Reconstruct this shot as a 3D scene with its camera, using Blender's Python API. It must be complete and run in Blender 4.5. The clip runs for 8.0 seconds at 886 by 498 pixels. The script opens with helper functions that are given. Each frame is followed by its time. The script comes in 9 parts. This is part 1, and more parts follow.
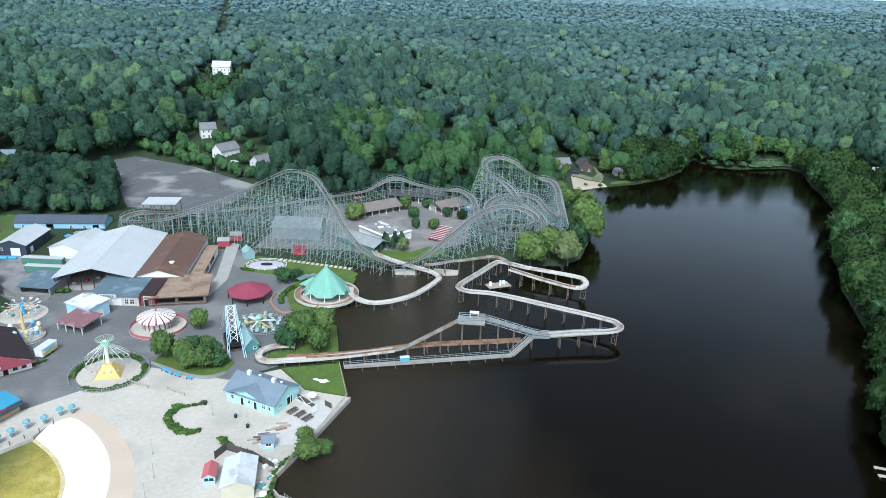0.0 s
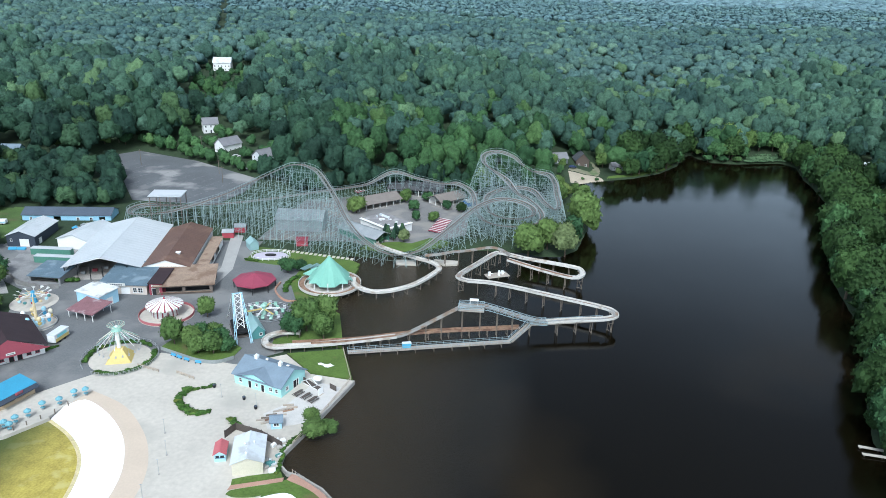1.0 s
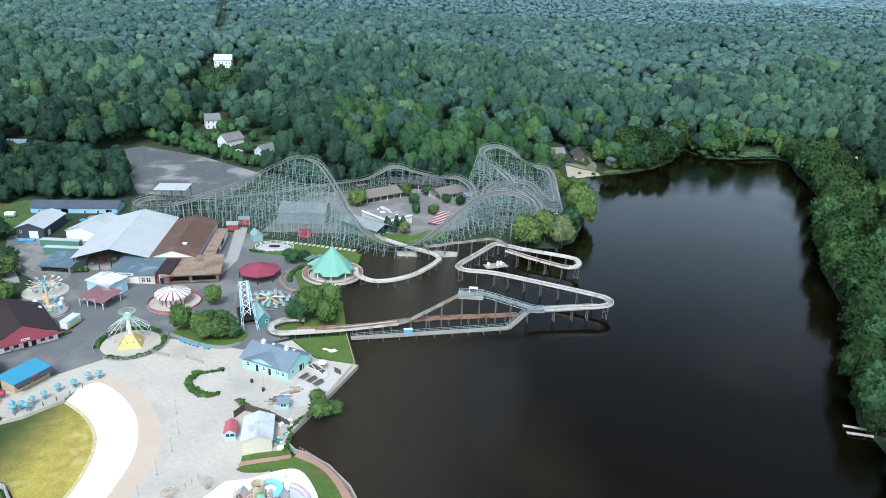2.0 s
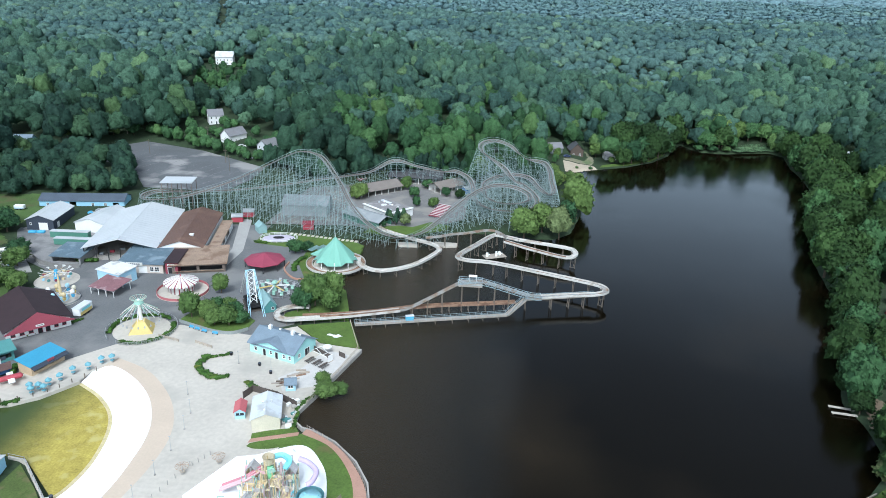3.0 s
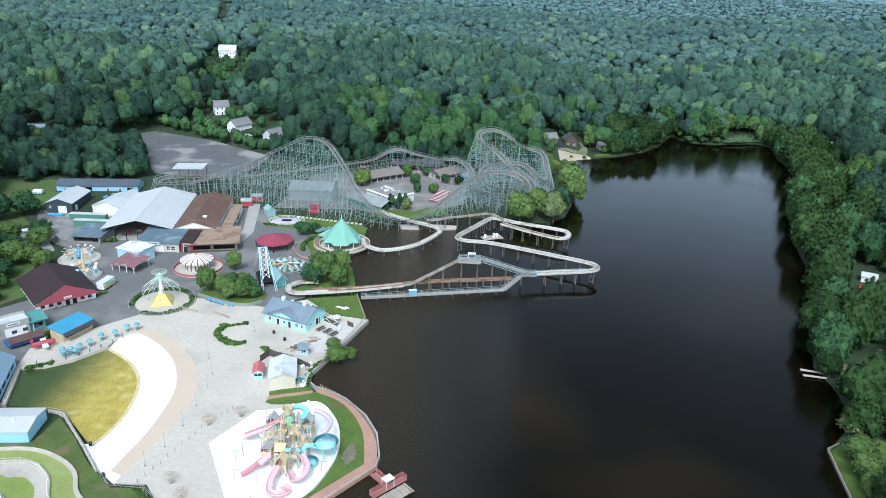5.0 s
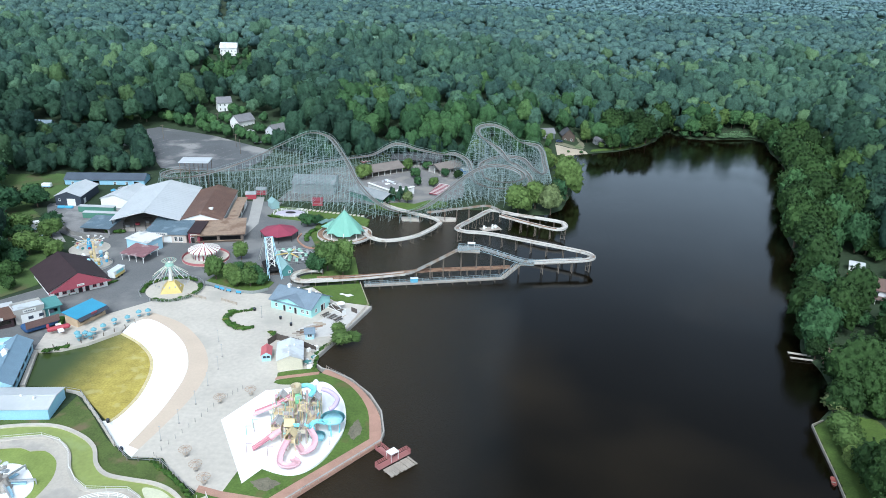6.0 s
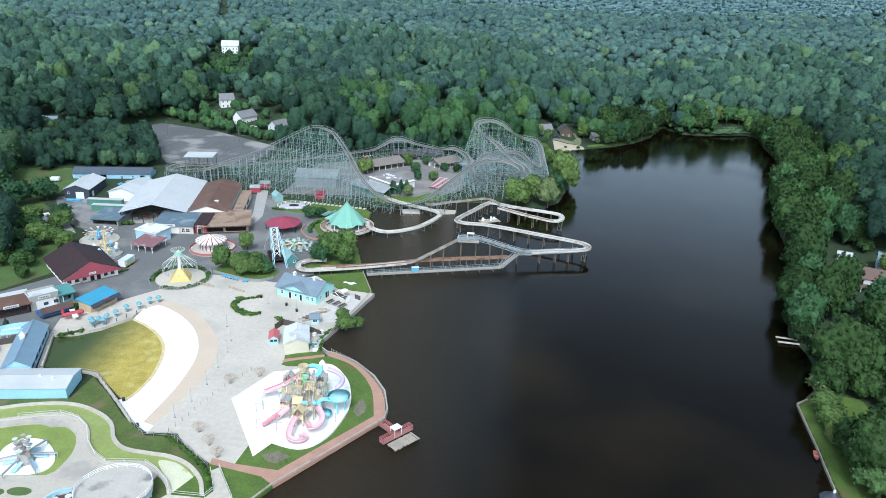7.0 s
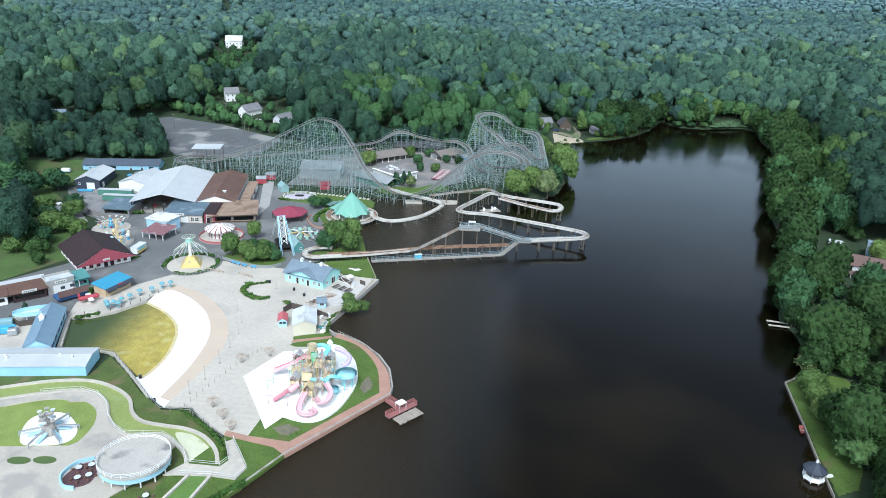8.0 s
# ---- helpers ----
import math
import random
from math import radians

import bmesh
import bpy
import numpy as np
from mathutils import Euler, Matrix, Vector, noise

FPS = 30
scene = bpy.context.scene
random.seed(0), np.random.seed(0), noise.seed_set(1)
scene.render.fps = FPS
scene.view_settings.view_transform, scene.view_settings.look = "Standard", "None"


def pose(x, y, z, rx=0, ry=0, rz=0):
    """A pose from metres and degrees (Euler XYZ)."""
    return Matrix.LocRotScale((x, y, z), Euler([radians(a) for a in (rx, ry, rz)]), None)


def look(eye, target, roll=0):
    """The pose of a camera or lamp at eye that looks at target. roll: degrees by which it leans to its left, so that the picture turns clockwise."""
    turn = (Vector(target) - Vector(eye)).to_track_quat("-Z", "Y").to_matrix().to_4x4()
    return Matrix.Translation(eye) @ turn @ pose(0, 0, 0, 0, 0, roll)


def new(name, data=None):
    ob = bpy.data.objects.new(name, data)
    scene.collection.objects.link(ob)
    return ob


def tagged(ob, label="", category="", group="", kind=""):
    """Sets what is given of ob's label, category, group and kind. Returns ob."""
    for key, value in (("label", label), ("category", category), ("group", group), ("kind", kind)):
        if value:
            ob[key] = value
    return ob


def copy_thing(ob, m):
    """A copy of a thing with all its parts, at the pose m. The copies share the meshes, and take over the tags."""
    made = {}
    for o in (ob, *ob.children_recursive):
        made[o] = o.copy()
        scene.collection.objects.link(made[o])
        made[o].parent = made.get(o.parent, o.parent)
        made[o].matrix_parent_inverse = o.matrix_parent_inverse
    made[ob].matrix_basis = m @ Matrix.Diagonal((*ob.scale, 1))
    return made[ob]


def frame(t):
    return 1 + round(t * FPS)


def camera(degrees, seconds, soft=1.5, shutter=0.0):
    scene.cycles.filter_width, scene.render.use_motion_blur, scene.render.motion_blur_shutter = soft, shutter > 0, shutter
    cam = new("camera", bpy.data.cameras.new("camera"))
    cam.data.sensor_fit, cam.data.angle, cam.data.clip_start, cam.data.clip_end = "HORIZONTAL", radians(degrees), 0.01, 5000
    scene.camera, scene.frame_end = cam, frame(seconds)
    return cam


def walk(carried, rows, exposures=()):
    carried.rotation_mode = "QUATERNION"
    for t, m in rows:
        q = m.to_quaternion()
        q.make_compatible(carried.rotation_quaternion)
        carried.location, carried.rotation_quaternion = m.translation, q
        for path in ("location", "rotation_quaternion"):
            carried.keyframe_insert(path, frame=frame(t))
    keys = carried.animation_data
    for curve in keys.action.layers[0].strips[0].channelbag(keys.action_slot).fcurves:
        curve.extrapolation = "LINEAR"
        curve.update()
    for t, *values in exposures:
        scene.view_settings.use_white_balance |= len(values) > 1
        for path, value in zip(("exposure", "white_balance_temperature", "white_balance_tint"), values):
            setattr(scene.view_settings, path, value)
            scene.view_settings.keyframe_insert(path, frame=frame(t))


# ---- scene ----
cam = camera(63.0, 8.0, soft=0.9)
PATH = [
    (0, (0.306, -4.865, 107.564), (0.162, -3.0, 106.856), 1.9),
    (0.5, (0.112, -8.294, 107.499), (-0.029, -6.43, 106.788), 2.0),
    (1, (-0.029, -11.944, 107.441), (-0.166, -10.08, 106.727), 2.0),
    (1.5, (-0.047, -15.692, 107.361), (-0.181, -13.829, 106.645), 2.0),
    (3, (0.086, -27.401, 107.27), (-0.042, -25.541, 106.547), 2.0),
    (3.5, (0.126, -31.581, 107.198), (0.0, -29.721, 106.473), 2.0),
    (4, (0.086, -35.77, 107.224), (-0.037, -33.911, 106.497), 2.0),
    (4.5, (0.046, -39.949, 107.226), (-0.075, -38.091, 106.496), 2.1),
    (6, (-0.007, -52.866, 107.055), (-0.121, -51.009, 106.319), 2.1),
    (6.5, (0.051, -57.233, 106.951), (-0.061, -55.377, 106.214), 2.1),
    (7, (0.089, -61.609, 106.925), (-0.021, -59.754, 106.187), 2.1),
    (7.5, (0.205, -65.938, 106.937), (0.095, -64.083, 106.196), 2.1),
    (8, (0.25, -70.371, 106.938), (0.138, -68.519, 106.19), 2.1),
]
walk(cam, [(t, look(eye, aim, roll)) for t, eye, aim, roll in PATH], [(0.0, -0.05, 5400, 4)])

from mathutils.geometry import tessellate_polygon

# ---- daylight: a veiled sun and a hazy sky ----
SUN_ELEVATION, SUN_ROTATION = 50, 182
world = bpy.data.worlds.new("hazy_sky")
scene.world = world
world.use_nodes = True
wn, wl = world.node_tree.nodes, world.node_tree.links
sky = wn.new("ShaderNodeTexSky")
sky.sky_type, sky.sun_disc = "NISHITA", False
sky.sun_elevation, sky.sun_rotation = radians(SUN_ELEVATION), radians(SUN_ROTATION)
sky.air_density, sky.dust_density, sky.ozone_density = 1.0, 8.0, 1.0
veil = wn.new("ShaderNodeHueSaturation")
veil.inputs["Saturation"].default_value = 0.55
wl.new(sky.outputs["Color"], veil.inputs["Color"])
# a bright band of haze low all round the horizon
where = wn.new("ShaderNodeTexCoord")
height = wn.new("ShaderNodeSeparateXYZ")
wl.new(where.outputs["Generated"], height.inputs[0])
band = wn.new("ShaderNodeMapRange")
band.interpolation_type = "SMOOTHSTEP"
band.inputs["From Min"].default_value, band.inputs["From Max"].default_value = 0.52, 0.05
wl.new(height.outputs["Z"], band.inputs["Value"])
haze = wn.new("ShaderNodeMix")
haze.data_type, haze.blend_type = "RGBA", "ADD"
haze.inputs[7].default_value = (6.6, 7.6, 8.2, 1)
wl.new(band.outputs["Result"], haze.inputs["Factor"])
wl.new(veil.outputs["Color"], haze.inputs[6])
wl.new(haze.outputs[2], wn["Background"].inputs["Color"])
wn["Background"].inputs["Strength"].default_value = 0.15
sun = new("sun", bpy.data.lights.new("sun", "SUN"))
sun.data.energy, sun.data.angle, sun.data.color = 1.85, radians(12), (1.0, 0.97, 0.92)
a, e = radians(SUN_ROTATION), radians(SUN_ELEVATION)
sun.matrix_basis = look((0, 0, 0), (-math.sin(a) * math.cos(e), -math.cos(a) * math.cos(e), -math.sin(e)))


# ---- materials ----
def mat(name, color, rough=0.8, vary=0.15, size=4.0, fine=0.4, bump=0.0, metal=0.0, stain=None, stain_at=0.6, random_by=None, spec=0.4):
    """A surface with colour variation at a broad scale (size, metres) and a fine one, optional stains and relief."""
    m = bpy.data.materials.new(name)
    m.use_nodes = True
    n, l = m.node_tree.nodes, m.node_tree.links
    b = n["Principled BSDF"]
    b.inputs["Roughness"].default_value, b.inputs["Metallic"].default_value = rough, metal
    b.inputs["Specular IOR Level"].default_value = spec
    geo = n.new("ShaderNodeNewGeometry")

    def noise_at(scale, detail=4.0):
        t = n.new("ShaderNodeTexNoise")
        t.inputs["Scale"].default_value, t.inputs["Detail"].default_value = scale, detail
        l.new(geo.outputs["Position"], t.inputs["Vector"])
        return t.outputs["Fac"]

    broad, small = noise_at(1 / size), noise_at(1 / fine, 2.0)
    add = n.new("ShaderNodeMath")
    add.operation = "ADD"
    l.new(broad, add.inputs[0]), l.new(small, add.inputs[1])
    value = n.new("ShaderNodeMapRange")
    value.inputs["From Min"].default_value, value.inputs["From Max"].default_value = 0.6, 1.4
    value.inputs["To Min"].default_value, value.inputs["To Max"].default_value = 1 - vary, 1 + vary
    l.new(add.outputs[0], value.inputs["Value"])
    last = value.outputs["Result"]
    if random_by:
        if random_by == "object":
            src = n.new("ShaderNodeObjectInfo").outputs["Random"]
        else:
            src = geo.outputs["Random Per Island"]
        r = n.new("ShaderNodeMapRange")
        r.inputs["To Min"].default_value, r.inputs["To Max"].default_value = 0.75, 1.25
        l.new(src, r.inputs["Value"])
        mul = n.new("ShaderNodeMath")
        mul.operation = "MULTIPLY"
        l.new(last, mul.inputs[0]), l.new(r.outputs["Result"], mul.inputs[1])
        last = mul.outputs[0]
    mix = n.new("ShaderNodeMix")
    mix.data_type, mix.blend_type = "RGBA", "MULTIPLY"
    mix.inputs["Factor"].default_value = 1.0
    mix.inputs[6].default_value = (*color, 1)
    l.new(last, mix.inputs[7])
    out = mix.outputs[2]
    if stain:
        ramp = n.new("ShaderNodeMapRange")
        ramp.inputs["From Min"].default_value, ramp.inputs["From Max"].default_value = stain_at - 0.06, stain_at + 0.06
        l.new(noise_at(0.7 / size, 6.0), ramp.inputs["Value"])
        mix2 = n.new("ShaderNodeMix")
        mix2.data_type = "RGBA"
        l.new(ramp.outputs["Result"], mix2.inputs["Factor"])
        l.new(out, mix2.inputs[6])
        mix2.inputs[7].default_value = (*stain, 1)
        out = mix2.outputs[2]
    l.new(out, b.inputs["Base Color"])
    if bump:
        bp = n.new("ShaderNodeBump")
        bp.inputs["Strength"].default_value, bp.inputs["Distance"].default_value = 0.6, bump
        l.new(small, bp.inputs["Height"])
        l.new(bp.outputs["Normal"], b.inputs["Normal"])
    return m


def leaf_mat(name, dark, light, warm, depth=1.0, grain=0.75):
    """Foliage: three greens mixed by each tree's own tint, by each clump and by patches of the wood."""
    m = bpy.data.materials.new(name)
    m.use_nodes = True
    n, l = m.node_tree.nodes, m.node_tree.links
    b = n["Principled BSDF"]
    b.inputs["Roughness"].default_value, b.inputs["Specular IOR Level"].default_value = 0.7, 0.12
    geo = n.new("ShaderNodeNewGeometry")
    tint = n.new("ShaderNodeAttribute")
    tint.attribute_name = "tint"
    info = n.new("ShaderNodeObjectInfo")
    addr = n.new("ShaderNodeMath")
    addr.operation = "ADD"
    l.new(tint.outputs["Fac"], addr.inputs[0]), l.new(info.outputs["Random"], addr.inputs[1])
    frac = n.new("ShaderNodeMath")
    frac.operation = "FRACT"
    l.new(addr.outputs[0], frac.inputs[0])
    fine = n.new("ShaderNodeTexNoise")
    fine.inputs["Scale"].default_value, fine.inputs["Detail"].default_value = 0.9, 3.0
    l.new(geo.outputs["Position"], fine.inputs["Vector"])
    stand = n.new("ShaderNodeTexNoise")
    stand.inputs["Scale"].default_value, stand.inputs["Detail"].default_value = 0.009, 2.0
    l.new(geo.outputs["Position"], stand.inputs["Vector"])
    wide = n.new("ShaderNodeMapRange")
    wide.inputs["From Min"].default_value, wide.inputs["From Max"].default_value = 0.34, 0.66
    l.new(stand.outputs["Fac"], wide.inputs["Value"])
    both = n.new("ShaderNodeMix")
    both.inputs["Factor"].default_value = 0.35
    l.new(frac.outputs[0], both.inputs[2]), l.new(wide.outputs["Result"], both.inputs[3])
    sel = n.new("ShaderNodeMix")
    sel.inputs["Factor"].default_value = 0.15
    l.new(both.outputs[0], sel.inputs[2]), l.new(fine.outputs["Fac"], sel.inputs[3])
    mix = n.new("ShaderNodeMix")
    mix.data_type = "RGBA"
    l.new(sel.outputs[0], mix.inputs["Factor"])
    mix.inputs[6].default_value, mix.inputs[7].default_value = (*dark, 1), (*light, 1)
    ramp = n.new("ShaderNodeMapRange")
    ramp.inputs["From Min"].default_value, ramp.inputs["From Max"].default_value = 0.90, 1.0
    ramp.inputs["To Max"].default_value = 0.6
    l.new(frac.outputs[0], ramp.inputs["Value"])
    mix2 = n.new("ShaderNodeMix")
    mix2.data_type = "RGBA"
    l.new(ramp.outputs["Result"], mix2.inputs["Factor"])
    l.new(mix.outputs[2], mix2.inputs[6])
    mix2.inputs[7].default_value = (*warm, 1)
    isl = n.new("ShaderNodeMapRange")
    isl.inputs["To Min"].default_value, isl.inputs["To Max"].default_value = 0.84, 1.16
    l.new(geo.outputs["Random Per Island"], isl.inputs["Value"])
    mul = n.new("ShaderNodeMix")
    mul.data_type, mul.blend_type = "RGBA", "MULTIPLY"
    mul.inputs["Factor"].default_value = 1.0
    l.new(mix2.outputs[2], mul.inputs[6]), l.new(isl.outputs["Result"], mul.inputs[7])
    # noise for the sprays, with the shade of the gaps between them put into the colour
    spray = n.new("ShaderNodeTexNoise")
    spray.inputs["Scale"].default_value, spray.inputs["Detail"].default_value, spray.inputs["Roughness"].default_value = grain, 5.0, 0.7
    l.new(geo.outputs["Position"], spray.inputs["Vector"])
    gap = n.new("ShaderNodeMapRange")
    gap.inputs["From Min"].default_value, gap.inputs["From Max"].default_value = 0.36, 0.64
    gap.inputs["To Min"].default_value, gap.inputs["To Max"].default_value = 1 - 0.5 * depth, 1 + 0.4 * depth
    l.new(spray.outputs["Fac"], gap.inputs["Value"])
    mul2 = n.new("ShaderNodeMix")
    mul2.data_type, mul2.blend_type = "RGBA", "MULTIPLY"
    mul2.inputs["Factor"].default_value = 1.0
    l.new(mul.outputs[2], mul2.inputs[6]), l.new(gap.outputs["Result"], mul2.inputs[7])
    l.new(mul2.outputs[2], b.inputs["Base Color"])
    bp = n.new("ShaderNodeBump")
    bp.inputs["Strength"].default_value, bp.inputs["Distance"].default_value = 0.7, 0.5
    f2 = n.new("ShaderNodeTexNoise")
    f2.inputs["Scale"].default_value, f2.inputs["Detail"].default_value = 1.1, 4.0
    l.new(geo.outputs["Position"], f2.inputs["Vector"])
    l.new(f2.outputs["Fac"], bp.inputs["Height"])
    l.new(bp.outputs["Normal"], b.inputs["Normal"])
    return m


# LEAF to LEAF_HAZY turn bluer and paler: distance haze put into the leaf colour
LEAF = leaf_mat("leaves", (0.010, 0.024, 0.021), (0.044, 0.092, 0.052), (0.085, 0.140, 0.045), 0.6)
LEAF_MID = leaf_mat("hazed_mid_leaves", (0.018, 0.042, 0.043), (0.082, 0.152, 0.092), (0.12, 0.19, 0.072), 0.7)
LEAF_HILL = leaf_mat("hazed_hill_leaves", (0.040, 0.079, 0.090), (0.107, 0.182, 0.142), (0.135, 0.205, 0.105), 0.6, 0.5)
LEAF_FAR = leaf_mat("hazed_far_leaves", (0.092, 0.158, 0.182), (0.150, 0.242, 0.228), (0.165, 0.25, 0.20), 0.45, 0.25)
LEAF_HAZY = leaf_mat("hazed_horizon_leaves", (0.1276, 0.2024, 0.2266), (0.1716, 0.2640, 0.2783), (0.1815, 0.2695, 0.2530), 0.4, 0.1)
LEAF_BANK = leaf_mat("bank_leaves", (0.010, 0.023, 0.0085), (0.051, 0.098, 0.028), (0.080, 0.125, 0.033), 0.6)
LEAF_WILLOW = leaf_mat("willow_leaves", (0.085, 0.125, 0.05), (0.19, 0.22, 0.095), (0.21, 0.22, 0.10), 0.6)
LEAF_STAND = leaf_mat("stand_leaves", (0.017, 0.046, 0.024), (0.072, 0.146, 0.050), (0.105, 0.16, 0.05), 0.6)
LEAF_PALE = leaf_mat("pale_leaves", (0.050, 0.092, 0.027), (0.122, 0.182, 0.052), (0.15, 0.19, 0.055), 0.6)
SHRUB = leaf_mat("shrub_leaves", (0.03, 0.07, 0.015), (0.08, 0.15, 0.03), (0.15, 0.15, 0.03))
BARK = mat("bark", (0.11, 0.085, 0.06), 0.9, 0.3, 1.0, 0.15)
FLOOR = mat("wood_floor", (0.030, 0.050, 0.022), 0.95, 0.4, 12, 1.0)
GRASS = mat("lawn", (0.088, 0.142, 0.026), 0.9, 0.35, 5, 0.5, 0.05, stain=(0.13, 0.12, 0.045), stain_at=0.66)
CONCRETE = mat("pale_concrete", (0.515, 0.475, 0.412), 0.85, 0.14, 14, 1.2, stain=(0.41, 0.382, 0.335), stain_at=0.62)
WHITE_SLAB = mat("white_pool_beach", (0.88, 0.88, 0.86), 0.7, 0.04, 6, 0.8)
TAN_SLAB = mat("tan_concrete", (0.56, 0.46, 0.36), 0.85, 0.06, 8, 0.5)
ASPHALT = mat("grey_asphalt", (0.150, 0.154, 0.155), 0.85, 0.2, 10, 0.5, stain=(0.215, 0.214, 0.207), stain_at=0.57)
LOT = mat("worn_parking_asphalt", (0.118, 0.124, 0.13), 0.9, 0.22, 14, 0.8, stain=(0.30, 0.295, 0.285), stain_at=0.6)
BRICK = mat("brick_path", (0.40, 0.24, 0.18), 0.85, 0.18, 3, 0.25)
STONE = mat("quay_concrete", (0.38, 0.36, 0.33), 0.9, 0.2, 3, 0.4, stain=(0.2, 0.18, 0.15), stain_at=0.62)
SAND_TRACK = mat("trodden_sand_and_grass", (0.22, 0.21, 0.14), 0.95, 0.2, 4, 0.4, stain=(0.12, 0.17, 0.07), stain_at=0.55)
SAND = mat("sand", (0.43, 0.37, 0.28), 0.95, 0.15, 5, 0.5)
DIRT = mat("bare_dirt", (0.17, 0.155, 0.11), 0.95, 0.35, 1.5, 0.4)


# ---- mesh helpers ----
def link(name, bm, material, parent=None, label="", smooth=False):
    me = bpy.data.meshes.new(name)
    bm.to_mesh(me)
    bm.free()
    if material:
        me.materials.append(material)
    if smooth:
        me.polygons.foreach_set("use_smooth", [True] * len(me.polygons))
    ob = new(name, me)
    if parent:
        ob.parent = parent
    if label:
        ob["label"] = label
    return ob


def part(name, bm, material, parent, label="", smooth=False):
    return link(name, bm, material, parent, label, smooth)


def thing(name, label, category, at=(0, 0, 0), turn=0.0, group=""):
    ob = new(name)
    ob.empty_display_size = 0.5
    ob.matrix_basis = pose(*at, 0, 0, turn)
    return tagged(ob, label, category, group)


def box(bm, x0, x1, y0, y1, z0, z1, bevel=0.0):
    r = bmesh.ops.create_cube(bm, size=1.0, matrix=Matrix.Translation(((x0 + x1) / 2, (y0 + y1) / 2, (z0 + z1) / 2)) @ Matrix.Diagonal((x1 - x0, y1 - y0, z1 - z0, 1)))
    if bevel:
        es = list({e for v in r["verts"] for e in v.link_edges})
        bmesh.ops.bevel(bm, geom=es, offset=bevel, segments=1, affect="EDGES")
    return bm


def beam(bm, p, q, w=0.15, h=None):
    """A square timber or bar from p to q."""
    p, q = Vector(p), Vector(q)
    d = q - p
    h = h or w
    up = Vector((0, 0, 1)) if abs(d.normalized().z) < 0.95 else Vector((1, 0, 0))
    s = d.cross(up).normalized() * (w / 2)
    u = s.cross(d).normalized() * (h / 2)
    vs = [bm.verts.new(c + k) for c in (p, q) for k in (-s - u, s - u, s + u, -s + u)]
    for f in ((0, 1, 2, 3), (7, 6, 5, 4), (0, 4, 5, 1), (1, 5, 6, 2), (2, 6, 7, 3), (3, 7, 4, 0)):
        bm.faces.new([vs[i] for i in f])


def tube(bm, p, q, r0, r1=None, seg=8, caps=True):
    p, q = Vector(p), Vector(q)
    r1 = r0 if r1 is None else r1
    d = (q - p).normalized()
    up = Vector((0, 0, 1)) if abs(d.z) < 0.95 else Vector((1, 0, 0))
    s = d.cross(up).normalized()
    u = s.cross(d)
    rings = []
    for c, r in ((p, r0), (q, r1)):
        rings.append([bm.verts.new(c + (s * math.cos(2 * math.pi * i / seg) + u * math.sin(2 * math.pi * i / seg)) * max(r, 0.004)) for i in range(seg)])
    for i in range(seg):
        j = (i + 1) % seg
        bm.faces.new((rings[0][i], rings[0][j], rings[1][j], rings[1][i]))
    if caps:
        bm.faces.new(rings[0][::-1]), bm.faces.new(rings[1])


def ring(n, rx, ry=None, at=(0, 0), start=0.0):
    ry = ry or rx
    return [(at[0] + rx * math.cos(start + 2 * math.pi * i / n), at[1] + ry * math.sin(start + 2 * math.pi * i / n)) for i in range(n)]


def prism(bm, outline, z0, z1, bottom=False):
    """An upright solid over an outline (any turning sense, may be concave)."""
    area = sum(a[0] * b[1] - b[0] * a[1] for a, b in zip(outline, outline[1:] + outline[:1]))
    pts = outline if area > 0 else outline[::-1]
    lo = [bm.verts.new((x, y, z0)) for x, y in pts]
    hi = [bm.verts.new((x, y, z1)) for x, y in pts]
    n = len(pts)
    for i in range(n):
        j = (i + 1) % n
        bm.faces.new((lo[i], lo[j], hi[j], hi[i]))
    for t in tessellate_polygon([[Vector((x, y, 0)) for x, y in pts]]):
        a, b, c = (Vector((*pts[i], 0)) for i in t)
        t = t if (b - a).cross(c - a).z > 0 else t[::-1]
        bm.faces.new([hi[i] for i in t])
        if bottom:
            bm.faces.new([lo[i] for i in t[::-1]])
    return bm


def smooth_line(pts, step=2.0, closed=False):
    """Points along a Catmull-Rom curve through pts, about step apart."""
    pts = [Vector(p) for p in pts]
    n = len(pts)
    out = []
    for i in range(n if closed else n - 1):
        if closed:
            p0, p1, p2, p3 = pts[i - 1], pts[i], pts[(i + 1) % n], pts[(i + 2) % n]
        else:
            p0, p1, p2, p3 = pts[max(i - 1, 0)], pts[i], pts[i + 1], pts[min(i + 2, n - 1)]
        k = max(1, round((p2 - p1).length / step))
        for s in range(k):
            t = s / k
            out.append(0.5 * ((2 * p1) + (p2 - p0) * t + (2 * p0 - 5 * p1 + 4 * p2 - p3) * t * t + (3 * p1 - p0 - 3 * p2 + p3) * t ** 3))
    if not closed:
        out.append(pts[-1])
    return out


def curve2(pts, step=2.0, closed=False):
    return [(p.x, p.y) for p in smooth_line([(x, y, 0) for x, y in pts], step, closed)]


def slab(name, outline, z1, material, label, category, z0=0.3, kind="structure"):
    bm = prism(bmesh.new(), outline, z0, z1)
    return tagged(link(name, bm, material), label, category, kind=kind)


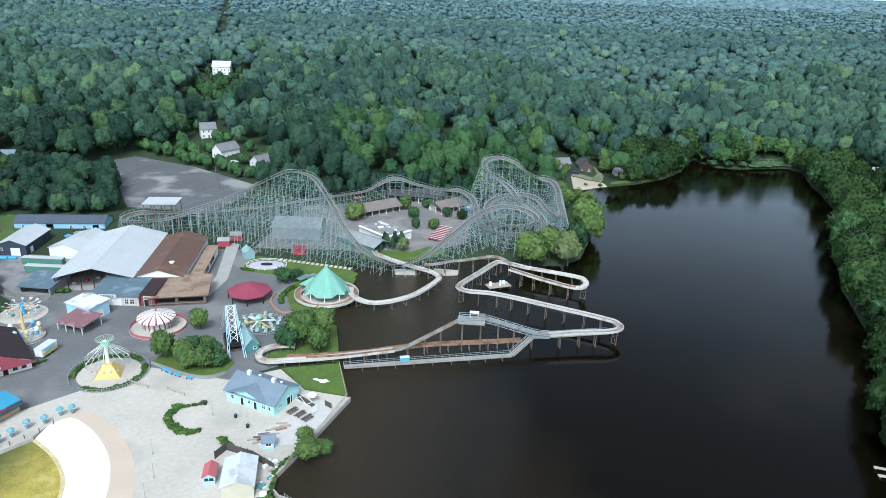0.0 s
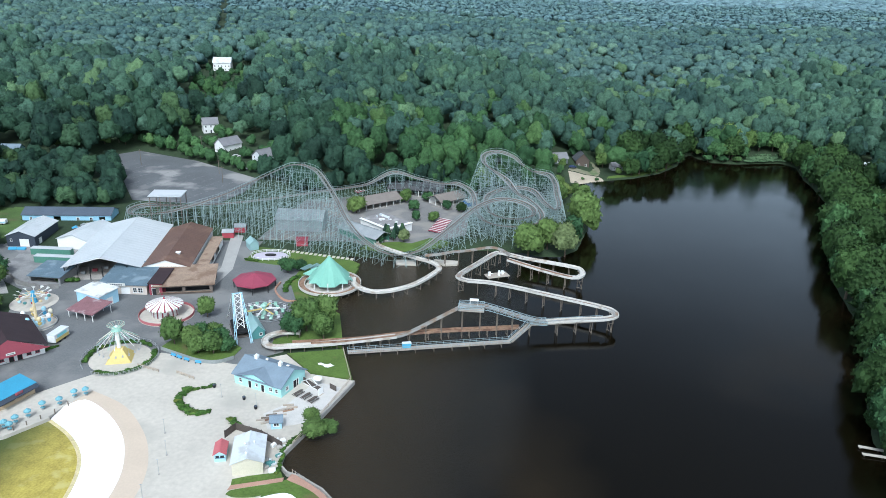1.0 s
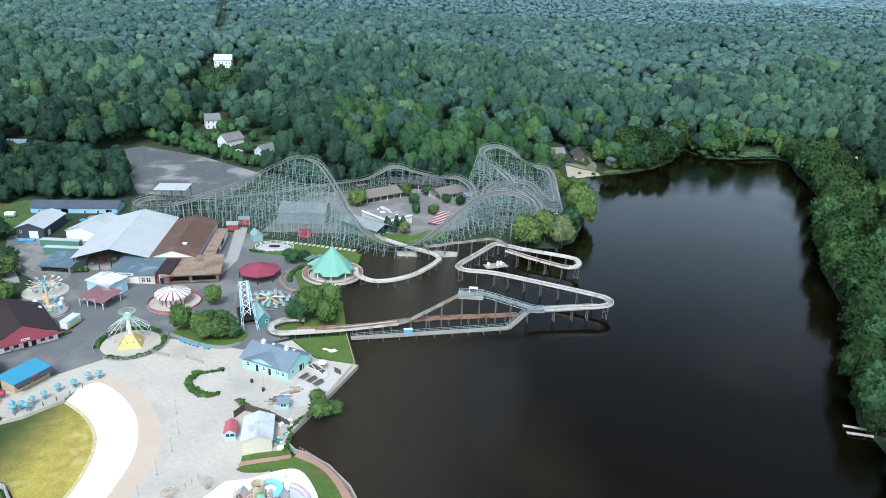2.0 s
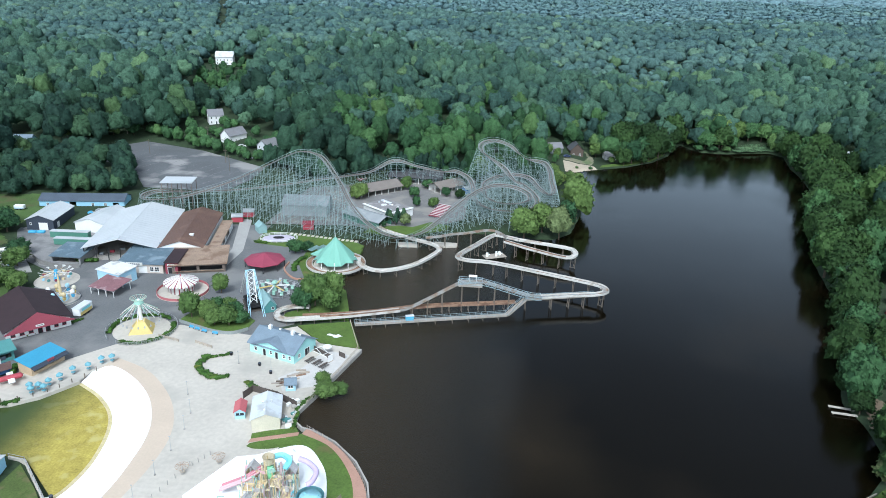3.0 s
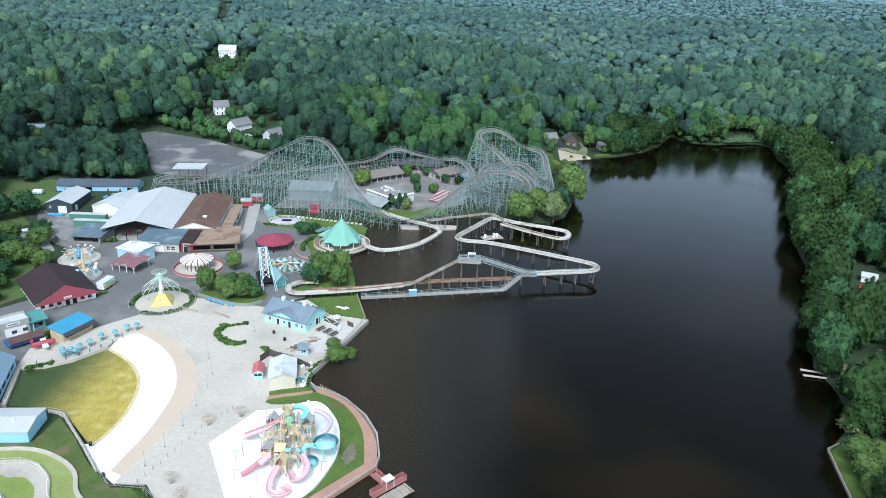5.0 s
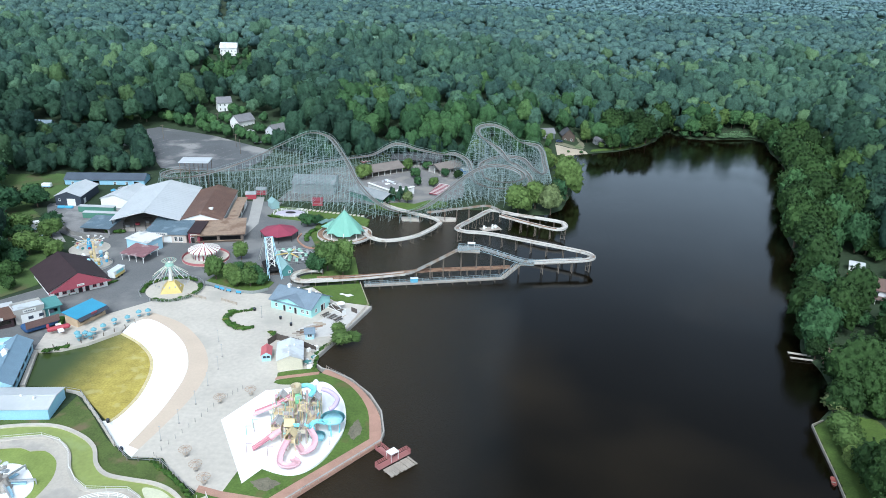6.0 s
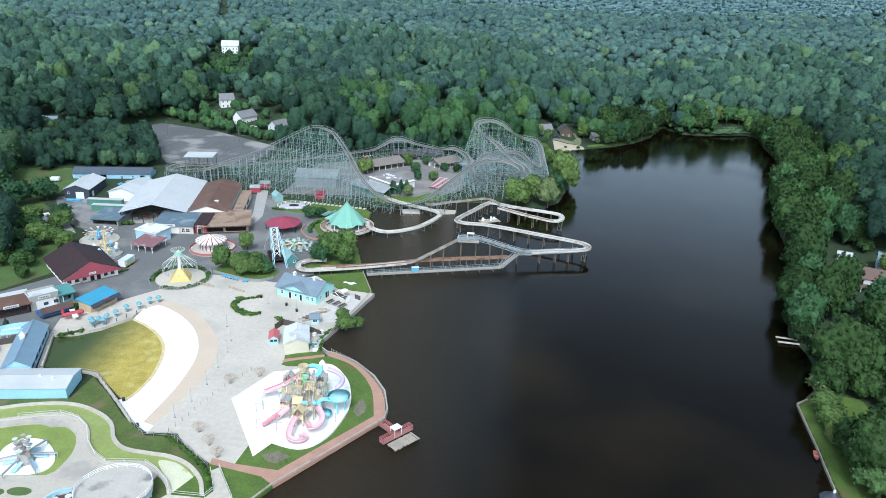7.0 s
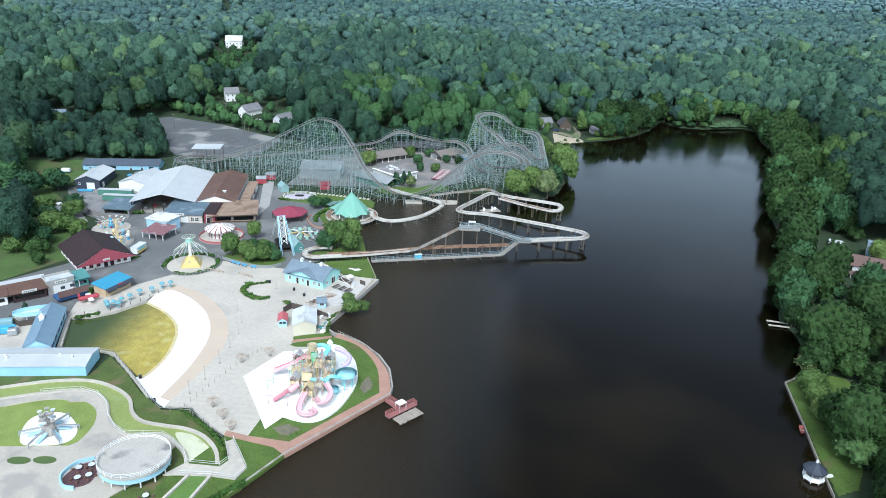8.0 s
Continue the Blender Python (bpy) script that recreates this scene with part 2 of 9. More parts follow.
def strip(bm, line, width, z0, z1, closed=False):
    """A wall or kerb of even width along a line in the plan; line points may carry their own base height."""
    n = len(line)
    rows = []
    for i in range(n):
        a = Vector(line[i - 1][:2]) if (closed or i) else Vector(line[0][:2])
        b = Vector(line[(i + 1) % n][:2]) if (closed or i < n - 1) else Vector(line[-1][:2])
        d = (b - a).normalized()
        nrm = Vector((-d.y, d.x)) * (width / 2)
        c = Vector(line[i][:2])
        base = line[i][2] if len(line[i]) > 2 else 0.0
        rows.append([bm.verts.new((*(c + nrm), base + z0)), bm.verts.new((*(c + nrm), base + z1)), bm.verts.new((*(c - nrm), base + z1)), bm.verts.new((*(c - nrm), base + z0))])
    for i in range(n if closed else n - 1):
        p, q = rows[i], rows[(i + 1) % n]
        for k in range(4):
            bm.faces.new((p[k], p[(k + 1) % 4], q[(k + 1) % 4], q[k]))
    if not closed:
        bm.faces.new(rows[0][::-1]), bm.faces.new(rows[-1])
    return bm


# ---- the lie of the land ----
QUAY = [(-62, 22), (-50.1, 47.9), (-42.2, 62.0), (-21.9, 88.8), (-21.7, 92.6), (-23.6, 100.8), (-27.6, 107.9), (-34, 114.6), (-40.2, 118.3), (-43.2, 119.2), (-45.5, 121.6), (-45.8, 126.3), (-42.3, 137.2), (-36.0, 159.5)]
SHORE_N = [(-42.5, 177), (-46, 190), (-52, 203), (-52, 222), (-53, 238), (-58, 250), (-58.4, 255), (-50.7, 253), (-42, 256), (-30.3, 260), (-21.3, 266), (-11.6, 268.5), (2.5, 269), (12.2, 269.5), (18.9, 266), (27.2, 267), (35.5, 276), (43, 306), (47, 340), (46, 372), (45.5, 382.5)]
SHORE_FAR = [(63, 392.6), (78.7, 400.5), (96, 415.2), (110.4, 435.4), (118.3, 455.7), (125.5, 470), (129, 459), (135.2, 450.5), (150.8, 449.5), (165.5, 454.5), (180.8, 458), (186.3, 448), (180, 419), (178.1, 398), (174, 372), (164, 340), (150, 308), (133, 262), (128, 236), (124, 212), (115, 190), (105, 168), (98, 149), (100, 139), (97.5, 122), (86.3, 109.2), (85.1, 100), (83.9, 90), (82.1, 78), (80, 62), (77, 20), (74, -160)]
LAKE = QUAY + SHORE_N + SHORE_FAR + [(-75, -160), (-74, -20)]


def lake_side(x, y, outline=tuple(LAKE)):
    """Signed distance to an outline, positive outside, for arrays."""
    x, y = np.asarray(x, float), np.asarray(y, float)
    best = np.full(x.shape, 1e12)
    inside = np.zeros(x.shape, bool)
    for (x0, y0), (x1, y1) in zip(outline, outline[1:] + outline[:1]):
        dx, dy = x1 - x0, y1 - y0
        t = np.clip(((x - x0) * dx + (y - y0) * dy) / (dx * dx + dy * dy), 0, 1)
        best = np.minimum(best, (x - x0 - t * dx) ** 2 + (y - y0 - t * dy) ** 2)
        if y0 != y1:
            inside ^= ((y0 > y) != (y1 > y)) & (x < dx * (y - y0) / dy + x0)
    return np.where(inside, -1, 1) * np.sqrt(best)


CAR_PARK = ((-238, 356), (-212, 392), (-170, 376), (-124, 346), (-124, 322), (-130, 300), (-170, 300), (-191, 332))
INFIELD = ((-100, 262), (-95, 325), (-50, 345), (20, 350), (36, 300), (10, 272), (-40, 250))
BASIN = ((-106.5, 134), (-102.5, 138), (-94, 133.5), (-86.5, 126), (-81.5, 117), (-79.5, 109), (-79, 101), (-79, 93), (-80.5, 83), (-88.6, 89.5), (-102, 101.5), (-118, 103), (-123.5, 116.5), (-113, 122))


def land(x, y):
    """Height of the ground away from the water."""
    x, y = np.asarray(x, float), np.asarray(y, float)
    foot = 300 + 130 * np.clip((x - 10) / 50, 0, 1)
    rise = 36 * (1 - np.exp(-np.maximum(0, y - foot + 0.1 * x) / 380))
    east = 7 * (1 - np.exp(-np.maximum(0, x - 110 - 0.12 * np.maximum(0, y - 200)) / 90)) * (y < 700)
    west = 2.0 * np.clip((y - 235) / 60, 0, 1) * np.clip((-100 - x) / 40, 0, 1)
    h = 0.9 + np.maximum(np.maximum(rise, west), east)
    flat = np.clip(1 - lake_side(x, y, CAR_PARK) / 18, 0, 1)
    h = h + (3.0 - h) * flat
    infield = np.clip(1 - lake_side(x, y, INFIELD) / 12, 0, 1)
    h = h + (0.9 - h) * infield
    hollow = np.clip(0.5 - lake_side(x, y, BASIN) / 3, 0, 1)
    return h - 2.2 * hollow


def ground_z(x, y):
    d = lake_side(x, y)
    h = land(x, y)
    return np.where(d < 0, np.maximum(-3, d * 0.6), np.minimum(h, 0.05 + 0.32 * d))


def spread(lo, hi, step, far, grow=1.18):
    mid = list(np.arange(lo, hi + 0.1, step))
    a, b, s = [], [], step
    p, q = mid[0], mid[-1]
    while p > -far or q < far:
        s *= grow
        p, q = p - s, q + s
        a.append(p), b.append(q)
    return np.array(a[::-1] + mid + b)


def drape(name, outline, lift, material, label, category, step=1.5):
    """A patch of other ground that follows the lie of the land."""
    xs, ys = np.arange(min(p[0] for p in outline), max(p[0] for p in outline), step), np.arange(min(p[1] for p in outline), max(p[1] for p in outline), step)
    X, Y = np.meshgrid(xs, ys)
    inside = lake_side(X, Y, tuple(outline)) < 0
    Z = ground_z(X, Y) + lift
    idx = np.arange(X.size).reshape(X.shape)
    ok = inside[:-1, :-1] & inside[:-1, 1:] & inside[1:, 1:] & inside[1:, :-1]
    quads = np.stack([idx[:-1, :-1], idx[:-1, 1:], idx[1:, 1:], idx[1:, :-1]], -1)[ok]
    me = bpy.data.meshes.new(name)
    me.from_pydata(np.stack([X, Y, Z], -1).reshape(-1, 3).tolist(), [], quads.tolist())
    me.polygons.foreach_set("use_smooth", [True] * len(me.polygons))
    me.materials.append(material)
    return tagged(new(name, me), label, category, kind="structure")


gx, gy = spread(-230, 230, 2.5, 4800), spread(20, 500, 2.5, 4800)
X, Y = np.meshgrid(gx, gy)
Z = ground_z(X, Y)
me = bpy.data.meshes.new("ground")
nx, ny = len(gx), len(gy)
idx = np.arange(nx * ny).reshape(ny, nx)
quads = np.stack([idx[:-1, :-1], idx[:-1, 1:], idx[1:, 1:], idx[1:, :-1]], -1).reshape(-1, 4)
me.from_pydata(np.stack([X, Y, Z], -1).reshape(-1, 3).tolist(), [], quads.tolist())
me.polygons.foreach_set("use_smooth", [True] * len(me.polygons))
me.materials.append(FLOOR)
tagged(new("ground", me), "woodland floor and grassy banks round a lake", "ground", kind="structure")

# water: dark, stained brown, faintly rippled
WATER = bpy.data.materials.new("lake_water")
WATER.use_nodes = True
n, l = WATER.node_tree.nodes, WATER.node_tree.links
b = n["Principled BSDF"]
b.inputs["Roughness"].default_value, b.inputs["IOR"].default_value, b.inputs["Specular IOR Level"].default_value = 0.06, 1.27, 0.5
geo = n.new("ShaderNodeNewGeometry")
# broad brown patches: cloud reflections put into the water's colour
mirrored_cloud = n.new("ShaderNodeTexNoise")
mirrored_cloud.inputs["Scale"].default_value, mirrored_cloud.inputs["Detail"].default_value = 0.012, 3.0
l.new(geo.outputs["Position"], mirrored_cloud.inputs["Vector"])
ramp = n.new("ShaderNodeMapRange")
ramp.inputs["From Min"].default_value, ramp.inputs["From Max"].default_value = 0.48, 0.70
l.new(mirrored_cloud.outputs["Fac"], ramp.inputs["Value"])
mix = n.new("ShaderNodeMix")
mix.data_type = "RGBA"
# these painted reflections are kept to the near half of the lake
lie = n.new("ShaderNodeSeparateXYZ")
l.new(geo.outputs["Position"], lie.inputs[0])
shallow = n.new("ShaderNodeMapRange")
shallow.inputs["From Min"].default_value, shallow.inputs["From Max"].default_value = 250.0, 150.0
l.new(lie.outputs["Y"], shallow.inputs["Value"])
tinted = n.new("ShaderNodeMath")
tinted.operation = "MULTIPLY"
l.new(ramp.outputs["Result"], tinted.inputs[0]), l.new(shallow.outputs["Result"], tinted.inputs[1])
thin = n.new("ShaderNodeMath")
thin.operation = "MULTIPLY"
thin.inputs[1].default_value = 0.55
l.new(tinted.outputs[0], thin.inputs[0])
# a lighter brown along the park's quay
quay_tone = n.new("ShaderNodeMapRange")
quay_tone.inputs["From Min"].default_value, quay_tone.inputs["From Max"].default_value = 5.0, -30.0
quay_tone.inputs["To Max"].default_value = 0.75
l.new(lie.outputs["X"], quay_tone.inputs["Value"])
both = n.new("ShaderNodeMath")
both.operation = "MAXIMUM"
l.new(thin.outputs[0], both.inputs[0]), l.new(quay_tone.outputs["Result"], both.inputs[1])
l.new(both.outputs[0], mix.inputs["Factor"])
mix.inputs[6].default_value, mix.inputs[7].default_value = (0.0042, 0.0032, 0.0013, 1), (0.036, 0.026, 0.0135, 1)
l.new(mix.outputs[2], b.inputs["Base Color"])
rip = n.new("ShaderNodeTexNoise")
rip.inputs["Scale"].default_value, rip.inputs["Detail"].default_value = 2.3, 3.0
l.new(geo.outputs["Position"], rip.inputs["Vector"])
gust = n.new("ShaderNodeTexNoise")
gust.inputs["Scale"].default_value, gust.inputs["Detail"].default_value = 0.018, 2.0
l.new(geo.outputs["Position"], gust.inputs["Vector"])
gr = n.new("ShaderNodeMapRange")
gr.inputs["From Min"].default_value, gr.inputs["From Max"].default_value = 0.4, 0.65
gr.inputs["To Min"].default_value, gr.inputs["To Max"].default_value = 0.05, 0.30
l.new(gust.outputs["Fac"], gr.inputs["Value"])
bp = n.new("ShaderNodeBump")
bp.inputs["Distance"].default_value = 0.14
# the wind ruffles the water most along the park's quay
xyz = n.new("ShaderNodeSeparateXYZ")
l.new(geo.outputs["Position"], xyz.inputs[0])
lee = n.new("ShaderNodeMapRange")
lee.inputs["From Min"].default_value, lee.inputs["From Max"].default_value = 15.0, -25.0
lee.inputs["To Max"].default_value = 3.4
l.new(xyz.outputs["X"], lee.inputs["Value"])
ruffle = n.new("ShaderNodeMath")
ruffle.operation = "ADD"
l.new(gr.outputs["Result"], ruffle.inputs[0]), l.new(lee.outputs["Result"], ruffle.inputs[1])
l.new(ruffle.outputs[0], bp.inputs["Strength"]), l.new(rip.outputs["Fac"], bp.inputs["Height"])
l.new(bp.outputs["Normal"], b.inputs["Normal"])
bm = bmesh.new()
bm.faces.new([bm.verts.new(p) for p in ((-90, -165, 0), (215, -165, 0), (215, 490, 0), (-90, 490, 0))])
tagged(link("water", bm, WATER), "dark brown still lake water with faint ripples", "water", kind="structure")


# ---- woods ----
def ico(sub):
    bm = bmesh.new()
    bmesh.ops.create_icosphere(bm, subdivisions=sub, radius=1.0)
    v = np.array([p.co[:] for p in bm.verts])
    f = np.array([[p.index for p in q.verts] for q in bm.faces])
    bm.free()
    return v, f


def crown_shape(rng, lobes, sub, leaves, leaf, tall=1.5, conic=0.0):
    """Vertices and triangles of one crown, about 1 in radius, from its skirt up to tall: a dome of rounded boughs with a craggy,
    leafy surface, and sprays of leaves breaking the outline."""
    iv, itri = ico(sub)
    mid, half = np.array([0, 0, tall * 0.46]), tall * 0.54
    cs, rs = [(0, 0, 0)], [0.62 * (1 - 0.35 * conic)]
    for k in range(lobes):
        a = 2.4 * k + rng.uniform(-0.6, 0.6)
        u = (k + 0.5) / lobes
        h = -0.55 + 1.5 * u
        w = math.sqrt(max(0.02, 1 - h * h)) * (1 - conic * max(0.0, u - 0.1))
        d = rng.uniform(0.48, 0.72)
        cs.append((math.cos(a) * w * d, math.sin(a) * w * d, h * d))
        rs.append(rng.uniform(0.26, 0.42) * (1 - 0.4 * conic * u))
    cs, rs = np.array(cs), np.array(rs)
    # how far each direction reaches before it leaves the last bough
    along = iv @ cs.T
    inside = rs[None] ** 2 - ((cs ** 2).sum(1)[None] - along ** 2)
    reach = np.where(inside > 0, along + np.sqrt(np.maximum(inside, 0)), 0.3).max(1)
    seed = Vector((rng.uniform(0, 50), rng.uniform(0, 50), 0))
    rough = np.array([0.20 * noise.noise(Vector(p * 3.2) + seed) + 0.20 * noise.noise(Vector(p * 7.5) + seed) for p in iv])
    rough += rng.uniform(-0.05, 0.05, len(iv))
    flat = iv * (reach * (1 + rough))[:, None] * np.array([1, 1, half]) + mid
    low = iv[:, 2][itri].max(1) > -0.6
    used = np.unique(itri[low])
    slot = np.zeros(len(iv), int)
    slot[used] = np.arange(len(used))
    V, T = [flat[used]], [slot[itri[low]]]
    if leaves:
        pick = rng.choice(np.nonzero(iv[:, 2] > -0.4)[0], leaves)
        d = iv[pick] + rng.normal(size=(leaves, 3)) * 0.12
        c = flat[pick] + (flat[pick] - mid) * rng.uniform(-0.02, 0.12, leaves)[:, None] + rng.normal(size=(leaves, 3)) * 0.03
        nrm = d + np.array([0, 0, 0.35]) + rng.normal(size=(leaves, 3)) * 0.35
        nrm /= np.linalg.norm(nrm, axis=1)[:, None]
        s = np.cross(nrm, rng.normal(size=(leaves, 3)))
        s /= np.linalg.norm(s, axis=1)[:, None]
        t = np.cross(nrm, s)
        w = leaf * rng.uniform(0.6, 1.35, leaves)[:, None]
        V.append(np.stack([c - s * w, c + t * w * 0.8, c + s * w, c - t * w * 0.7], 1).reshape(-1, 3))
        i = np.arange(leaves)[:, None] * 4 + len(used)
        T.append(np.concatenate([i + np.array([[0, 1, 2]]), i + np.array([[0, 2, 3]])]))
    return np.concatenate(V), np.concatenate(T)


def tri_mesh(name, V, T, material, tint=None, smooth=False):
    me = bpy.data.meshes.new(name)
    me.vertices.add(len(V))
    me.vertices.foreach_set("co", np.asarray(V, np.float32).ravel())
    me.loops.add(len(T) * 3)
    me.loops.foreach_set("vertex_index", np.asarray(T, np.int32).ravel())
    me.polygons.add(len(T))
    me.polygons.foreach_set("loop_start", np.arange(0, len(T) * 3, 3, dtype=np.int32))
    me.polygons.foreach_set("use_smooth", np.full(len(T), smooth))
    if tint is not None:
        at = me.attributes.new("tint", "FLOAT", "POINT")
        at.data.foreach_set("value", np.asarray(tint, np.float32))
    me.update(calc_edges=True)
    me.materials.append(material)
    return me


def wood(name, P, shapes, rng, material, label, radius=(3.6, 8.6), tall=(0.85, 1.3), raised=1.0):
    """One object of many trees at the points P (x, y, z of the ground)."""
    V, T, C, base = [], [], [], 0
    pick = rng.integers(0, len(shapes), len(P))
    for k, (sv, st) in enumerate(shapes):
        Q = P[pick == k]
        m = len(Q)
        if not m:
            continue
        a = rng.uniform(0, 2 * math.pi, m)
        swell = 0.5 + 0.25 * np.sin(Q[:, 0] / 21 + 1.7 * np.sin(Q[:, 1] / 34)) + 0.25 * np.sin(Q[:, 1] / 27 + 1.3 * np.sin(Q[:, 0] / 47))
        r = radius[0] + (radius[1] - radius[0]) * np.clip(0.55 * rng.uniform(0, 1, m) ** 1.4 + 0.45 * swell, 0, 1)
        hz = r * rng.uniform(*tall, m)
        ca, sa = np.cos(a)[:, None], np.sin(a)[:, None]
        x = (sv[:, 0] * ca - sv[:, 1] * sa) * r[:, None] + Q[:, :1]
        y = (sv[:, 0] * sa + sv[:, 1] * ca) * r[:, None] + Q[:, 1:2]
        lift = rng.uniform(0.0, 4.5, m) + 4.0 * swell
        lift *= raised
        z = sv[:, 2] * hz[:, None] + Q[:, 2:3] + lift[:, None]
        V.append(np.stack([x, y, z], -1).reshape(-1, 3))
        T.append((st[None] + (np.arange(m) * len(sv))[:, None, None] + base).reshape(-1, 3))
        C.append(np.repeat(rng.uniform(0, 1, m), len(sv)))
        base += m * len(sv)
    me = tri_mesh(name, np.concatenate(V), np.concatenate(T), material, np.concatenate(C), True)
    return tagged(new(name, me), label, "trees", kind="stuff")


rng = np.random.default_rng(7)
# open ground that carries no wood: the park, the car park, house plots, the beach, a power line's cut, and a strip kept
# open between the camera and the hill house
PARK_GROUND = [(-45, 10), (-160, 20), (-168, 120), (-158, 150), (-178, 182), (-212, 200), (-226, 266), (-206, 282), (-170, 287), (-176, 300), (-194, 335), (-236, 357), (-212, 396), (-168, 380), (-122, 343), (-92, 326), (-50, 346), (-8, 347), (28, 346), (40, 300), (36, 276), (0, 262), (-38, 245), (-10, 130), (-10, 80), (-40, 10)]
HOUSE_PLOTS = [(-192, 388), (-165, 372), (-122, 350), (-118, 378), (-148, 400), (-166, 416), (-172, 436), (-190, 436)]
CABIN_YARD = [(32, 378), (50, 376), (62, 392), (66, 404), (64, 414), (52, 420), (38, 420), (30, 400)]
HILL_HOUSE_VIEW = [(-184, 478), (-220, 476), (-272, 645), (-222, 655)]
LAKE_HOUSE_PLOT = [(118, 176), (150, 156), (174, 166), (172, 214), (146, 222), (132, 214), (120, 196)]
BLUE_HOUSE_PLOT = [(-280, 349), (-260, 349), (-262, 372), (-280, 372)]
BANK_HOUSE_PLOT = [(204, 416), (232, 416), (232, 446), (204, 440)]
BANK_LAWN = [(80, 60), (84, 60), (87, 84), (92, 98), (104, 100), (106, 108), (99, 115), (90, 112), (86, 106)]
DIRT_PLOT = [(100, 137), (106, 138), (113, 149), (108, 153), (103, 148)]
LOW_SHORE = [(27, 350), (36, 276), (54, 296), (54, 372), (50, 398), (30, 400)]
REED_BED = [(158, 452), (182, 458), (184, 467), (160, 461)]
CLEARINGS = [PARK_GROUND, HOUSE_PLOTS, CABIN_YARD, HILL_HOUSE_VIEW, LAKE_HOUSE_PLOT, BLUE_HOUSE_PLOT, BANK_HOUSE_PLOT, BANK_LAWN, LOW_SHORE, REED_BED, DIRT_PLOT]


def open_spots(x, y):
    keep = lake_side(x, y) > 2.5
    for c in CLEARINGS:
        keep &= lake_side(x, y, tuple(c)) > 2
    return keep


def scatter(y0, y1, step, half):
    ys = np.arange(y0, y1, step)
    pts = []
    for y in ys:
        w = half(y)
        xs = np.arange(-w, w, step)
        pts.append(np.stack([xs + rng.uniform(-0.6, 0.6, len(xs)) * step, np.full(len(xs), y) + rng.uniform(-0.6, 0.6, len(xs)) * step], -1))
    p = np.concatenate(pts)
    # a power line's cut through the far wood
    d = np.abs(p[:, 0] + 300 + (p[:, 1] - 760) * 0.367)
    cut = (p[:, 1] > 800) & (d < 5 + p[:, 1] * 0.003)
    return p[~cut]


def on_ground(p):
    return np.concatenate([p, ground_z(p[:, 0], p[:, 1])[:, None]], 1)


NEAR = [crown_shape(rng, 18, 3, 1600, 0.068, 1.9 + 0.2 * (k % 3)) for k in range(6)]
WOODED = [crown_shape(rng, 14, 3, 300, 0.075, 1.8 + 0.25 * (k % 4), 0.14 * (k % 3)) for k in range(8)]
MID = [crown_shape(rng, 12, 3, 70, 0.09, 1.8 + 0.25 * (k % 3), 0.12 * (k % 2)) for k in range(6)]
FARS = [crown_shape(rng, 8, 2, 18, 0.14, 1.7, 0.15 * (k % 3)) for k in range(5)]

near = scatter(20, 640, 9.4, lambda y: min(490, 120 + 0.72 * (y + 75)))
near = near[open_spots(near[:, 0], near[:, 1])]
vis = np.abs(near[:, 0]) < 0.66 * (near[:, 1] + 80) + 14
near = near[vis]
bank = (near[:, 0] > 70) & (lake_side(near[:, 0], near[:, 1]) < 30) & (near[:, 1] < 455)
order = np.argsort(lake_side(near[bank][:, 0], near[bank][:, 1]))
single = near[bank][order][:120]
rest = np.concatenate([near[~bank], near[bank][order][120:]])
# a closer row right along the water's edge, leaning over it
edge = []
line = smooth_line([(x, y, 0) for x, y in SHORE_FAR[:-1]], 6.6)
for p, q in zip(line, line[1:]):
    d = (q - p).normalized()
    o = rng.uniform(1.0, 4.0)
    c = p + Vector((d.y, -d.x, 0)) * -o
    if lake_side([c.x], [c.y])[0] < 0:
        c = p + Vector((d.y, -d.x, 0)) * o
    keep = all(lake_side([c.x], [c.y], tuple(k))[0] > 0 for k in CLEARINGS[2:])
    if keep and 64 < c.y and not (c.x < 72 and c.y < 418) and not (c.y > 446 and 128 < c.x < 162):
        edge.append((c.x, c.y))
single = np.concatenate([np.array(edge), single])
close = rest[:, 1] + rng.uniform(-70, 70, len(rest)) < 440
grove = (rest[:, 0] + 0.35 * (rest[:, 1] - 350) + rng.uniform(-12, 12, len(rest)) > -75) & (rest[:, 0] < 150)
wood("woodland", on_ground(rest[close & grove & (rest[:, 0] > -150)]), WOODED[:5], rng, LEAF_STAND, "stand of lighter green trees behind the coaster", (3.6, 7.4), (0.95, 1.35))
LOW_BLOCK = ((-256, 266), (-165, 283), (-172, 300), (-190, 336), (-234, 358), (-262, 352))
lower = lake_side(rest[:, 0], rest[:, 1], LOW_BLOCK) < 0
wood("woodland_edge", on_ground(rest[lower]), WOODED[:4], rng, LEAF, "block of lower trees before the car park", (4.4, 6.4), (0.8, 1.0), 0.12)
grove |= lower
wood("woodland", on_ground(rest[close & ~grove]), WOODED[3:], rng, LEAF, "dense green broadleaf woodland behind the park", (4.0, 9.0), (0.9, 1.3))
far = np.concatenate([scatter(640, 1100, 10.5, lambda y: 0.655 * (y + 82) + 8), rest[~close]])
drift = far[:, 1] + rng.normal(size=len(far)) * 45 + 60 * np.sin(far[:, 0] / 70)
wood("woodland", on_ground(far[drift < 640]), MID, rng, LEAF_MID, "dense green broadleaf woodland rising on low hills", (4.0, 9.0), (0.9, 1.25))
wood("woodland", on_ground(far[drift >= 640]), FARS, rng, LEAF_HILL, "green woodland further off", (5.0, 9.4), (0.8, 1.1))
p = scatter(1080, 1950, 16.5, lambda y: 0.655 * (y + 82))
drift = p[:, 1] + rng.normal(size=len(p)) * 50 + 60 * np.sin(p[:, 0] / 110)
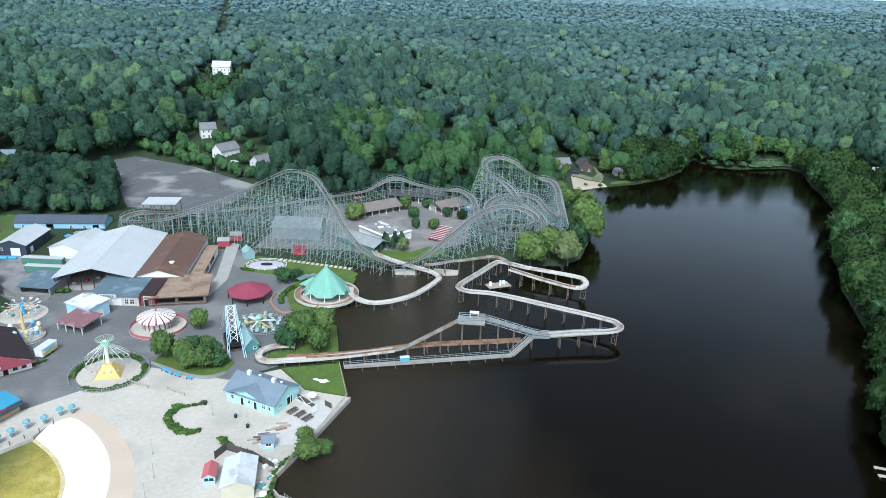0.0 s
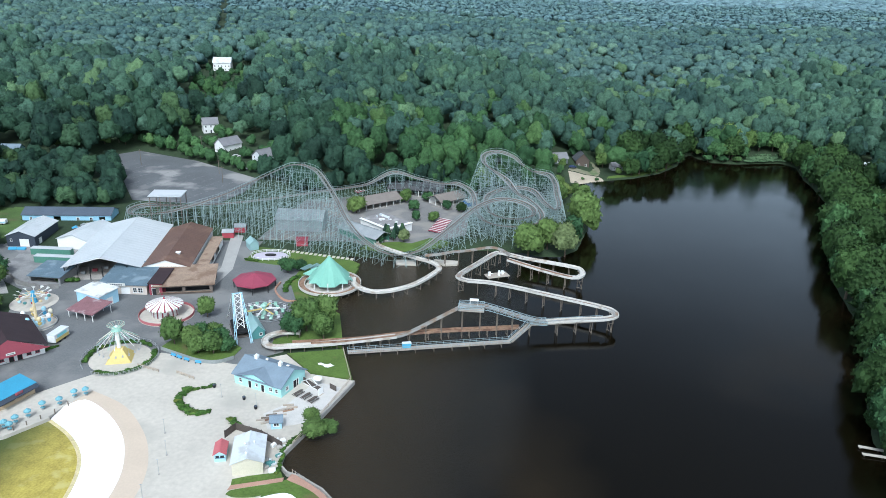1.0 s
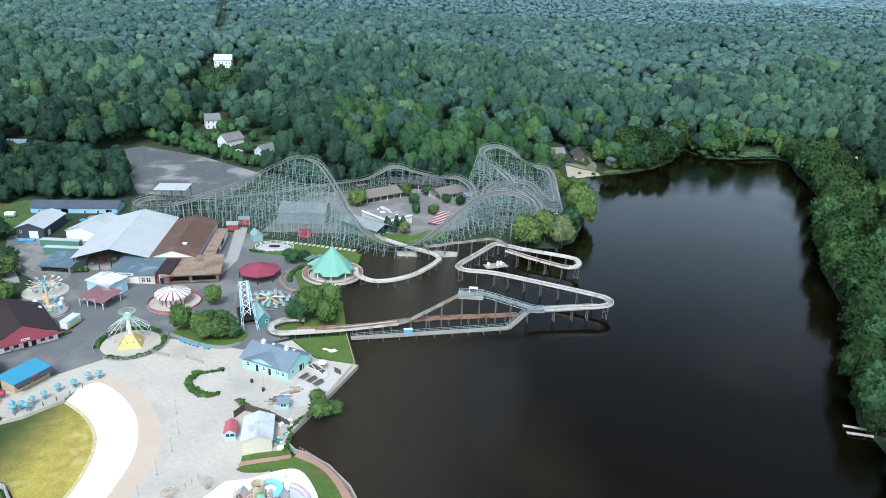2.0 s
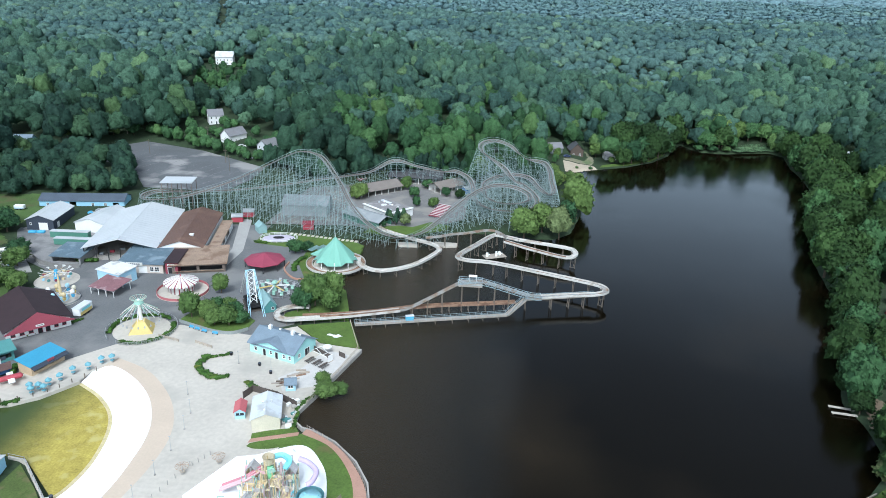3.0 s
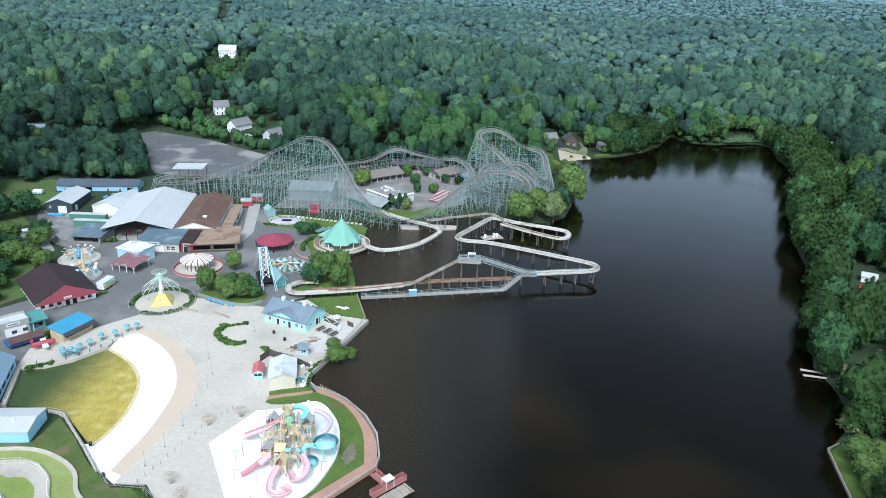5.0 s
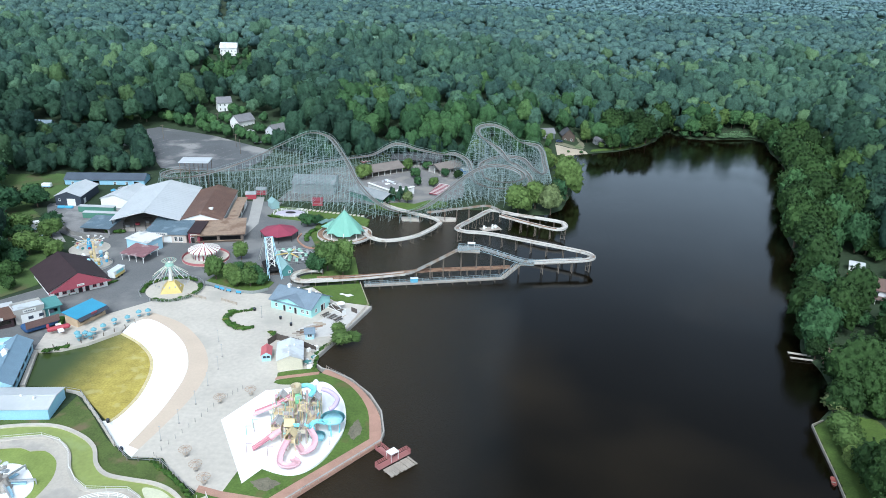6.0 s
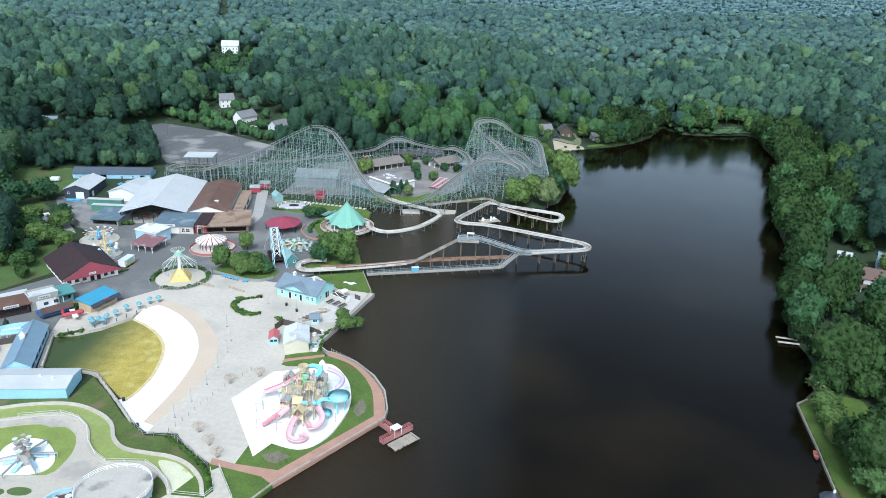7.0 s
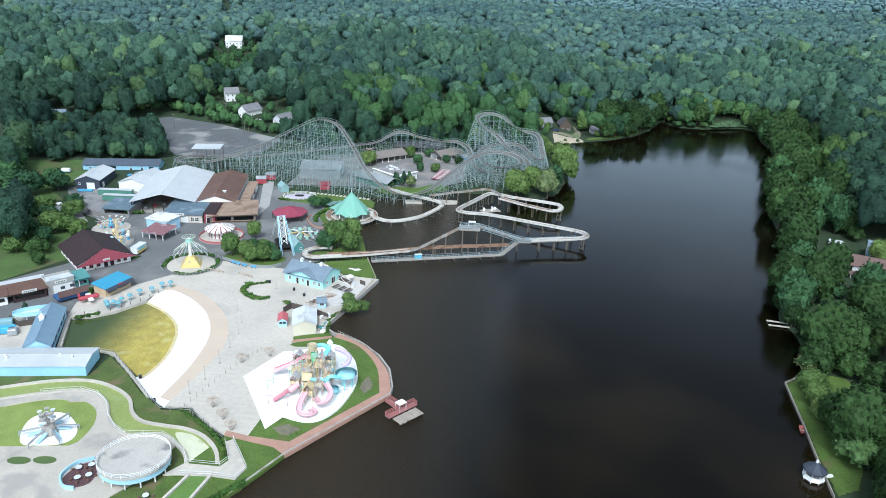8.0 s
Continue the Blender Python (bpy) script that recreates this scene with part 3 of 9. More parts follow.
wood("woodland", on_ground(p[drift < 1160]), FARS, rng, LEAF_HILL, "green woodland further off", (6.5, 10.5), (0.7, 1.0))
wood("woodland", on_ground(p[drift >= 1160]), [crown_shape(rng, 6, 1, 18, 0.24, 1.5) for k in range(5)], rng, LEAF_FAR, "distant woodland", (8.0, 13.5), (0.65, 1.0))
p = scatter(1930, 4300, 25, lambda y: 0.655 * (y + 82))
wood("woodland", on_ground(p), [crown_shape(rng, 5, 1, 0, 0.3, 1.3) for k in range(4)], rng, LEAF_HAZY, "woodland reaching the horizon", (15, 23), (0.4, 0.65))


def trunk_bm(height, r, seed):
    q = random.Random(seed)
    bm = bmesh.new()
    tube(bm, (0, 0, -0.4), (0, 0, height * 0.55), r, r * 0.7, 7)
    for k in range(5):
        a = 1.3 * k + q.uniform(-0.3, 0.3)
        z = height * (0.3 + 0.05 * k)
        tube(bm, (0, 0, z), (math.cos(a) * height * 0.22, math.sin(a) * height * 0.22, z + height * 0.25), r * 0.45, r * 0.15, 5)
    return bm


def tree_kind(seed, shape, radius, height, label, material=LEAF, name="tree"):
    """A tree with its foot at the origin: tapered trunk with limbs, and a crown of clumps and sprays."""
    t = thing(name, label, "tree")
    sv, st = shape
    top = sv[:, 2].max()
    V = sv * np.array([radius, radius, height * 0.94 / top])
    V[:, 2] += height * 0.06
    crown = new("crown", tri_mesh("crown", V, st, material, np.full(len(V), 0.0)))
    crown.parent = t
    part("trunk", trunk_bm(height, 0.028 * height, seed), BARK, t)
    return t


# lower trees along the wood's edge behind the coaster and the car park
fringe = []
for line in ([(-100, 331), (-92, 329), (-70, 341), (-50, 350), (-8, 351), (26, 350)], [(-236, 282), (-208, 287), (-172, 292)], [(-180, 304), (-198, 336)], [(-122, 349), (-112, 343), (-98, 334)]):
    for p in smooth_line([(x, y, 0) for x, y in line], 4.6):
        fringe.append((p.x + rng.uniform(-1.5, 1.5), p.y + rng.uniform(-1.0, 3.0)))
wood("woodland_edge", on_ground(np.array(fringe)), WOODED[:4], rng, LEAF, "lower leafy trees along the wood's edge", (3.0, 5.4), (1.1, 1.5), 0.2)

young = []
for x, y in rng.uniform((-205, 350), (-116, 455), (170, 2)):
    if lake_side([x], [y], tuple(CLEARINGS[1]))[0] < 0 and all(math.hypot(x - a, y - b) > 8.5 for a, b in ((-179, 424), (-154, 388), (-129, 369), (-158, 380), (-150, 382), (-134, 360), (-126, 364), (-183, 414), (-176, 405), (-164, 372))) and lake_side([x], [y], CAR_PARK)[0] > 3:
        young.append((x, y))
for k in range(22):
    x, y = -214 + 4.3 * k, 400.5 - 2.25 * k
    if abs(k - 7) > 1:
        young.append((x + rng.uniform(-1.5, 1.5), y + rng.uniform(-1.5, 2.5)))
# kept low so that the camera sees the hill house over them
for x, y in rng.uniform((-262, 480), (-190, 612), (130, 2)):
    if lake_side([x], [y], tuple(CLEARINGS[3]))[0] < 0 and math.hypot(x + 238, y - 622) > 16 and y < 612:
        young.append((x, y))
wood("young_trees", on_ground(np.array(young)), MID, rng, LEAF_STAND, "garden trees and bushes round the houses, low trees before the hill house", (2.2, 4.4), (0.95, 1.25), 0.1)
SINGLE = [tree_kind(k, NEAR[k], 4.6 + 0.35 * k, 12 + 1.0 * k, "broad green leafy tree on the wooded bank", LEAF_STAND if k == 1 else LEAF_BANK) for k in range(6)]
gz = ground_z(single[:, 0], single[:, 1])
for i, (x, y) in enumerate(single):
    s = SINGLE[i % 6]
    w = rng.uniform(0.66, 1.22)
    m = pose(x, y, gz[i], 0, 0, rng.uniform(0, 360)) @ Matrix.Diagonal((w, w, w * rng.uniform(0.85, 1.2), 1))
    if i < 6:
        s.matrix_basis = m
        s["group"] = "bank trees"
    else:
        tagged(copy_thing(s, m), group="bank trees")


# ---- paved and planted ground of the park ----
TAN_ARC = curve2([(-103.2, 145.2), (-91.7, 139.6), (-81.7, 129.6), (-75.8, 119.9), (-73.0, 110.6), (-72.8, 99.7), (-74.5, 87.8), (-76.2, 78.8)], 2.0)
BEACH_ARC = curve2([(-106.4, 137.2), (-102.8, 140.9), (-94.2, 136.0), (-85.9, 127.5), (-80.6, 117.8), (-78.4, 109.8), (-77.8, 101.2), (-77.9, 93.1), (-79.3, 80.0)], 2.0)
POOL_ARC = curve2([(-107.0, 131.8), (-99.0, 126.6), (-92.4, 119.7), (-88.7, 111.7), (-86.8, 100.9), (-87.3, 92.7), (-88.6, 88.7)], 1.5)
POOL_REST = [(-102.1, 100.6), (-105.7, 101.3), (-117.9, 101.5), (-124.6, 117.6), (-113.4, 123.3)]
BRICK_OUT = curve2([(-41.8, 119.0), (-31.8, 111.6), (-24.2, 100.0), (-21.6, 88.4)], 1.5)
BRICK_IN = curve2([(-42.5, 116.6), (-34.2, 112.0), (-27.4, 101.6), (-24.6, 89.0)], 1.5)

slab("pavement", [(-158, 112), (-128, 128), (-121, 137), (-108, 152), (-94.5, 167), (-71, 163.5), (-60, 173), (-63, 190), (-66, 208), (-72, 222), (-72, 236), (-95, 240), (-95, 262), (-128, 258), (-200, 262), (-194, 238), (-184, 222), (-174, 210), (-160, 202), (-154, 186), (-148, 172), (-145, 160), (-160, 140), (-165, 132)], 1.12, ASPHALT, "worn grey asphalt midway between the rides", "pavement")
slab("pavement", TAN_ARC[::-1] + [(-108, 152.2), (-94.5, 167), (-71, 163.5), (-58.5, 171.2), (-48.8, 161.4), (-36.1, 159.5), (-42.3, 137), (-45.8, 126.3), (-45.5, 121.6), (-45.5, 117.4), (-52.4, 67.2), (-58, 67.0), (-64.4, 70.8), (-69.6, 76.8), (-76.4, 76.2)], 1.18, CONCRETE, "pale sun-bleached concrete plaza beside the pool", "pavement")
slab("pavement", [(-128, 128), (-121, 137), (-108, 152.2), (-103.2, 145.2), (-106.4, 137.2), (-107.4, 132.6), (-113.4, 124.2), (-125.6, 118.4)], 1.18, CONCRETE, "pale concrete promenade along the pool wall", "pavement")
slab("pavement", TAN_ARC + [(-79.3, 80.0)] + BEACH_ARC[::-1][1:], 1.14, TAN_SLAB, "curved band of tan concrete round the pool beach", "pavement")
slab("pavement", [(-79.3, 80.0), (-76.2, 78.8), (-76.4, 76.0), (-81.6, 79.6), (-90.0, 88.2), (-88.6, 88.7)], 1.13, WHITE_SLAB, "white painted slab at the pool wall's corner", "pavement")
slab("pavement", [(-165, 132), (-158, 112), (-150, 96), (-146, 112), (-134, 121.2), (-127.4, 118.4), (-125.6, 118.6), (-128, 128)], 1.105, ASPHALT, "grey asphalt behind the pool house", "pavement")
# the white beach slopes down into the water
bm = bmesh.new()
n1 = [Vector((x, y, 1.13)) for x, y in BEACH_ARC]
n2 = POOL_ARC
far_rows = []
for i, p in enumerate(n1):
    t = i / (len(n1) - 1) * (len(n2) - 1)
    k = min(int(t), len(n2) - 2)
    q = Vector(n2[k]).lerp(Vector(n2[k + 1]), t - k)
    d = (q - p.to_2d()).normalized() * 8
    far_rows.append((bm.verts.new(p), bm.verts.new((q.x, q.y, 0.52)), bm.verts.new((q.x + d.x, q.y + d.y, -0.1))))
for a, b in zip(far_rows, far_rows[1:]):
    for k in range(2):
        bm.faces.new((a[k], b[k], b[k + 1], a[k + 1]))
bmesh.ops.recalc_face_normals(bm, faces=bm.faces)
tagged(link("pool_beach", bm, WHITE_SLAB), "bare white sloping beach of the empty wave pool", "pool", kind="structure")

ALGAE = mat("algae_water", (0.42, 0.345, 0.075), 0.15, 0.35, 3, 0.5, stain=(0.50, 0.43, 0.15), stain_at=0.62)
# the water grows deep and green towards the wall end
an, al = ALGAE.node_tree.nodes, ALGAE.node_tree.links
ab = an["Principled BSDF"]
src = ab.inputs["Base Color"].links[0].from_socket
ageo = an.new("ShaderNodeNewGeometry")
split = an.new("ShaderNodeSeparateXYZ")
al.new(ageo.outputs["Position"], split.inputs[0])
deepen = an.new("ShaderNodeMapRange")
deepen.interpolation_type = "SMOOTHSTEP"
deepen.inputs["From Min"].default_value, deepen.inputs["From Max"].default_value = -95.0, -115.0
al.new(split.outputs["X"], deepen.inputs["Value"])
amix = an.new("ShaderNodeMix")
amix.data_type = "RGBA"
al.new(deepen.outputs["Result"], amix.inputs["Factor"]), al.new(src, amix.inputs[6])
amix.inputs[7].default_value = (0.05, 0.075, 0.02, 1)
al.new(amix.outputs[2], ab.inputs["Base Color"])
slab("pool_water", [(x, y) for x, y in POOL_ARC] + POOL_REST, 0.55, ALGAE, "stagnant green and yellow water in the wave pool", "water", -0.5)
bm = bmesh.new()
strip(bm, POOL_ARC, 0.9, 0.4, 0.60)
tagged(link("scum_line", bm, mat("dried_algae_edge", (0.55, 0.47, 0.26), 0.9, 0.25, 2, 0.4)), "yellowish dried algae line along the pool's edge", "pool", kind="structure")
slab("pavement", [(-141, 84.5), (-120.5, 87.5), (-119.5, 97), (-127.5, 118), (-134, 121), (-146, 112), (-150, 96)], 1.1, CONCRETE, "pale concrete yard behind the pool house", "pavement")
slab("lawn", [(-58.5, 171.8), (-42.6, 176.8), (-36.6, 160.2), (-48.8, 161.7)], 1.22, GRASS, "mown green lawn at the corner of the quay", "lawn")
slab("lawn", BRICK_IN + [(-42.1, 65.9), (-52.4, 67.0), (-57, 80), (-47, 115)], 1.16, GRASS, "green lawn round the splash pad", "lawn")
slab("lawn", [(-57.5, 66.9), (-45.2, 64.2), (-41.9, 61.6), (-42.4, 60.4), (-48.5, 49.5), (-58, 36), (-66, 48)], 1.14, GRASS, "rough green bank by the lake", "lawn")
slab("pavement", BRICK_IN[::-1] + BRICK_OUT + [(-41.9, 61.2), (-45.3, 63.8), (-57.9, 66.6), (-58.0, 68.6), (-52.4, 67.3), (-42.3, 66.2)], 1.2, BRICK, "red brick lakeside path", "pavement")
SPLASH = curve2([(-50.5, 107.5), (-41.2, 112.2), (-35, 106), (-32.2, 98.8), (-31.3, 91.3), (-33.1, 82.3), (-38.0, 74.6), (-42.7, 74.2)], 1.5)
slab("pavement", SPLASH + [(-46.4, 75.4), (-49.2, 70.2), (-61.8, 92.1), (-55, 106.2)], 1.24, WHITE_SLAB, "white painted splash pad round the water play tower", "pavement")
slab("car_park", list(CAR_PARK), 3.15, LOT, "faded cracked asphalt car park, empty", "car park", 0.5)

slab("pavement", [(-98, 264), (-93, 322), (-50, 340), (-12, 338), (-12, 285), (-30, 268), (-46, 262), (-60, 268)], 1.1, mat("worn_yard_asphalt", (0.20, 0.195, 0.19), 0.9, 0.18, 6, 0.6, stain=(0.27, 0.255, 0.23), stain_at=0.57), "grey asphalt yard inside the roller coaster", "pavement")

bm = bmesh.new()
strip(bm, [(x, y) for x, y in QUAY[1:]], 0.42, -2.0, 1.26)
tagged(link("quay_wall", bm, STONE), "weathered grey concrete quay wall along the lake", "wall", kind="structure")

slab("pavement", [(-196, 262), (-193, 240), (-182, 234), (-178, 219), (-164, 205), (-150, 202), (-149, 211), (-158, 240), (-166, 264)], 1.14, mat("pale_yard_concrete", (0.27, 0.265, 0.26), 0.9, 0.15, 5, 0.5, stain=(0.19, 0.19, 0.19), stain_at=0.58), "pale cracked concrete yard round the workshop", "pavement")
slab("pavement", [(-110.5, 268), (-105, 267), (-96.6, 231), (-97.6, 212), (-101.6, 213), (-101.4, 232)], 1.15, mat("pale_path_concrete", (0.38, 0.37, 0.35), 0.9, 0.1, 4, 0.5), "pale concrete walk beside the brown hall", "pavement")

# ---- building kit ----
GLASS = mat("window_glass", (0.03, 0.035, 0.04), 0.08, 0.2, 2, 0.5, spec=0.6)
WHITE = mat("white_paint", (0.78, 0.78, 0.76), 0.6, 0.06, 3, 0.4)
DARK = mat("dark_interior", (0.02, 0.02, 0.022), 0.9, 0.3, 2, 0.5)
WHITE_ROOF = mat("white_metal_roof", (0.50, 0.52, 0.53), 0.5, 0.07, 9, 0.7, stain=(0.44, 0.465, 0.475), stain_at=0.60)


def paint(name, c, rough=0.65, vary=0.1, stain=None, at=0.66):
    return mat(name, c, rough, vary, 4, 0.35, stain=stain, stain_at=at)


def wall_bm(length, height, holes, thick=0.25):
    """A wall along x from the origin, with openings cut through; holes: (u0, u1, z0, z1)."""
    bm = bmesh.new()
    us = sorted({0.0, length, *[h[0] for h in holes], *[h[1] for h in holes]})
    for u0, u1 in zip(us, us[1:]):
        mid = (u0 + u1) / 2
        cuts = sorted((h[2], h[3]) for h in holes if h[0] < mid < h[1])
        z = 0.0
        for a, b in cuts:
            if a > z + 0.01:
                box(bm, u0, u1, 0, thick, z, a)
            z = b
        if z < height - 0.01:
            box(bm, u0, u1, 0, thick, z, height)
    bmesh.ops.remove_doubles(bm, verts=bm.verts, dist=0.0005)
    return bm


def fill_opening(parent, kind, u0, u1, z0, z1, frame_mat, leaf_material):
    """A window with frame, sill and pane, or a door with its frame, set in an opening of a wall along x."""
    w = 0.12
    extra = []
    bm = bmesh.new()
    for a in ((u0, u0 + w, z0, z1), (u1 - w, u1, z0, z1), (u0 + w, u1 - w, z1 - w, z1)):
        box(bm, a[0], a[1], -0.04, 0.16, a[2], a[3])
    if kind == "window":
        extra.append(("sill", box(bmesh.new(), u0 - 0.08, u1 + 0.08, -0.1, 0.16, z0 - 0.08, z0 + 0.06)))
        if u1 - u0 > 1.1:
            extra.append(("mullion", box(bmesh.new(), (u0 + u1) / 2 - 0.04, (u0 + u1) / 2 + 0.04, 0.02, 0.12, z0 + 0.06, z1 - w)))
        if z1 - z0 > 1.0:
            zc = (z0 + z1) / 2
            extra.append(("glazing_bar", box(bmesh.new(), u0 + w, u1 - w, 0.025, 0.115, zc - 0.035, zc + 0.035)))
    ob = thing(kind, "", "")
    ob.parent = parent
    part("frame", bm, frame_mat, ob)
    bm = bmesh.new()
    box(bm, u0 + w, u1 - w, 0.07, 0.10, z0 + (0.06 if kind == "window" else 0.02), z1 - w)
    if kind == "door":
        for k in range(2):
            zz = z0 + 0.2 + k * (z1 - z0 - 0.3) / 2
            box(bm, u0 + w + 0.12, u1 - w - 0.12, 0.04, 0.072, zz, zz + (z1 - z0) / 2 - 0.35)
    part("pane" if kind == "window" else "leaf", bm, leaf_material, ob)
    for name, piece in extra:
        part(name, piece, frame_mat, ob)
    return ob


def fill_part(parent, kind, u0, u1, z0, z1, frame_mat, leaf_material, m):
    """As above, but as a part under a thing: a mesh frame with its pane below it."""
    tmp = fill_opening(parent, kind, u0, u1, z0, z1, frame_mat, leaf_material)
    pieces = list(tmp.children)
    fr = next(p for p in pieces if p.name.startswith("frame"))
    fr.name = kind
    fr.parent = parent
    fr.matrix_basis = m
    for p in pieces:
        if p is not fr:
            p.parent = fr
    bpy.data.objects.remove(tmp)
    return fr


def gable_roof_bm(length, depth, wall_h, rise, over=0.4, thick=0.18, along="x"):
    """Two pitched slabs; ridge along x or y."""
    bm = bmesh.new()
    L, D = (length, depth) if along == "x" else (depth, length)
    slope = rise / (D / 2)
    for s in (-1, 1):
        y0, y1 = D / 2, D / 2 + s * (D / 2 + over)
        zr, ze = wall_h + rise, wall_h - over * slope
        v = []
        for dz in (0, thick):
            for x, y, z in ((-over, y0, zr), (L + over, y0, zr), (L + over, y1, ze), (-over, y1, ze)):
                v.append(bm.verts.new((x, y, z + dz + 0.02)))
        for f in ((0, 1, 2, 3), (4, 5, 6, 7), (0, 1, 5, 4), (1, 2, 6, 5), (2, 3, 7, 6), (3, 0, 4, 7)):
            bm.faces.new([v[i] for i in f])
    beam(bm, (-over, D / 2, wall_h + rise + thick + 0.02), (L + over, D / 2, wall_h + rise + thick + 0.02), 0.35, 0.08)
    if along == "y":
        for v in bm.verts:
            v.co.x, v.co.y = v.co.y, v.co.x
    bmesh.ops.recalc_face_normals(bm, faces=bm.faces)
    return bm


def flat_roof_bm(length, depth, wall_h, tilt=0.0, over=0.35, thick=0.22):
    """A slab that falls by tilt from back to front."""
    bm = bmesh.new()
    v = []
    for dz in (0, thick):
        for x, y in ((-over, -over), (length + over, -over), (length + over, depth + over), (-over, depth + over)):
            v.append(bm.verts.new((x, y, wall_h + 0.02 + dz + tilt * (y + over) / (depth + 2 * over))))
    for f in ((3, 2, 1, 0), (4, 5, 6, 7), (0, 1, 5, 4), (1, 2, 6, 5), (2, 3, 7, 6), (3, 0, 4, 7)):
        bm.faces.new([v[i] for i in f])
    return bm


def roof_seams(roof, length, depth, wall_h, rise, over, along, tilt, step):
    """Raised seams of a metal roof, each one a piece of it."""
    L, D = (length, depth) if (along == "x" or not rise) else (depth, length)
    thick = 0.18 if rise else 0.22
    x = -over + step
    while x < L + over - 0.1:
        if rise:
            s = rise / (D / 2)
            runs = [((x, D / 2, wall_h + rise + thick + 0.03), (x, D / 2 + k * (D / 2 + over), wall_h - over * s + thick + 0.03)) for k in (-1, 1)]
        else:
            runs = [((x, -over, wall_h + thick + 0.04), (x, D + over, wall_h + thick + 0.04 + tilt))]
        for p, q in runs:
            if along == "y" and rise:
                p, q = (p[1], p[0], p[2]), (q[1], q[0], q[2])
            bm = bmesh.new()
            beam(bm, p, q, 0.09, 0.07)
            part("seam", bm, roof.data.materials[0], roof)
        x += step


def building(name, label, category, at, turn, size, wall_h, rise, wall_material, roof_material, along="x", openings=(), over=0.4, trim=None, leaf=None, tilt=0.0, seams=0.0, open_sides="", z=1.1):
    """A building whose front runs along local x from its front left corner. openings: (side, kind, u0, u1, z0, z1), sides f, r, b, l
    (r and l read from the front and the back corner on). open_sides: sides carried by posts alone."""
    L, D = size
    t = thing(name, label, category, (*at, z), turn)
    trim = trim or WHITE
    sides = {"f": (pose(0, 0, 0), L), "r": (pose(L, 0, 0, 0, 0, 90), D), "b": (pose(L, D, 0, 0, 0, 180), L), "l": (pose(0, D, 0, 0, 0, 270), D)}
    for s, (m, n) in sides.items():
        inset = 0.25 if s in "rl" else 0.0
        if s in open_sides:
            k = max(2, round(n / 4) + 1)
            for i in range(k):
                u = 0.15 + (n - 0.3) * i / (k - 1)
                if s in "rl" and i in (0, k - 1):
                    continue
                bm = box(bmesh.new(), u - 0.13, u + 0.13, 0.02, 0.28, 0, wall_h, 0.02)
                part("post", bm, trim, t).matrix_basis = m
            continue
        holes = [(o[2], o[3], o[4], o[5]) for o in openings if o[0] == s]
        bm = wall_bm(n - 2 * inset, wall_h, [(a - inset, b - inset, c, d) for a, b, c, d in holes])
        if rise and ((along == "x" and s in "rl") or (along == "y" and s in "fb")):
            w = n - 2 * inset
            v = [bm.verts.new((x, y, zz)) for y in (0.0, 0.25) for x, zz in ((0, wall_h + 0.004), (w, wall_h + 0.004), (w / 2, wall_h + rise - 0.02))]
            for f in ((0, 1, 2), (5, 4, 3), (0, 3, 4, 1), (1, 4, 5, 2), (2, 5, 3, 0)):
                bm.faces.new([v[i] for i in f])
        w = part("wall", bm, wall_material, t)
        w.matrix_basis = m @ pose(inset, 0, 0)
        for o in openings:
            if o[0] == s and o[1] != "gap":
                fill_part(t, o[1], o[2], o[3], o[4], o[5], trim, GLASS if o[1] == "window" else (leaf or trim), m)
    if rise:
        roof = part("roof", gable_roof_bm(L, D, wall_h, rise, over, along=along), roof_material, t)
    else:
        roof = part("roof", flat_roof_bm(L, D, wall_h, tilt, over), roof_material, t)
    if seams:
        roof_seams(roof, L, D, wall_h, rise, over, along, tilt, seams)
    bm = box(bmesh.new(), 0.24, L - 0.24, 0.24, D - 0.24, 0.0, 0.06)
    part("floor_slab", bm, STONE, t)
    return t


MINT = paint("mint_siding", (0.42, 0.72, 0.70))
SLATE_BLUE = mat("blue_grey_shingles", (0.18, 0.23, 0.28), 0.85, 0.18, 3, 0.25)
CREAM = paint("cream_siding", (0.60, 0.56, 0.44))
PALE_GREY = mat("pale_grey_roof", (0.60, 0.63, 0.65), 0.6, 0.08, 3, 0.3, stain=(0.45, 0.46, 0.46))
NAVY = paint("dark_slate_siding", (0.045, 0.055, 0.075))
BROWN_ROOF = mat("brown_metal_roof", (0.13, 0.075, 0.055), 0.6, 0.18, 7, 0.4, stain=(0.2, 0.12, 0.085), stain_at=0.62)
RUST_ROOF = mat("rusty_tan_roof", (0.30, 0.22, 0.16), 0.8, 0.25, 3, 0.4, stain=(0.2, 0.13, 0.09), stain_at=0.58)
BLUE_ROOF = mat("faded_blue_roof", (0.115, 0.165, 0.205), 0.7, 0.2, 4, 0.5, stain=(0.21, 0.27, 0.31), stain_at=0.6)
MAROON_ROOF = mat("dark_maroon_shingles", (0.034, 0.020, 0.023), 0.85, 0.25, 3, 0.25)
CRIMSON = paint("crimson_fascia", (0.24, 0.05, 0.07))
SKY_BLUE = paint("sky_blue_siding", (0.33, 0.57, 0.72))


# ---- buildings of the park ----
TAN_WALL = paint("tan_siding", (0.50, 0.38, 0.25))
BRIGHT_BLUE = paint("bright_blue_roof", (0.07, 0.30, 0.46), 0.5)
GREY_ROOF = mat("grey_metal_roof", (0.30, 0.32, 0.33), 0.6, 0.15, 5, 0.4, stain=(0.4, 0.41, 0.42), stain_at=0.63)
TAUPE_ROOF = mat("taupe_shingle_roof", (0.205, 0.18, 0.16), 0.85, 0.15, 3, 0.3)
TEAL = paint("teal_siding", (0.10, 0.26, 0.25))
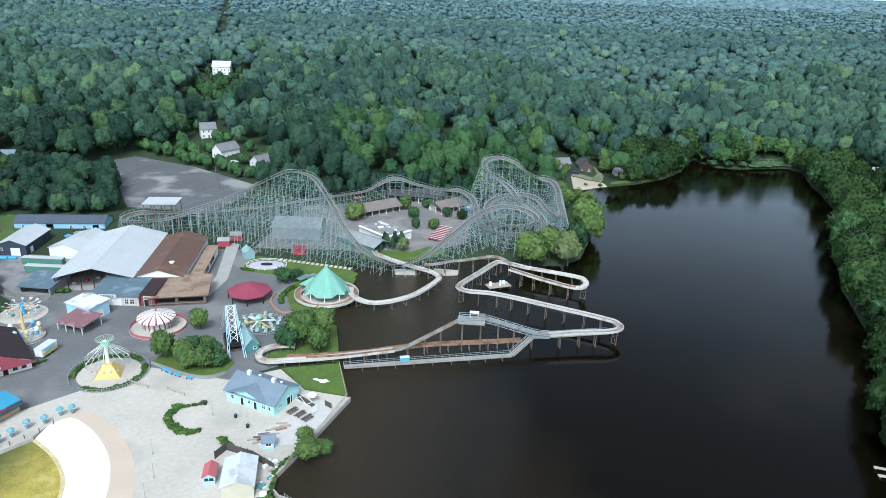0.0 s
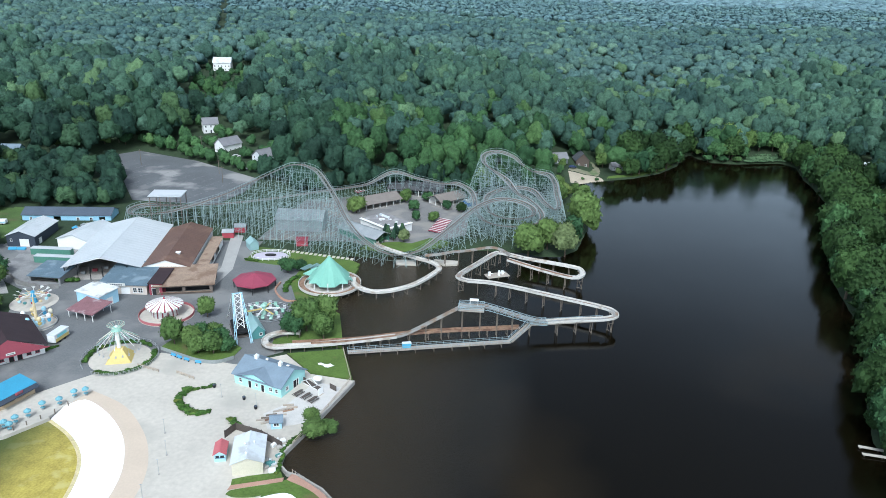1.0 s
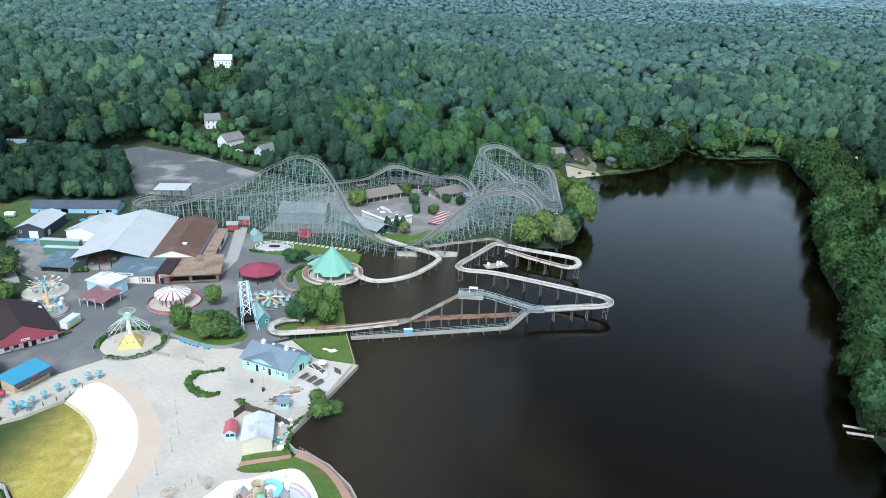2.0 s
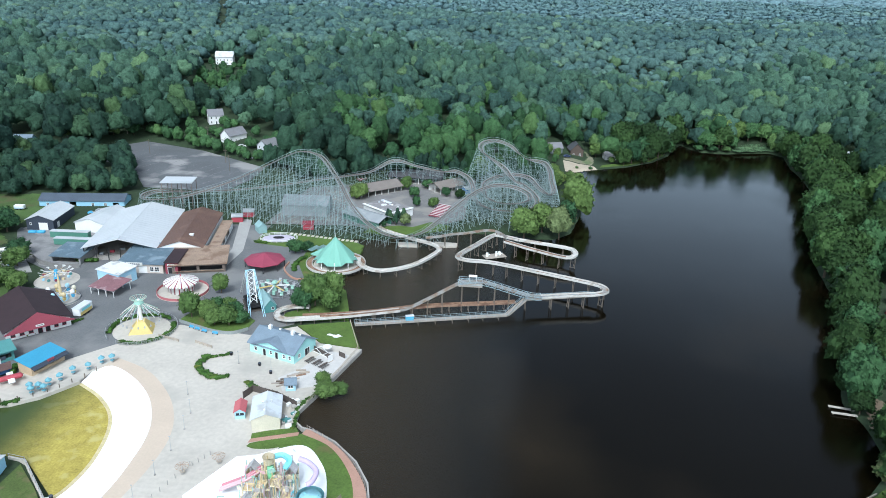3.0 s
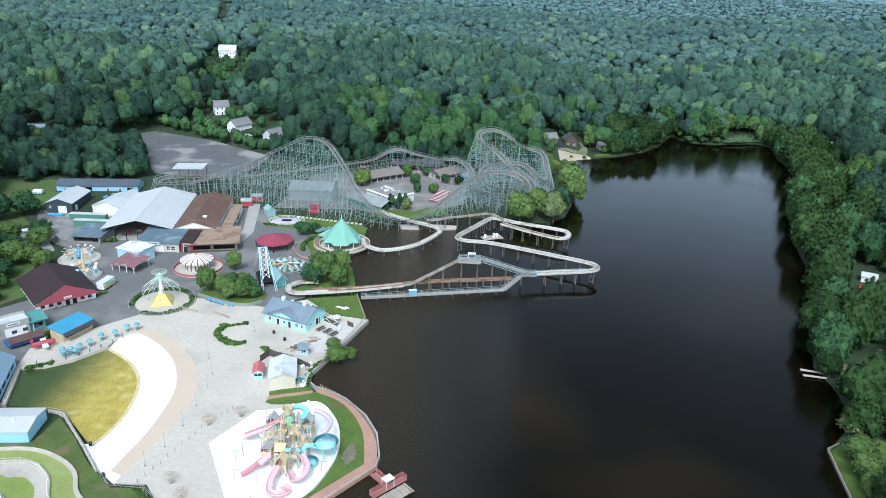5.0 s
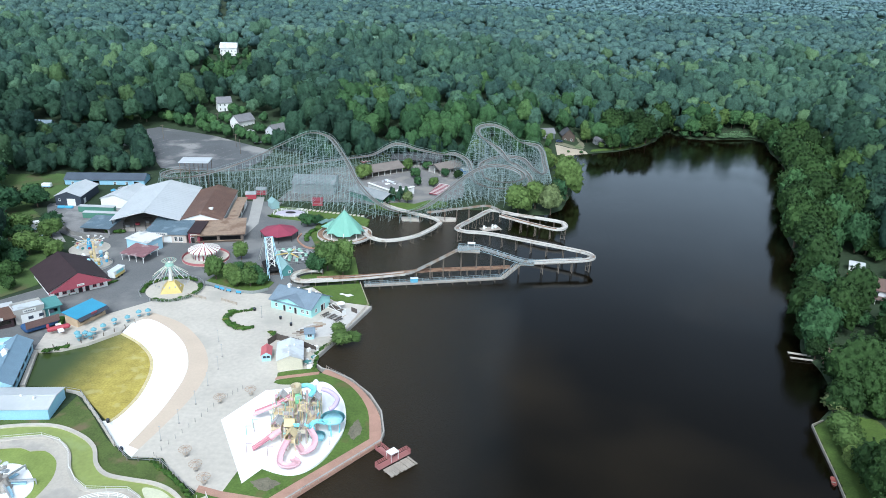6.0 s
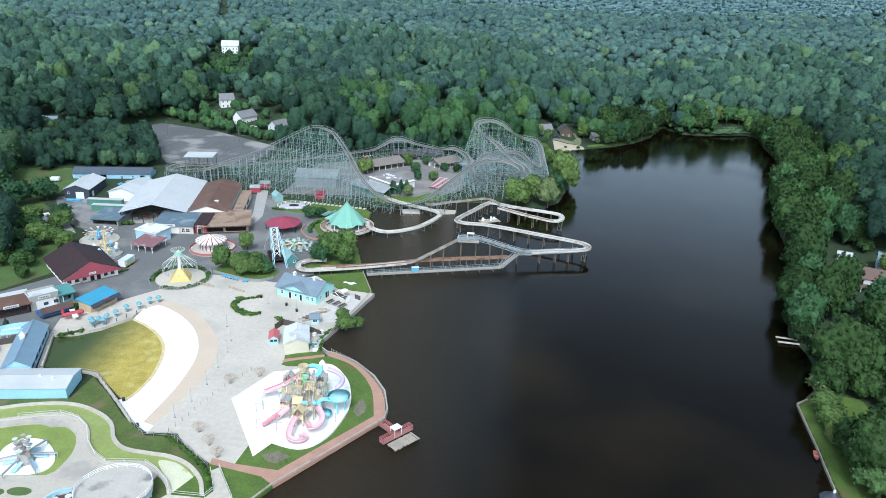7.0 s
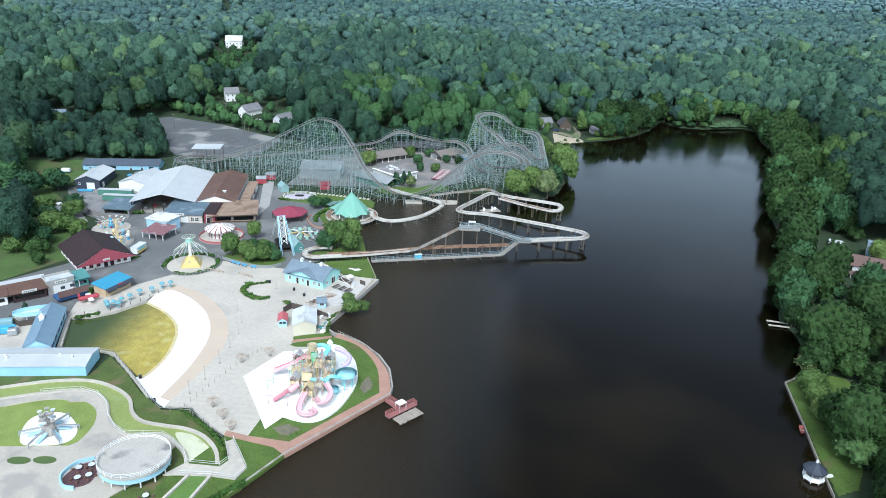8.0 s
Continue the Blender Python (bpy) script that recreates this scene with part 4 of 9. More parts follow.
TEAL_ROOF = paint("pale_teal_roof", (0.28, 0.42, 0.42))
GREEN_STEEL = paint("green_container_steel", (0.10, 0.24, 0.18))
PINK_ROOF = mat("faded_maroon_corrugated", (0.25, 0.13, 0.14), 0.6, 0.2, 2, 0.3, stain=(0.38, 0.30, 0.30), stain_at=0.62)
RED = paint("red_paint", (0.37, 0.06, 0.08))
POOL_BLUE = paint("pale_blue_paint", (0.40, 0.62, 0.74))
DARK_FENCE = mat("dark_board_fence", (0.09, 0.075, 0.065), 0.9, 0.25, 2, 0.3)
SIGN = paint("pale_sign_board", (0.62, 0.62, 0.58))
SIGN_INK = paint("dark_sign_bars", (0.10, 0.10, 0.12))

house = building("lakeside_house", "mint green clapboard refreshment house with blue-grey shingle roof", "building", (-67.8, 154.0), -21, (15.6, 10.6), 3.3, 2.7, MINT, SLATE_BLUE,
                 openings=[("f", "window", 1.5, 2.6, 1.0, 2.3), ("f", "door", 4.6, 5.8, 0, 2.3), ("f", "window", 7.0, 8.0, 1.1, 2.2), ("f", "door", 8.9, 10.1, 0, 2.3), ("f", "window", 11.6, 12.8, 1.0, 2.2), ("f", "window", 13.6, 14.6, 1.0, 2.2), ("r", "window", 2.0, 3.2, 1.0, 2.2), ("r", "door", 5.2, 7.6, 0, 2.4)], leaf=DARK, over=0.6)
bm = bmesh.new()
# wide cross gable over the doors
uc, hw, zr = 7.4, 6.2, 3.3 + 1.9
back = 0.6 + 1.9 / (2.7 / 5.3) - 0.3
for sg in (-1, 1):
    v = [bm.verts.new(p) for p in ((uc, -0.95, zr + 0.2), (uc, back, zr + 0.2), (uc + sg * hw, -0.05, 3.38), (uc + sg * hw, -0.95, 3.30))]
    v2 = [bm.verts.new(Vector(x.co) - Vector((0, 0, 0.16))) for x in v]
    for f in ((0, 1, 2, 3), (4, 7, 6, 5), (0, 3, 7, 4), (3, 2, 6, 7), (2, 1, 5, 6)):
        bm.faces.new([(v + v2)[i] for i in f])
bmesh.ops.recalc_face_normals(bm, faces=bm.faces)
part("porch_gable", bm, SLATE_BLUE, house)
bm = bmesh.new()
v = [bm.verts.new(p) for p in ((uc - hw + 0.6, -0.3, 3.3), (uc + hw - 0.6, -0.3, 3.3), (uc, -0.3, zr + 0.02), (uc - hw + 0.6, 0.1, 3.3), (uc + hw - 0.6, 0.1, 3.3), (uc, 0.1, zr + 0.02))]
for f in ((0, 1, 2), (5, 4, 3), (0, 3, 4, 1)):
    bm.faces.new([v[i] for i in f])
part("pediment", bm, MINT, house)


def cupola(parent, x, y, z, s=1.0):
    """A small louvred roof turret with a pitched cap."""
    bm = bmesh.new()
    box(bm, x - 0.45 * s, x + 0.45 * s, y - 0.45 * s, y + 0.45 * s, z - 0.5, z + 0.75 * s)
    for dx, dy in ((-1, 0), (1, 0), (0, -1), (0, 1)):
        for k in range(3):
            zz = z + 0.12 * s + 0.2 * s * k
            box(bm, x + (0.47 * dx - 0.3 * abs(dy)) * s, x + (0.47 * dx + 0.3 * abs(dy)) * s + 0.02, y + (0.47 * dy - 0.3 * abs(dx)) * s, y + (0.47 * dy + 0.3 * abs(dx)) * s + 0.02, zz, zz + 0.08 * s)
    c = part("cupola", bm, WHITE, parent, "white louvred roof turret")
    bm = bmesh.new()
    bmesh.ops.create_cone(bm, cap_ends=True, segments=4, radius1=0.85 * s, radius2=0.05, depth=0.6 * s, matrix=Matrix.Translation((x, y, z + 1.05 * s)) @ Matrix.Rotation(radians(45), 4, "Z"))
    part("cap", bm, PALE_GREY, c)


def vent(parent, x, y, z, r=0.3):
    bm = bmesh.new()
    tube(bm, (x, y, z - 0.3), (x, y, z + 0.45), r, r, 8)
    tube(bm, (x, y, z + 0.45), (x, y, z + 0.62), r * 1.5, r * 0.5, 8)
    part("roof_vent", bm, WHITE, parent, "white round roof vent")


def sign(parent, u0, u1, y, z0, z1, board=None):
    """A board with plain dark bars for its writing."""
    s = part("sign", box(bmesh.new(), u0, u1, y - 0.12, y, z0, z1, 0.03), board or SIGN, parent, "painted sign board")
    n = 6
    for k in range(n):
        a = u0 + (u1 - u0) * (0.12 + 0.76 * k / n)
        part("bar", box(bmesh.new(), a, a + (u1 - u0) * 0.085, y - 0.15, y - 0.115, z0 + (z1 - z0) * 0.3, z0 + (z1 - z0) * 0.7), SIGN_INK, s)


cupola(house, 3.6, 5.3, 6.2)
cupola(house, 11.6, 5.3, 6.2)
vent(house, 6.6, 5.9, 5.9), vent(house, 13.6, 5.9, 5.9)

hall = building("warehouse", "large open-fronted pavilion hall with white metal roof", "building", (-150.6, 212), 10.4, (26, 45), 5.0, 3.4, WHITE, WHITE_ROOF, along="y", open_sides="f", over=0.7, seams=2.2, trim=DARK)
for k in range(7):
    x = 3.5 + 3.2 * k
    part("stall_bench", box(bmesh.new(), x, x + 1.6, 5 + (k % 3) * 2.5, 6 + (k % 3) * 2.5, 0.06, 0.95, 0.05), RED if k % 2 else GREY_ROOF, hall)
arcade = building("arcade_hall", "long hall with a brown metal roof and white eaves", "building", (-124.4, 217), 10.4, (16.5, 41), 4.8, 2.6, WHITE, BROWN_ROOF, along="y", seams=1.6, openings=[("r", "door", 24, 26.5, 0, 2.6), ("r", "window", 29, 31, 1, 2.4), ("r", "window", 34, 36, 1, 2.4)])
vent(arcade, 11, 8, 6.9, 0.7)
# the wall colour is darkened for the shade on the serving front
lean = building("snack_bar", "low snack bar with rusty tan roof and shaded serving front", "building", (-113.6, 204.6), 16, (18.5, 14), 3.4, 0, paint("shade_toned_boards", (0.16, 0.13, 0.11)), RUST_ROOF, tilt=1.3, over=0.9, seams=1.4, openings=[("f", "gap", 1, 8.5, 0.9, 2.7), ("f", "gap", 9.5, 17.5, 0.9, 2.7), ("r", "gap", 1.5, 7, 0.9, 2.7), ("r", "door", 9, 11, 0, 2.4)], leaf=DARK)
part("counter", box(bmesh.new(), 0.5, 18, -0.5, -0.05, 0.85, 1.0, 0.03), RUST_ROOF, lean)
# near-black panel standing in for the shade inside
part("backroom", box(bmesh.new(), 0.6, 17.9, 3.0, 3.2, 0.06, 3.3), DARK, lean)
building("side_gallery", "lean-to gallery with tan roof beside the brown hall", "building", (-107.0, 221), 10.4, (3.8, 34), 3.0, 0, WHITE, RUST_ROOF, tilt=0.3, openings=[("r", "gap", 3, 9, 0.4, 2.5), ("r", "gap", 11, 17, 0.4, 2.5), ("r", "gap", 19, 27, 0.4, 2.5)])
shop = building("gift_shop", "low shop with a faded blue-grey roof and pale front", "building", (-132.8, 203.4), 4, (16, 17), 3.5, 0, paint("pale_pink_stucco", (0.55, 0.48, 0.42)), BLUE_ROOF, tilt=1.4, over=0.6, openings=[("f", "window", 11.2, 12.6, 0.7, 2.5), ("f", "window", 12.9, 14.6, 0.7, 2.5), ("f", "door", 7.2, 10.2, 0, 2.7), ("r", "window", 3, 4.5, 1, 2.4)])
sign(shop, 3.2, 9.0, -0.65, 3.2, 4.3)
front = building("maroon_shop", "narrow maroon shop front between two roofs", "building", (-116.0, 204.6), 6, (4.4, 12), 4.2, 0, CRIMSON, MAROON_ROOF, tilt=0.6, openings=[("f", "door", 0.8, 3.4, 0, 2.6)], leaf=DARK)
sign(front, 0.8, 3.4, -0.05, 3.0, 3.8)
building("workshop", "dark slate workshop with white metal roof", "building", (-190.6, 239.4), 6, (11, 19), 4.4, 2.0, NAVY, WHITE_ROOF, along="y", seams=1.6, openings=[("f", "door", 5, 8.6, 0, 3.2), ("f", "window", 1.4, 2.2, 2.2, 3.2), ("r", "door", 3, 5, 0, 2.6)], trim=WHITE)
building("storage_shed", "white storage building with a pale metal roof", "building", (-171, 241.5), -7, (13.5, 19), 3.8, 2.2, WHITE, WHITE_ROOF, along="y", seams=1.6)
for x, y, n in ((-176.5, 232.5, 15.5), (-170.5, 225.2, 14.5)):
    c = thing("shipping_container", "green steel container with a white roof sheet", "container", (x, y, 1.12), 3, "containers")
    bm = box(bmesh.new(), 0, n, 0, 2.5, 0.1, 2.6, 0.03)
    for k in range(int(n / 0.6)):
        box(bm, 0.2 + k * 0.6, 0.45 + k * 0.6, -0.05, 0.02, 0.25, 2.45)
    part("body", bm, GREEN_STEEL, c)
    part("roof_sheet", box(bmesh.new(), -0.1, n + 0.1, -0.12, 2.62, 2.6, 2.72, 0.02), WHITE_ROOF, c)
building("garage", "low open garage with blue-grey roof", "building", (-161, 207.5), 0, (11.5, 12), 2.8, 0, paint("grey_boards", (0.25, 0.25, 0.25)), BLUE_ROOF, tilt=0.9, openings=[("f", "gap", 0.8, 10.8, 0.9, 2.5)])
building("maintenance_building", "long pale blue maintenance building with dark slate roof", "building", (-202.4, 267.0), 9, (37, 9.5), 3.4, 2.0, SKY_BLUE, mat("dark_slate_roof", (0.075, 0.095, 0.125), 0.8, 0.15, 4, 0.4), openings=[("f", "window", 3, 4.2, 1, 2.4), ("f", "window", 8, 9.2, 1, 2.4), ("f", "gap", 13, 16, 0, 2.8), ("f", "window", 22.5, 23.8, 0.8, 2.4), ("f", "window", 28, 29.3, 0.8, 2.4), ("f", "gap", 32, 34.5, 0, 2.6)])
booth = building("game_booth", "pale blue game building with peeling white roof", "building", (-136.0, 194.8), -20, (10.4, 7.6), 4.4, 0, POOL_BLUE, mat("peeling_white_roof", (0.66, 0.67, 0.66), 0.7, 0.08, 4, 0.5, stain=(0.22, 0.21, 0.19), stain_at=0.56), tilt=0.5, openings=[("r", "door", 2.6, 5.2, 0, 2.8)])
canopy = thing("picnic_canopy", "faded maroon corrugated canopy on white braced posts", "canopy", (-133.3, 184.6, 1.12), -14)
roof_seams(part("roof", flat_roof_bm(10, 8.4, 2.6, 0.9, 0.3, 0.12), PINK_ROOF, canopy), 10, 8.4, 2.5, 0, 0.3, "x", 0.9, 0.6)
for k in range(4):
    for y, h in ((0.2, 2.6), (8.0, 3.4)):
        x = 0.3 + 3.13 * k
        bm = bmesh.new()
        beam(bm, (x, y, 0), (x, y, h), 0.18)
        for s in (-0.7, 0.7):
            beam(bm, (x, y, h - 0.8), (x + s, y, h - 0.05), 0.1)
        part("post", bm, WHITE, canopy)

barn = building("barn", "restaurant barn with dark maroon roof and crimson front gable", "building", (-139.2, 149.8), 45, (17.5, 22), 3.2, 3.9, WHITE, MAROON_ROOF, along="y", over=0.9,
                openings=[("f", "window", 1 + 2.4 * k, 2.3 + 2.4 * k, 0.8, 2.3) for k in range(3)] + [("f", "door", 8.3, 9.6, 0, 2.3), ("f", "door", 10.4, 11.7, 0, 2.3), ("f", "window", 12.8, 14.0, 0.8, 2.3), ("f", "window", 15.0, 16.2, 0.8, 2.3)] + [("l", "window", 2.5 + 4.2 * k, 4.0 + 4.2 * k, 0.9, 2.3) for k in range(5)], trim=CRIMSON, leaf=DARK)
bm = bmesh.new()
v = [bm.verts.new(p) for p in ((-1.2, -2.1, 2.65), (18.7, -2.1, 2.65), (8.75, -0.96, 7.36), (-1.2, -1.9, 2.6), (18.7, -1.9, 2.6), (8.75, -0.9, 7.1))]
for f in ((0, 1, 2), (5, 4, 3), (0, 3, 4, 1), (1, 4, 5, 2), (2, 5, 3, 0)):
    bm.faces.new([v[i] for i in f])
bmesh.ops.recalc_face_normals(bm, faces=bm.faces)
part("front_gable", bm, CRIMSON, barn, "crimson shingled front gable")
sign(barn, 7.6, 9.9, -1.95, 3.2, 3.9)
kiosk = building("blue_roof_kiosk", "tan refreshment kiosk with bright blue roof and dark awning", "building", (-120.6, 132.6), 70, (10.2, 5.2), 2.9, 0, TAN_WALL, BRIGHT_BLUE, tilt=0.9, over=0.5, openings=[("f", "gap", 0.8, 4.6, 1.0, 2.3), ("f", "gap", 5.4, 9.4, 1.0, 2.3)])
bm = bmesh.new()
v = [bm.verts.new(p) for p in ((-0.4, -1.7, 2.3), (10.6, -1.7, 2.3), (10.6, -0.45, 2.95), (-0.4, -0.45, 2.95), (-0.4, -1.7, 2.4), (10.6, -1.7, 2.4), (10.6, -0.45, 3.05), (-0.4, -0.45, 3.05))]
for f in ((3, 2, 1, 0), (4, 5, 6, 7), (0, 1, 5, 4), (1, 2, 6, 5), (3, 0, 4, 7), (2, 3, 7, 6)):
    bm.faces.new([v[i] for i in f])
part("awning", bm, NAVY, kiosk, "dark navy awning")
sign(kiosk, 4.2, 6.2, -1.2, 2.8, 3.5, board=RED)
for k, (x, y, t, L, D, wm, rm, lab) in enumerate(((-146.6, 124.6, 40, 9.6, 6, MAROON_ROOF, BROWN_ROOF, "brown food booth with a wide roof"), (-155, 117.5, 40, 9.5, 6, WHITE, BROWN_ROOF, "food booth with a brown roof"), (-139.2, 131.4, 45, 8.2, 6, paint("grey_tan_boards", (0.36, 0.35, 0.32)), PALE_GREY, "tall grey false-fronted stall with a white shutter"), (-133.6, 137.6, 47, 4.2, 5, TEAL, TEAL, "small dark teal booth"))):
    b = building("food_booth", lab, "booth", (x, y), t, (L, D), 3.0 if k != 2 else 4.8, 0, wm, rm, tilt=0.8 if k != 2 else -1.0, over=0.7 if k != 2 else 0.1, openings=[("f", "gap", 0.7, L - 0.7, 1.0, 2.3) if k != 2 else ("f", "door", 1.6, L - 0.8, 0, 2.9)])
    if k != 3:
        sign(b, L * 0.28, L * 0.72, -0.75 if k != 2 else -0.02, 3.0 if k != 2 else 3.4, 3.9 if k != 2 else 4.4)
building("stall_row", "long low stall row with pale flat roof behind the booths", "building", (-160.5, 120.0), 41, (24, 4.5), 3.2, 0, WHITE, WHITE_ROOF, tilt=0.3, over=0.3)
rooms = building("changing_rooms", "long pale sky blue pool building with white roof", "building", (-137.6, 82.4), 8, (35.5, 9.4), 2.9, 0.8, SKY_BLUE, WHITE_ROOF, over=0.25)
for u, v in ((12, 3.2), (13.6, 4.0), (14.4, 3.0), (27.5, 4.4), (31, 3.4)):
    vent(rooms, u, v, 3.7, 0.28)
deckhouse = building("pool_house", "pool house with blue-grey shingle roof and white trim", "building", (-117.3, 96.4), 111, (23.5, 6.8), 3.0, 2.0, POOL_BLUE, mat("grey_blue_shingles", (0.19, 0.28, 0.36), 0.85, 0.12, 3, 0.25), openings=[("f", "gap", 1 + 4.4 * k, 4.6 + 4.4 * k, 0.9, 2.5) for k in range(5)])
cupola(deckhouse, 13.5, 4.2, 4.6, 1.5)
shed = building("shed", "cream lakeside shed with pale grey roof", "building", (-54.8, 116.4), 14, (6.8, 9.8), 3.2, 1.3, CREAM, PALE_GREY, along="y", over=0.35, openings=[("r", "door", 4, 5.2, 0, 2.1), ("l", "window", 5, 6.2, 1, 2)])
vent(shed, 2.6, 5.2, 4.3, 0.22), vent(shed, 4.6, 5.8, 4.3, 0.18), vent(shed, 3.1, 1.6, 4.4, 0.18)
building("ticket_booth", "small pale blue booth with a red roof", "booth", (-60.4, 120.4), 14, (2.5, 4.4), 2.2, 0.8, POOL_BLUE, paint("faded_red_roof", (0.48, 0.13, 0.14)), along="y", over=0.3, openings=[("f", "window", 0.3, 1.1, 1.2, 1.8), ("f", "window", 1.3, 2.2, 1.2, 1.8)], trim=NAVY)
building("teal_cabin", "narrow dark teal ride cabin with pale roof", "building", (-71.2, 178.6), 33, (3.8, 9), 2.4, 2.0, TEAL, TEAL_ROOF, along="y", over=0.3, openings=[("f", "window", 2.2, 3.1, 1, 1.9)])
building("control_hut", "small teal hut by the deck", "booth", (-51.6, 134.4), 14, (2.6, 2.6), 2.2, 0.9, POOL_BLUE, SLATE_BLUE, openings=[("f", "window", 0.6, 2.0, 0.9, 1.9), ("r", "window", 0.6, 2.0, 0.9, 1.9)])

# inside the coaster's loop
building("picnic_pavilion", "open pavilion with a taupe shingle roof", "building", (-63.7, 307.6), 42, (23.5, 10.5), 3.0, 2.2, TAUPE_ROOF, TAUPE_ROOF, open_sides="fr", over=0.8, trim=WHITE)
building("picnic_pavilion", "open pavilion with a taupe shingle roof and white gable", "building", (-26.0, 321.0), 45.5, (23, 9.5), 3.0, 2.2, WHITE, TAUPE_ROOF, open_sides="fl", over=0.8, trim=WHITE)
building("bumper_car_hall", "long low hall with dark grey roof and open front", "building", (-54.5, 337.5), -1, (27, 12.5), 3.4, 0, NAVY, mat("charcoal_roof", (0.09, 0.09, 0.095), 0.8, 0.15, 4, 0.4), tilt=1.0, open_sides="f", over=0.7)
building("ride_station", "long station with grey metal roof and dark sides", "building", (-66.0, 276.2), -33, (21, 8.5), 3.2, 1.6, GREEN_STEEL, GREY_ROOF, open_sides="r", over=0.9, seams=1.8)
flat = building("flat_roofed_hall", "low hall with grey flat roof and pale skylight ridges", "building", (-59.2, 288.4), -41, (19, 13.5), 3.0, 0, WHITE, mat("grey_roof_membrane", (0.24, 0.23, 0.23), 0.85, 0.2, 3, 0.4, stain=(0.36, 0.35, 0.34), stain_at=0.6), tilt=0.2, over=0.4)
part("parapet", box(bmesh.new(), -0.3, 19.3, -0.45, 0.9, 3.25, 3.62, 0.03), WHITE, flat)
part("parapet", box(bmesh.new(), 17.9, 19.35, 0.95, 13.7, 3.25, 3.75, 0.03), WHITE, flat)
q = random.Random(12)
for k in range(11):
    x, y, w, d = q.uniform(1, 16), q.uniform(2.5, 12), q.uniform(0.5, 1.4), q.uniform(0.5, 1.1)
    part("roof_vent", box(bmesh.new(), x, x + w, y, y + d, 3.25, 3.6 + q.uniform(0.1, 0.7), 0.05), WHITE if k % 3 else PALE_GREY, flat)
part("skylight", box(bmesh.new(), 1.0, 7.0, 9.6, 11.2, 3.25, 3.7, 0.1), PALE_GREY, flat)
building("ticket_booth", "small blue booth with a white roof beside the pavilion", "booth", (-13.4, 324.4), 45, (5, 3.6), 2.4, 0.9, paint("royal_blue_booth", (0.05, 0.16, 0.42)), WHITE_ROOF, over=0.3)
building("coaster_shed", "large grey shed under the coaster's trestle", "building", (-94, 276), 3, (20, 15), 5.0, 2.4, GREY_ROOF, GREY_ROOF, over=0.5, seams=2.0)
for x, y in ((-112.5, 262.5), (-110, 270), (-127.5, 258.5), (-80, 258.5)):
    building("red_shed", "small red shed among the coaster's timbers", "shed", (x, y), 12, (4.6, 3.4), 2.4, 0.9, RED, CRIMSON if x > -100 else GREY_ROOF, over=0.2)
building("pale_green_hut", "small pale green hut with a curved-looking grey roof", "shed", (-96.6, 250.6), 35, (3.6, 5.2), 2.6, 1.5, TEAL_ROOF, TEAL_ROOF, along="y", over=0.2)

# red-white seat stacks beside the pavilions
for cx, cy, t, turn, n in ((-71.5, 339.0, 59, -52, 6), (-25.6, 285.0, 79, -24, 9)):
    for k in range(n):
        a = radians(t)
        b = thing("parade_bench", "long red bench with white slats", "bench", (cx + math.cos(a) * 2.1 * k, cy + math.sin(a) * 2.1 * k, 1.1), turn, "stored benches")
        part("seat", box(bmesh.new(), -3.2, 3.2, -0.7, 0.4, 0.5, 0.75, 0.04), CRIMSON, b)
        part("back", box(bmesh.new(), -3.2, 3.2, 0.44, 0.54, 0.75, 0.98, 0.03), WHITE, b)
        for x in (-2.8, 0, 2.8):
            part("leg", box(bmesh.new(), x - 0.08, x + 0.08, -0.4, 0.4, 0, 0.5), DARK, b)

# ---- houses in the woods ----
SHINGLE = mat("grey_house_shingles", (0.20, 0.20, 0.21), 0.85, 0.15, 3, 0.3)


def dwelling(x, y, turn, L, D, h, rise, wm, rm, lab):
    z = float(ground_z([x], [y])[0]) - 0.2
    ops = []
    for floor in range(2 if h > 5.3 else 1):
        for s, n in (("f", L), ("r", D), ("l", D)):
            k = max(2, int(n / 3))
            for i in range(k):
                u = n * (i + 0.5) / k
                if s == "f" and floor == 0 and i == k // 2:
                    ops.append((s, "door", u - 0.55, u + 0.55, 0.2, 2.3))
                else:
                    ops.append((s, "window", u - 0.5, u + 0.5, 1.0 + 2.8 * floor, 2.4 + 2.8 * floor))
    return building("house", lab, "house", (x, y), turn, (L, D), h, rise, wm, rm, openings=ops, z=z, over=0.5, leaf=NAVY)


BRICK_ROOF = mat("brown_house_shingles", (0.15, 0.10, 0.085), 0.85, 0.15, 3, 0.3)
dwelling(-183, 419, 30, 9, 8, 6, 3.2, WHITE, SHINGLE, "tall white clapboard house among trees")
dwelling(-157.2, 384, 60, 13, 8, 5, 3.4, WHITE, SHINGLE, "white house with a grey gabled roof among trees")
dwelling(-128.6, 365, 60, 11, 8, 5.4, 3.2, paint("pale_grey_clapboard", (0.62, 0.63, 0.65)), SHINGLE, "grey and white house at the wood's edge")
dwelling(-254, 618, 10, 15, 11, 7.4, 4.0, WHITE, PALE_GREY, "large white house on the far hillside")
dwelling(-276, 360, 8, 10, 8, 4, 2.5, POOL_BLUE, SLATE_BLUE, "pale blue house among trees")
dwelling(54.2, 415.5, 98, 9, 8, 4.5, 4.0, paint("dark_brown_boards", (0.10, 0.075, 0.06)), mat("dark_cabin_shingles", (0.085, 0.09, 0.10), 0.85, 0.15, 3, 0.3), "dark brown gabled lake cabin")
dwelling(33.2, 405, 20, 8, 7, 3.4, 2.6, paint("grey_boards_b", (0.13, 0.15, 0.16)), SHINGLE, "small grey lake cabin")
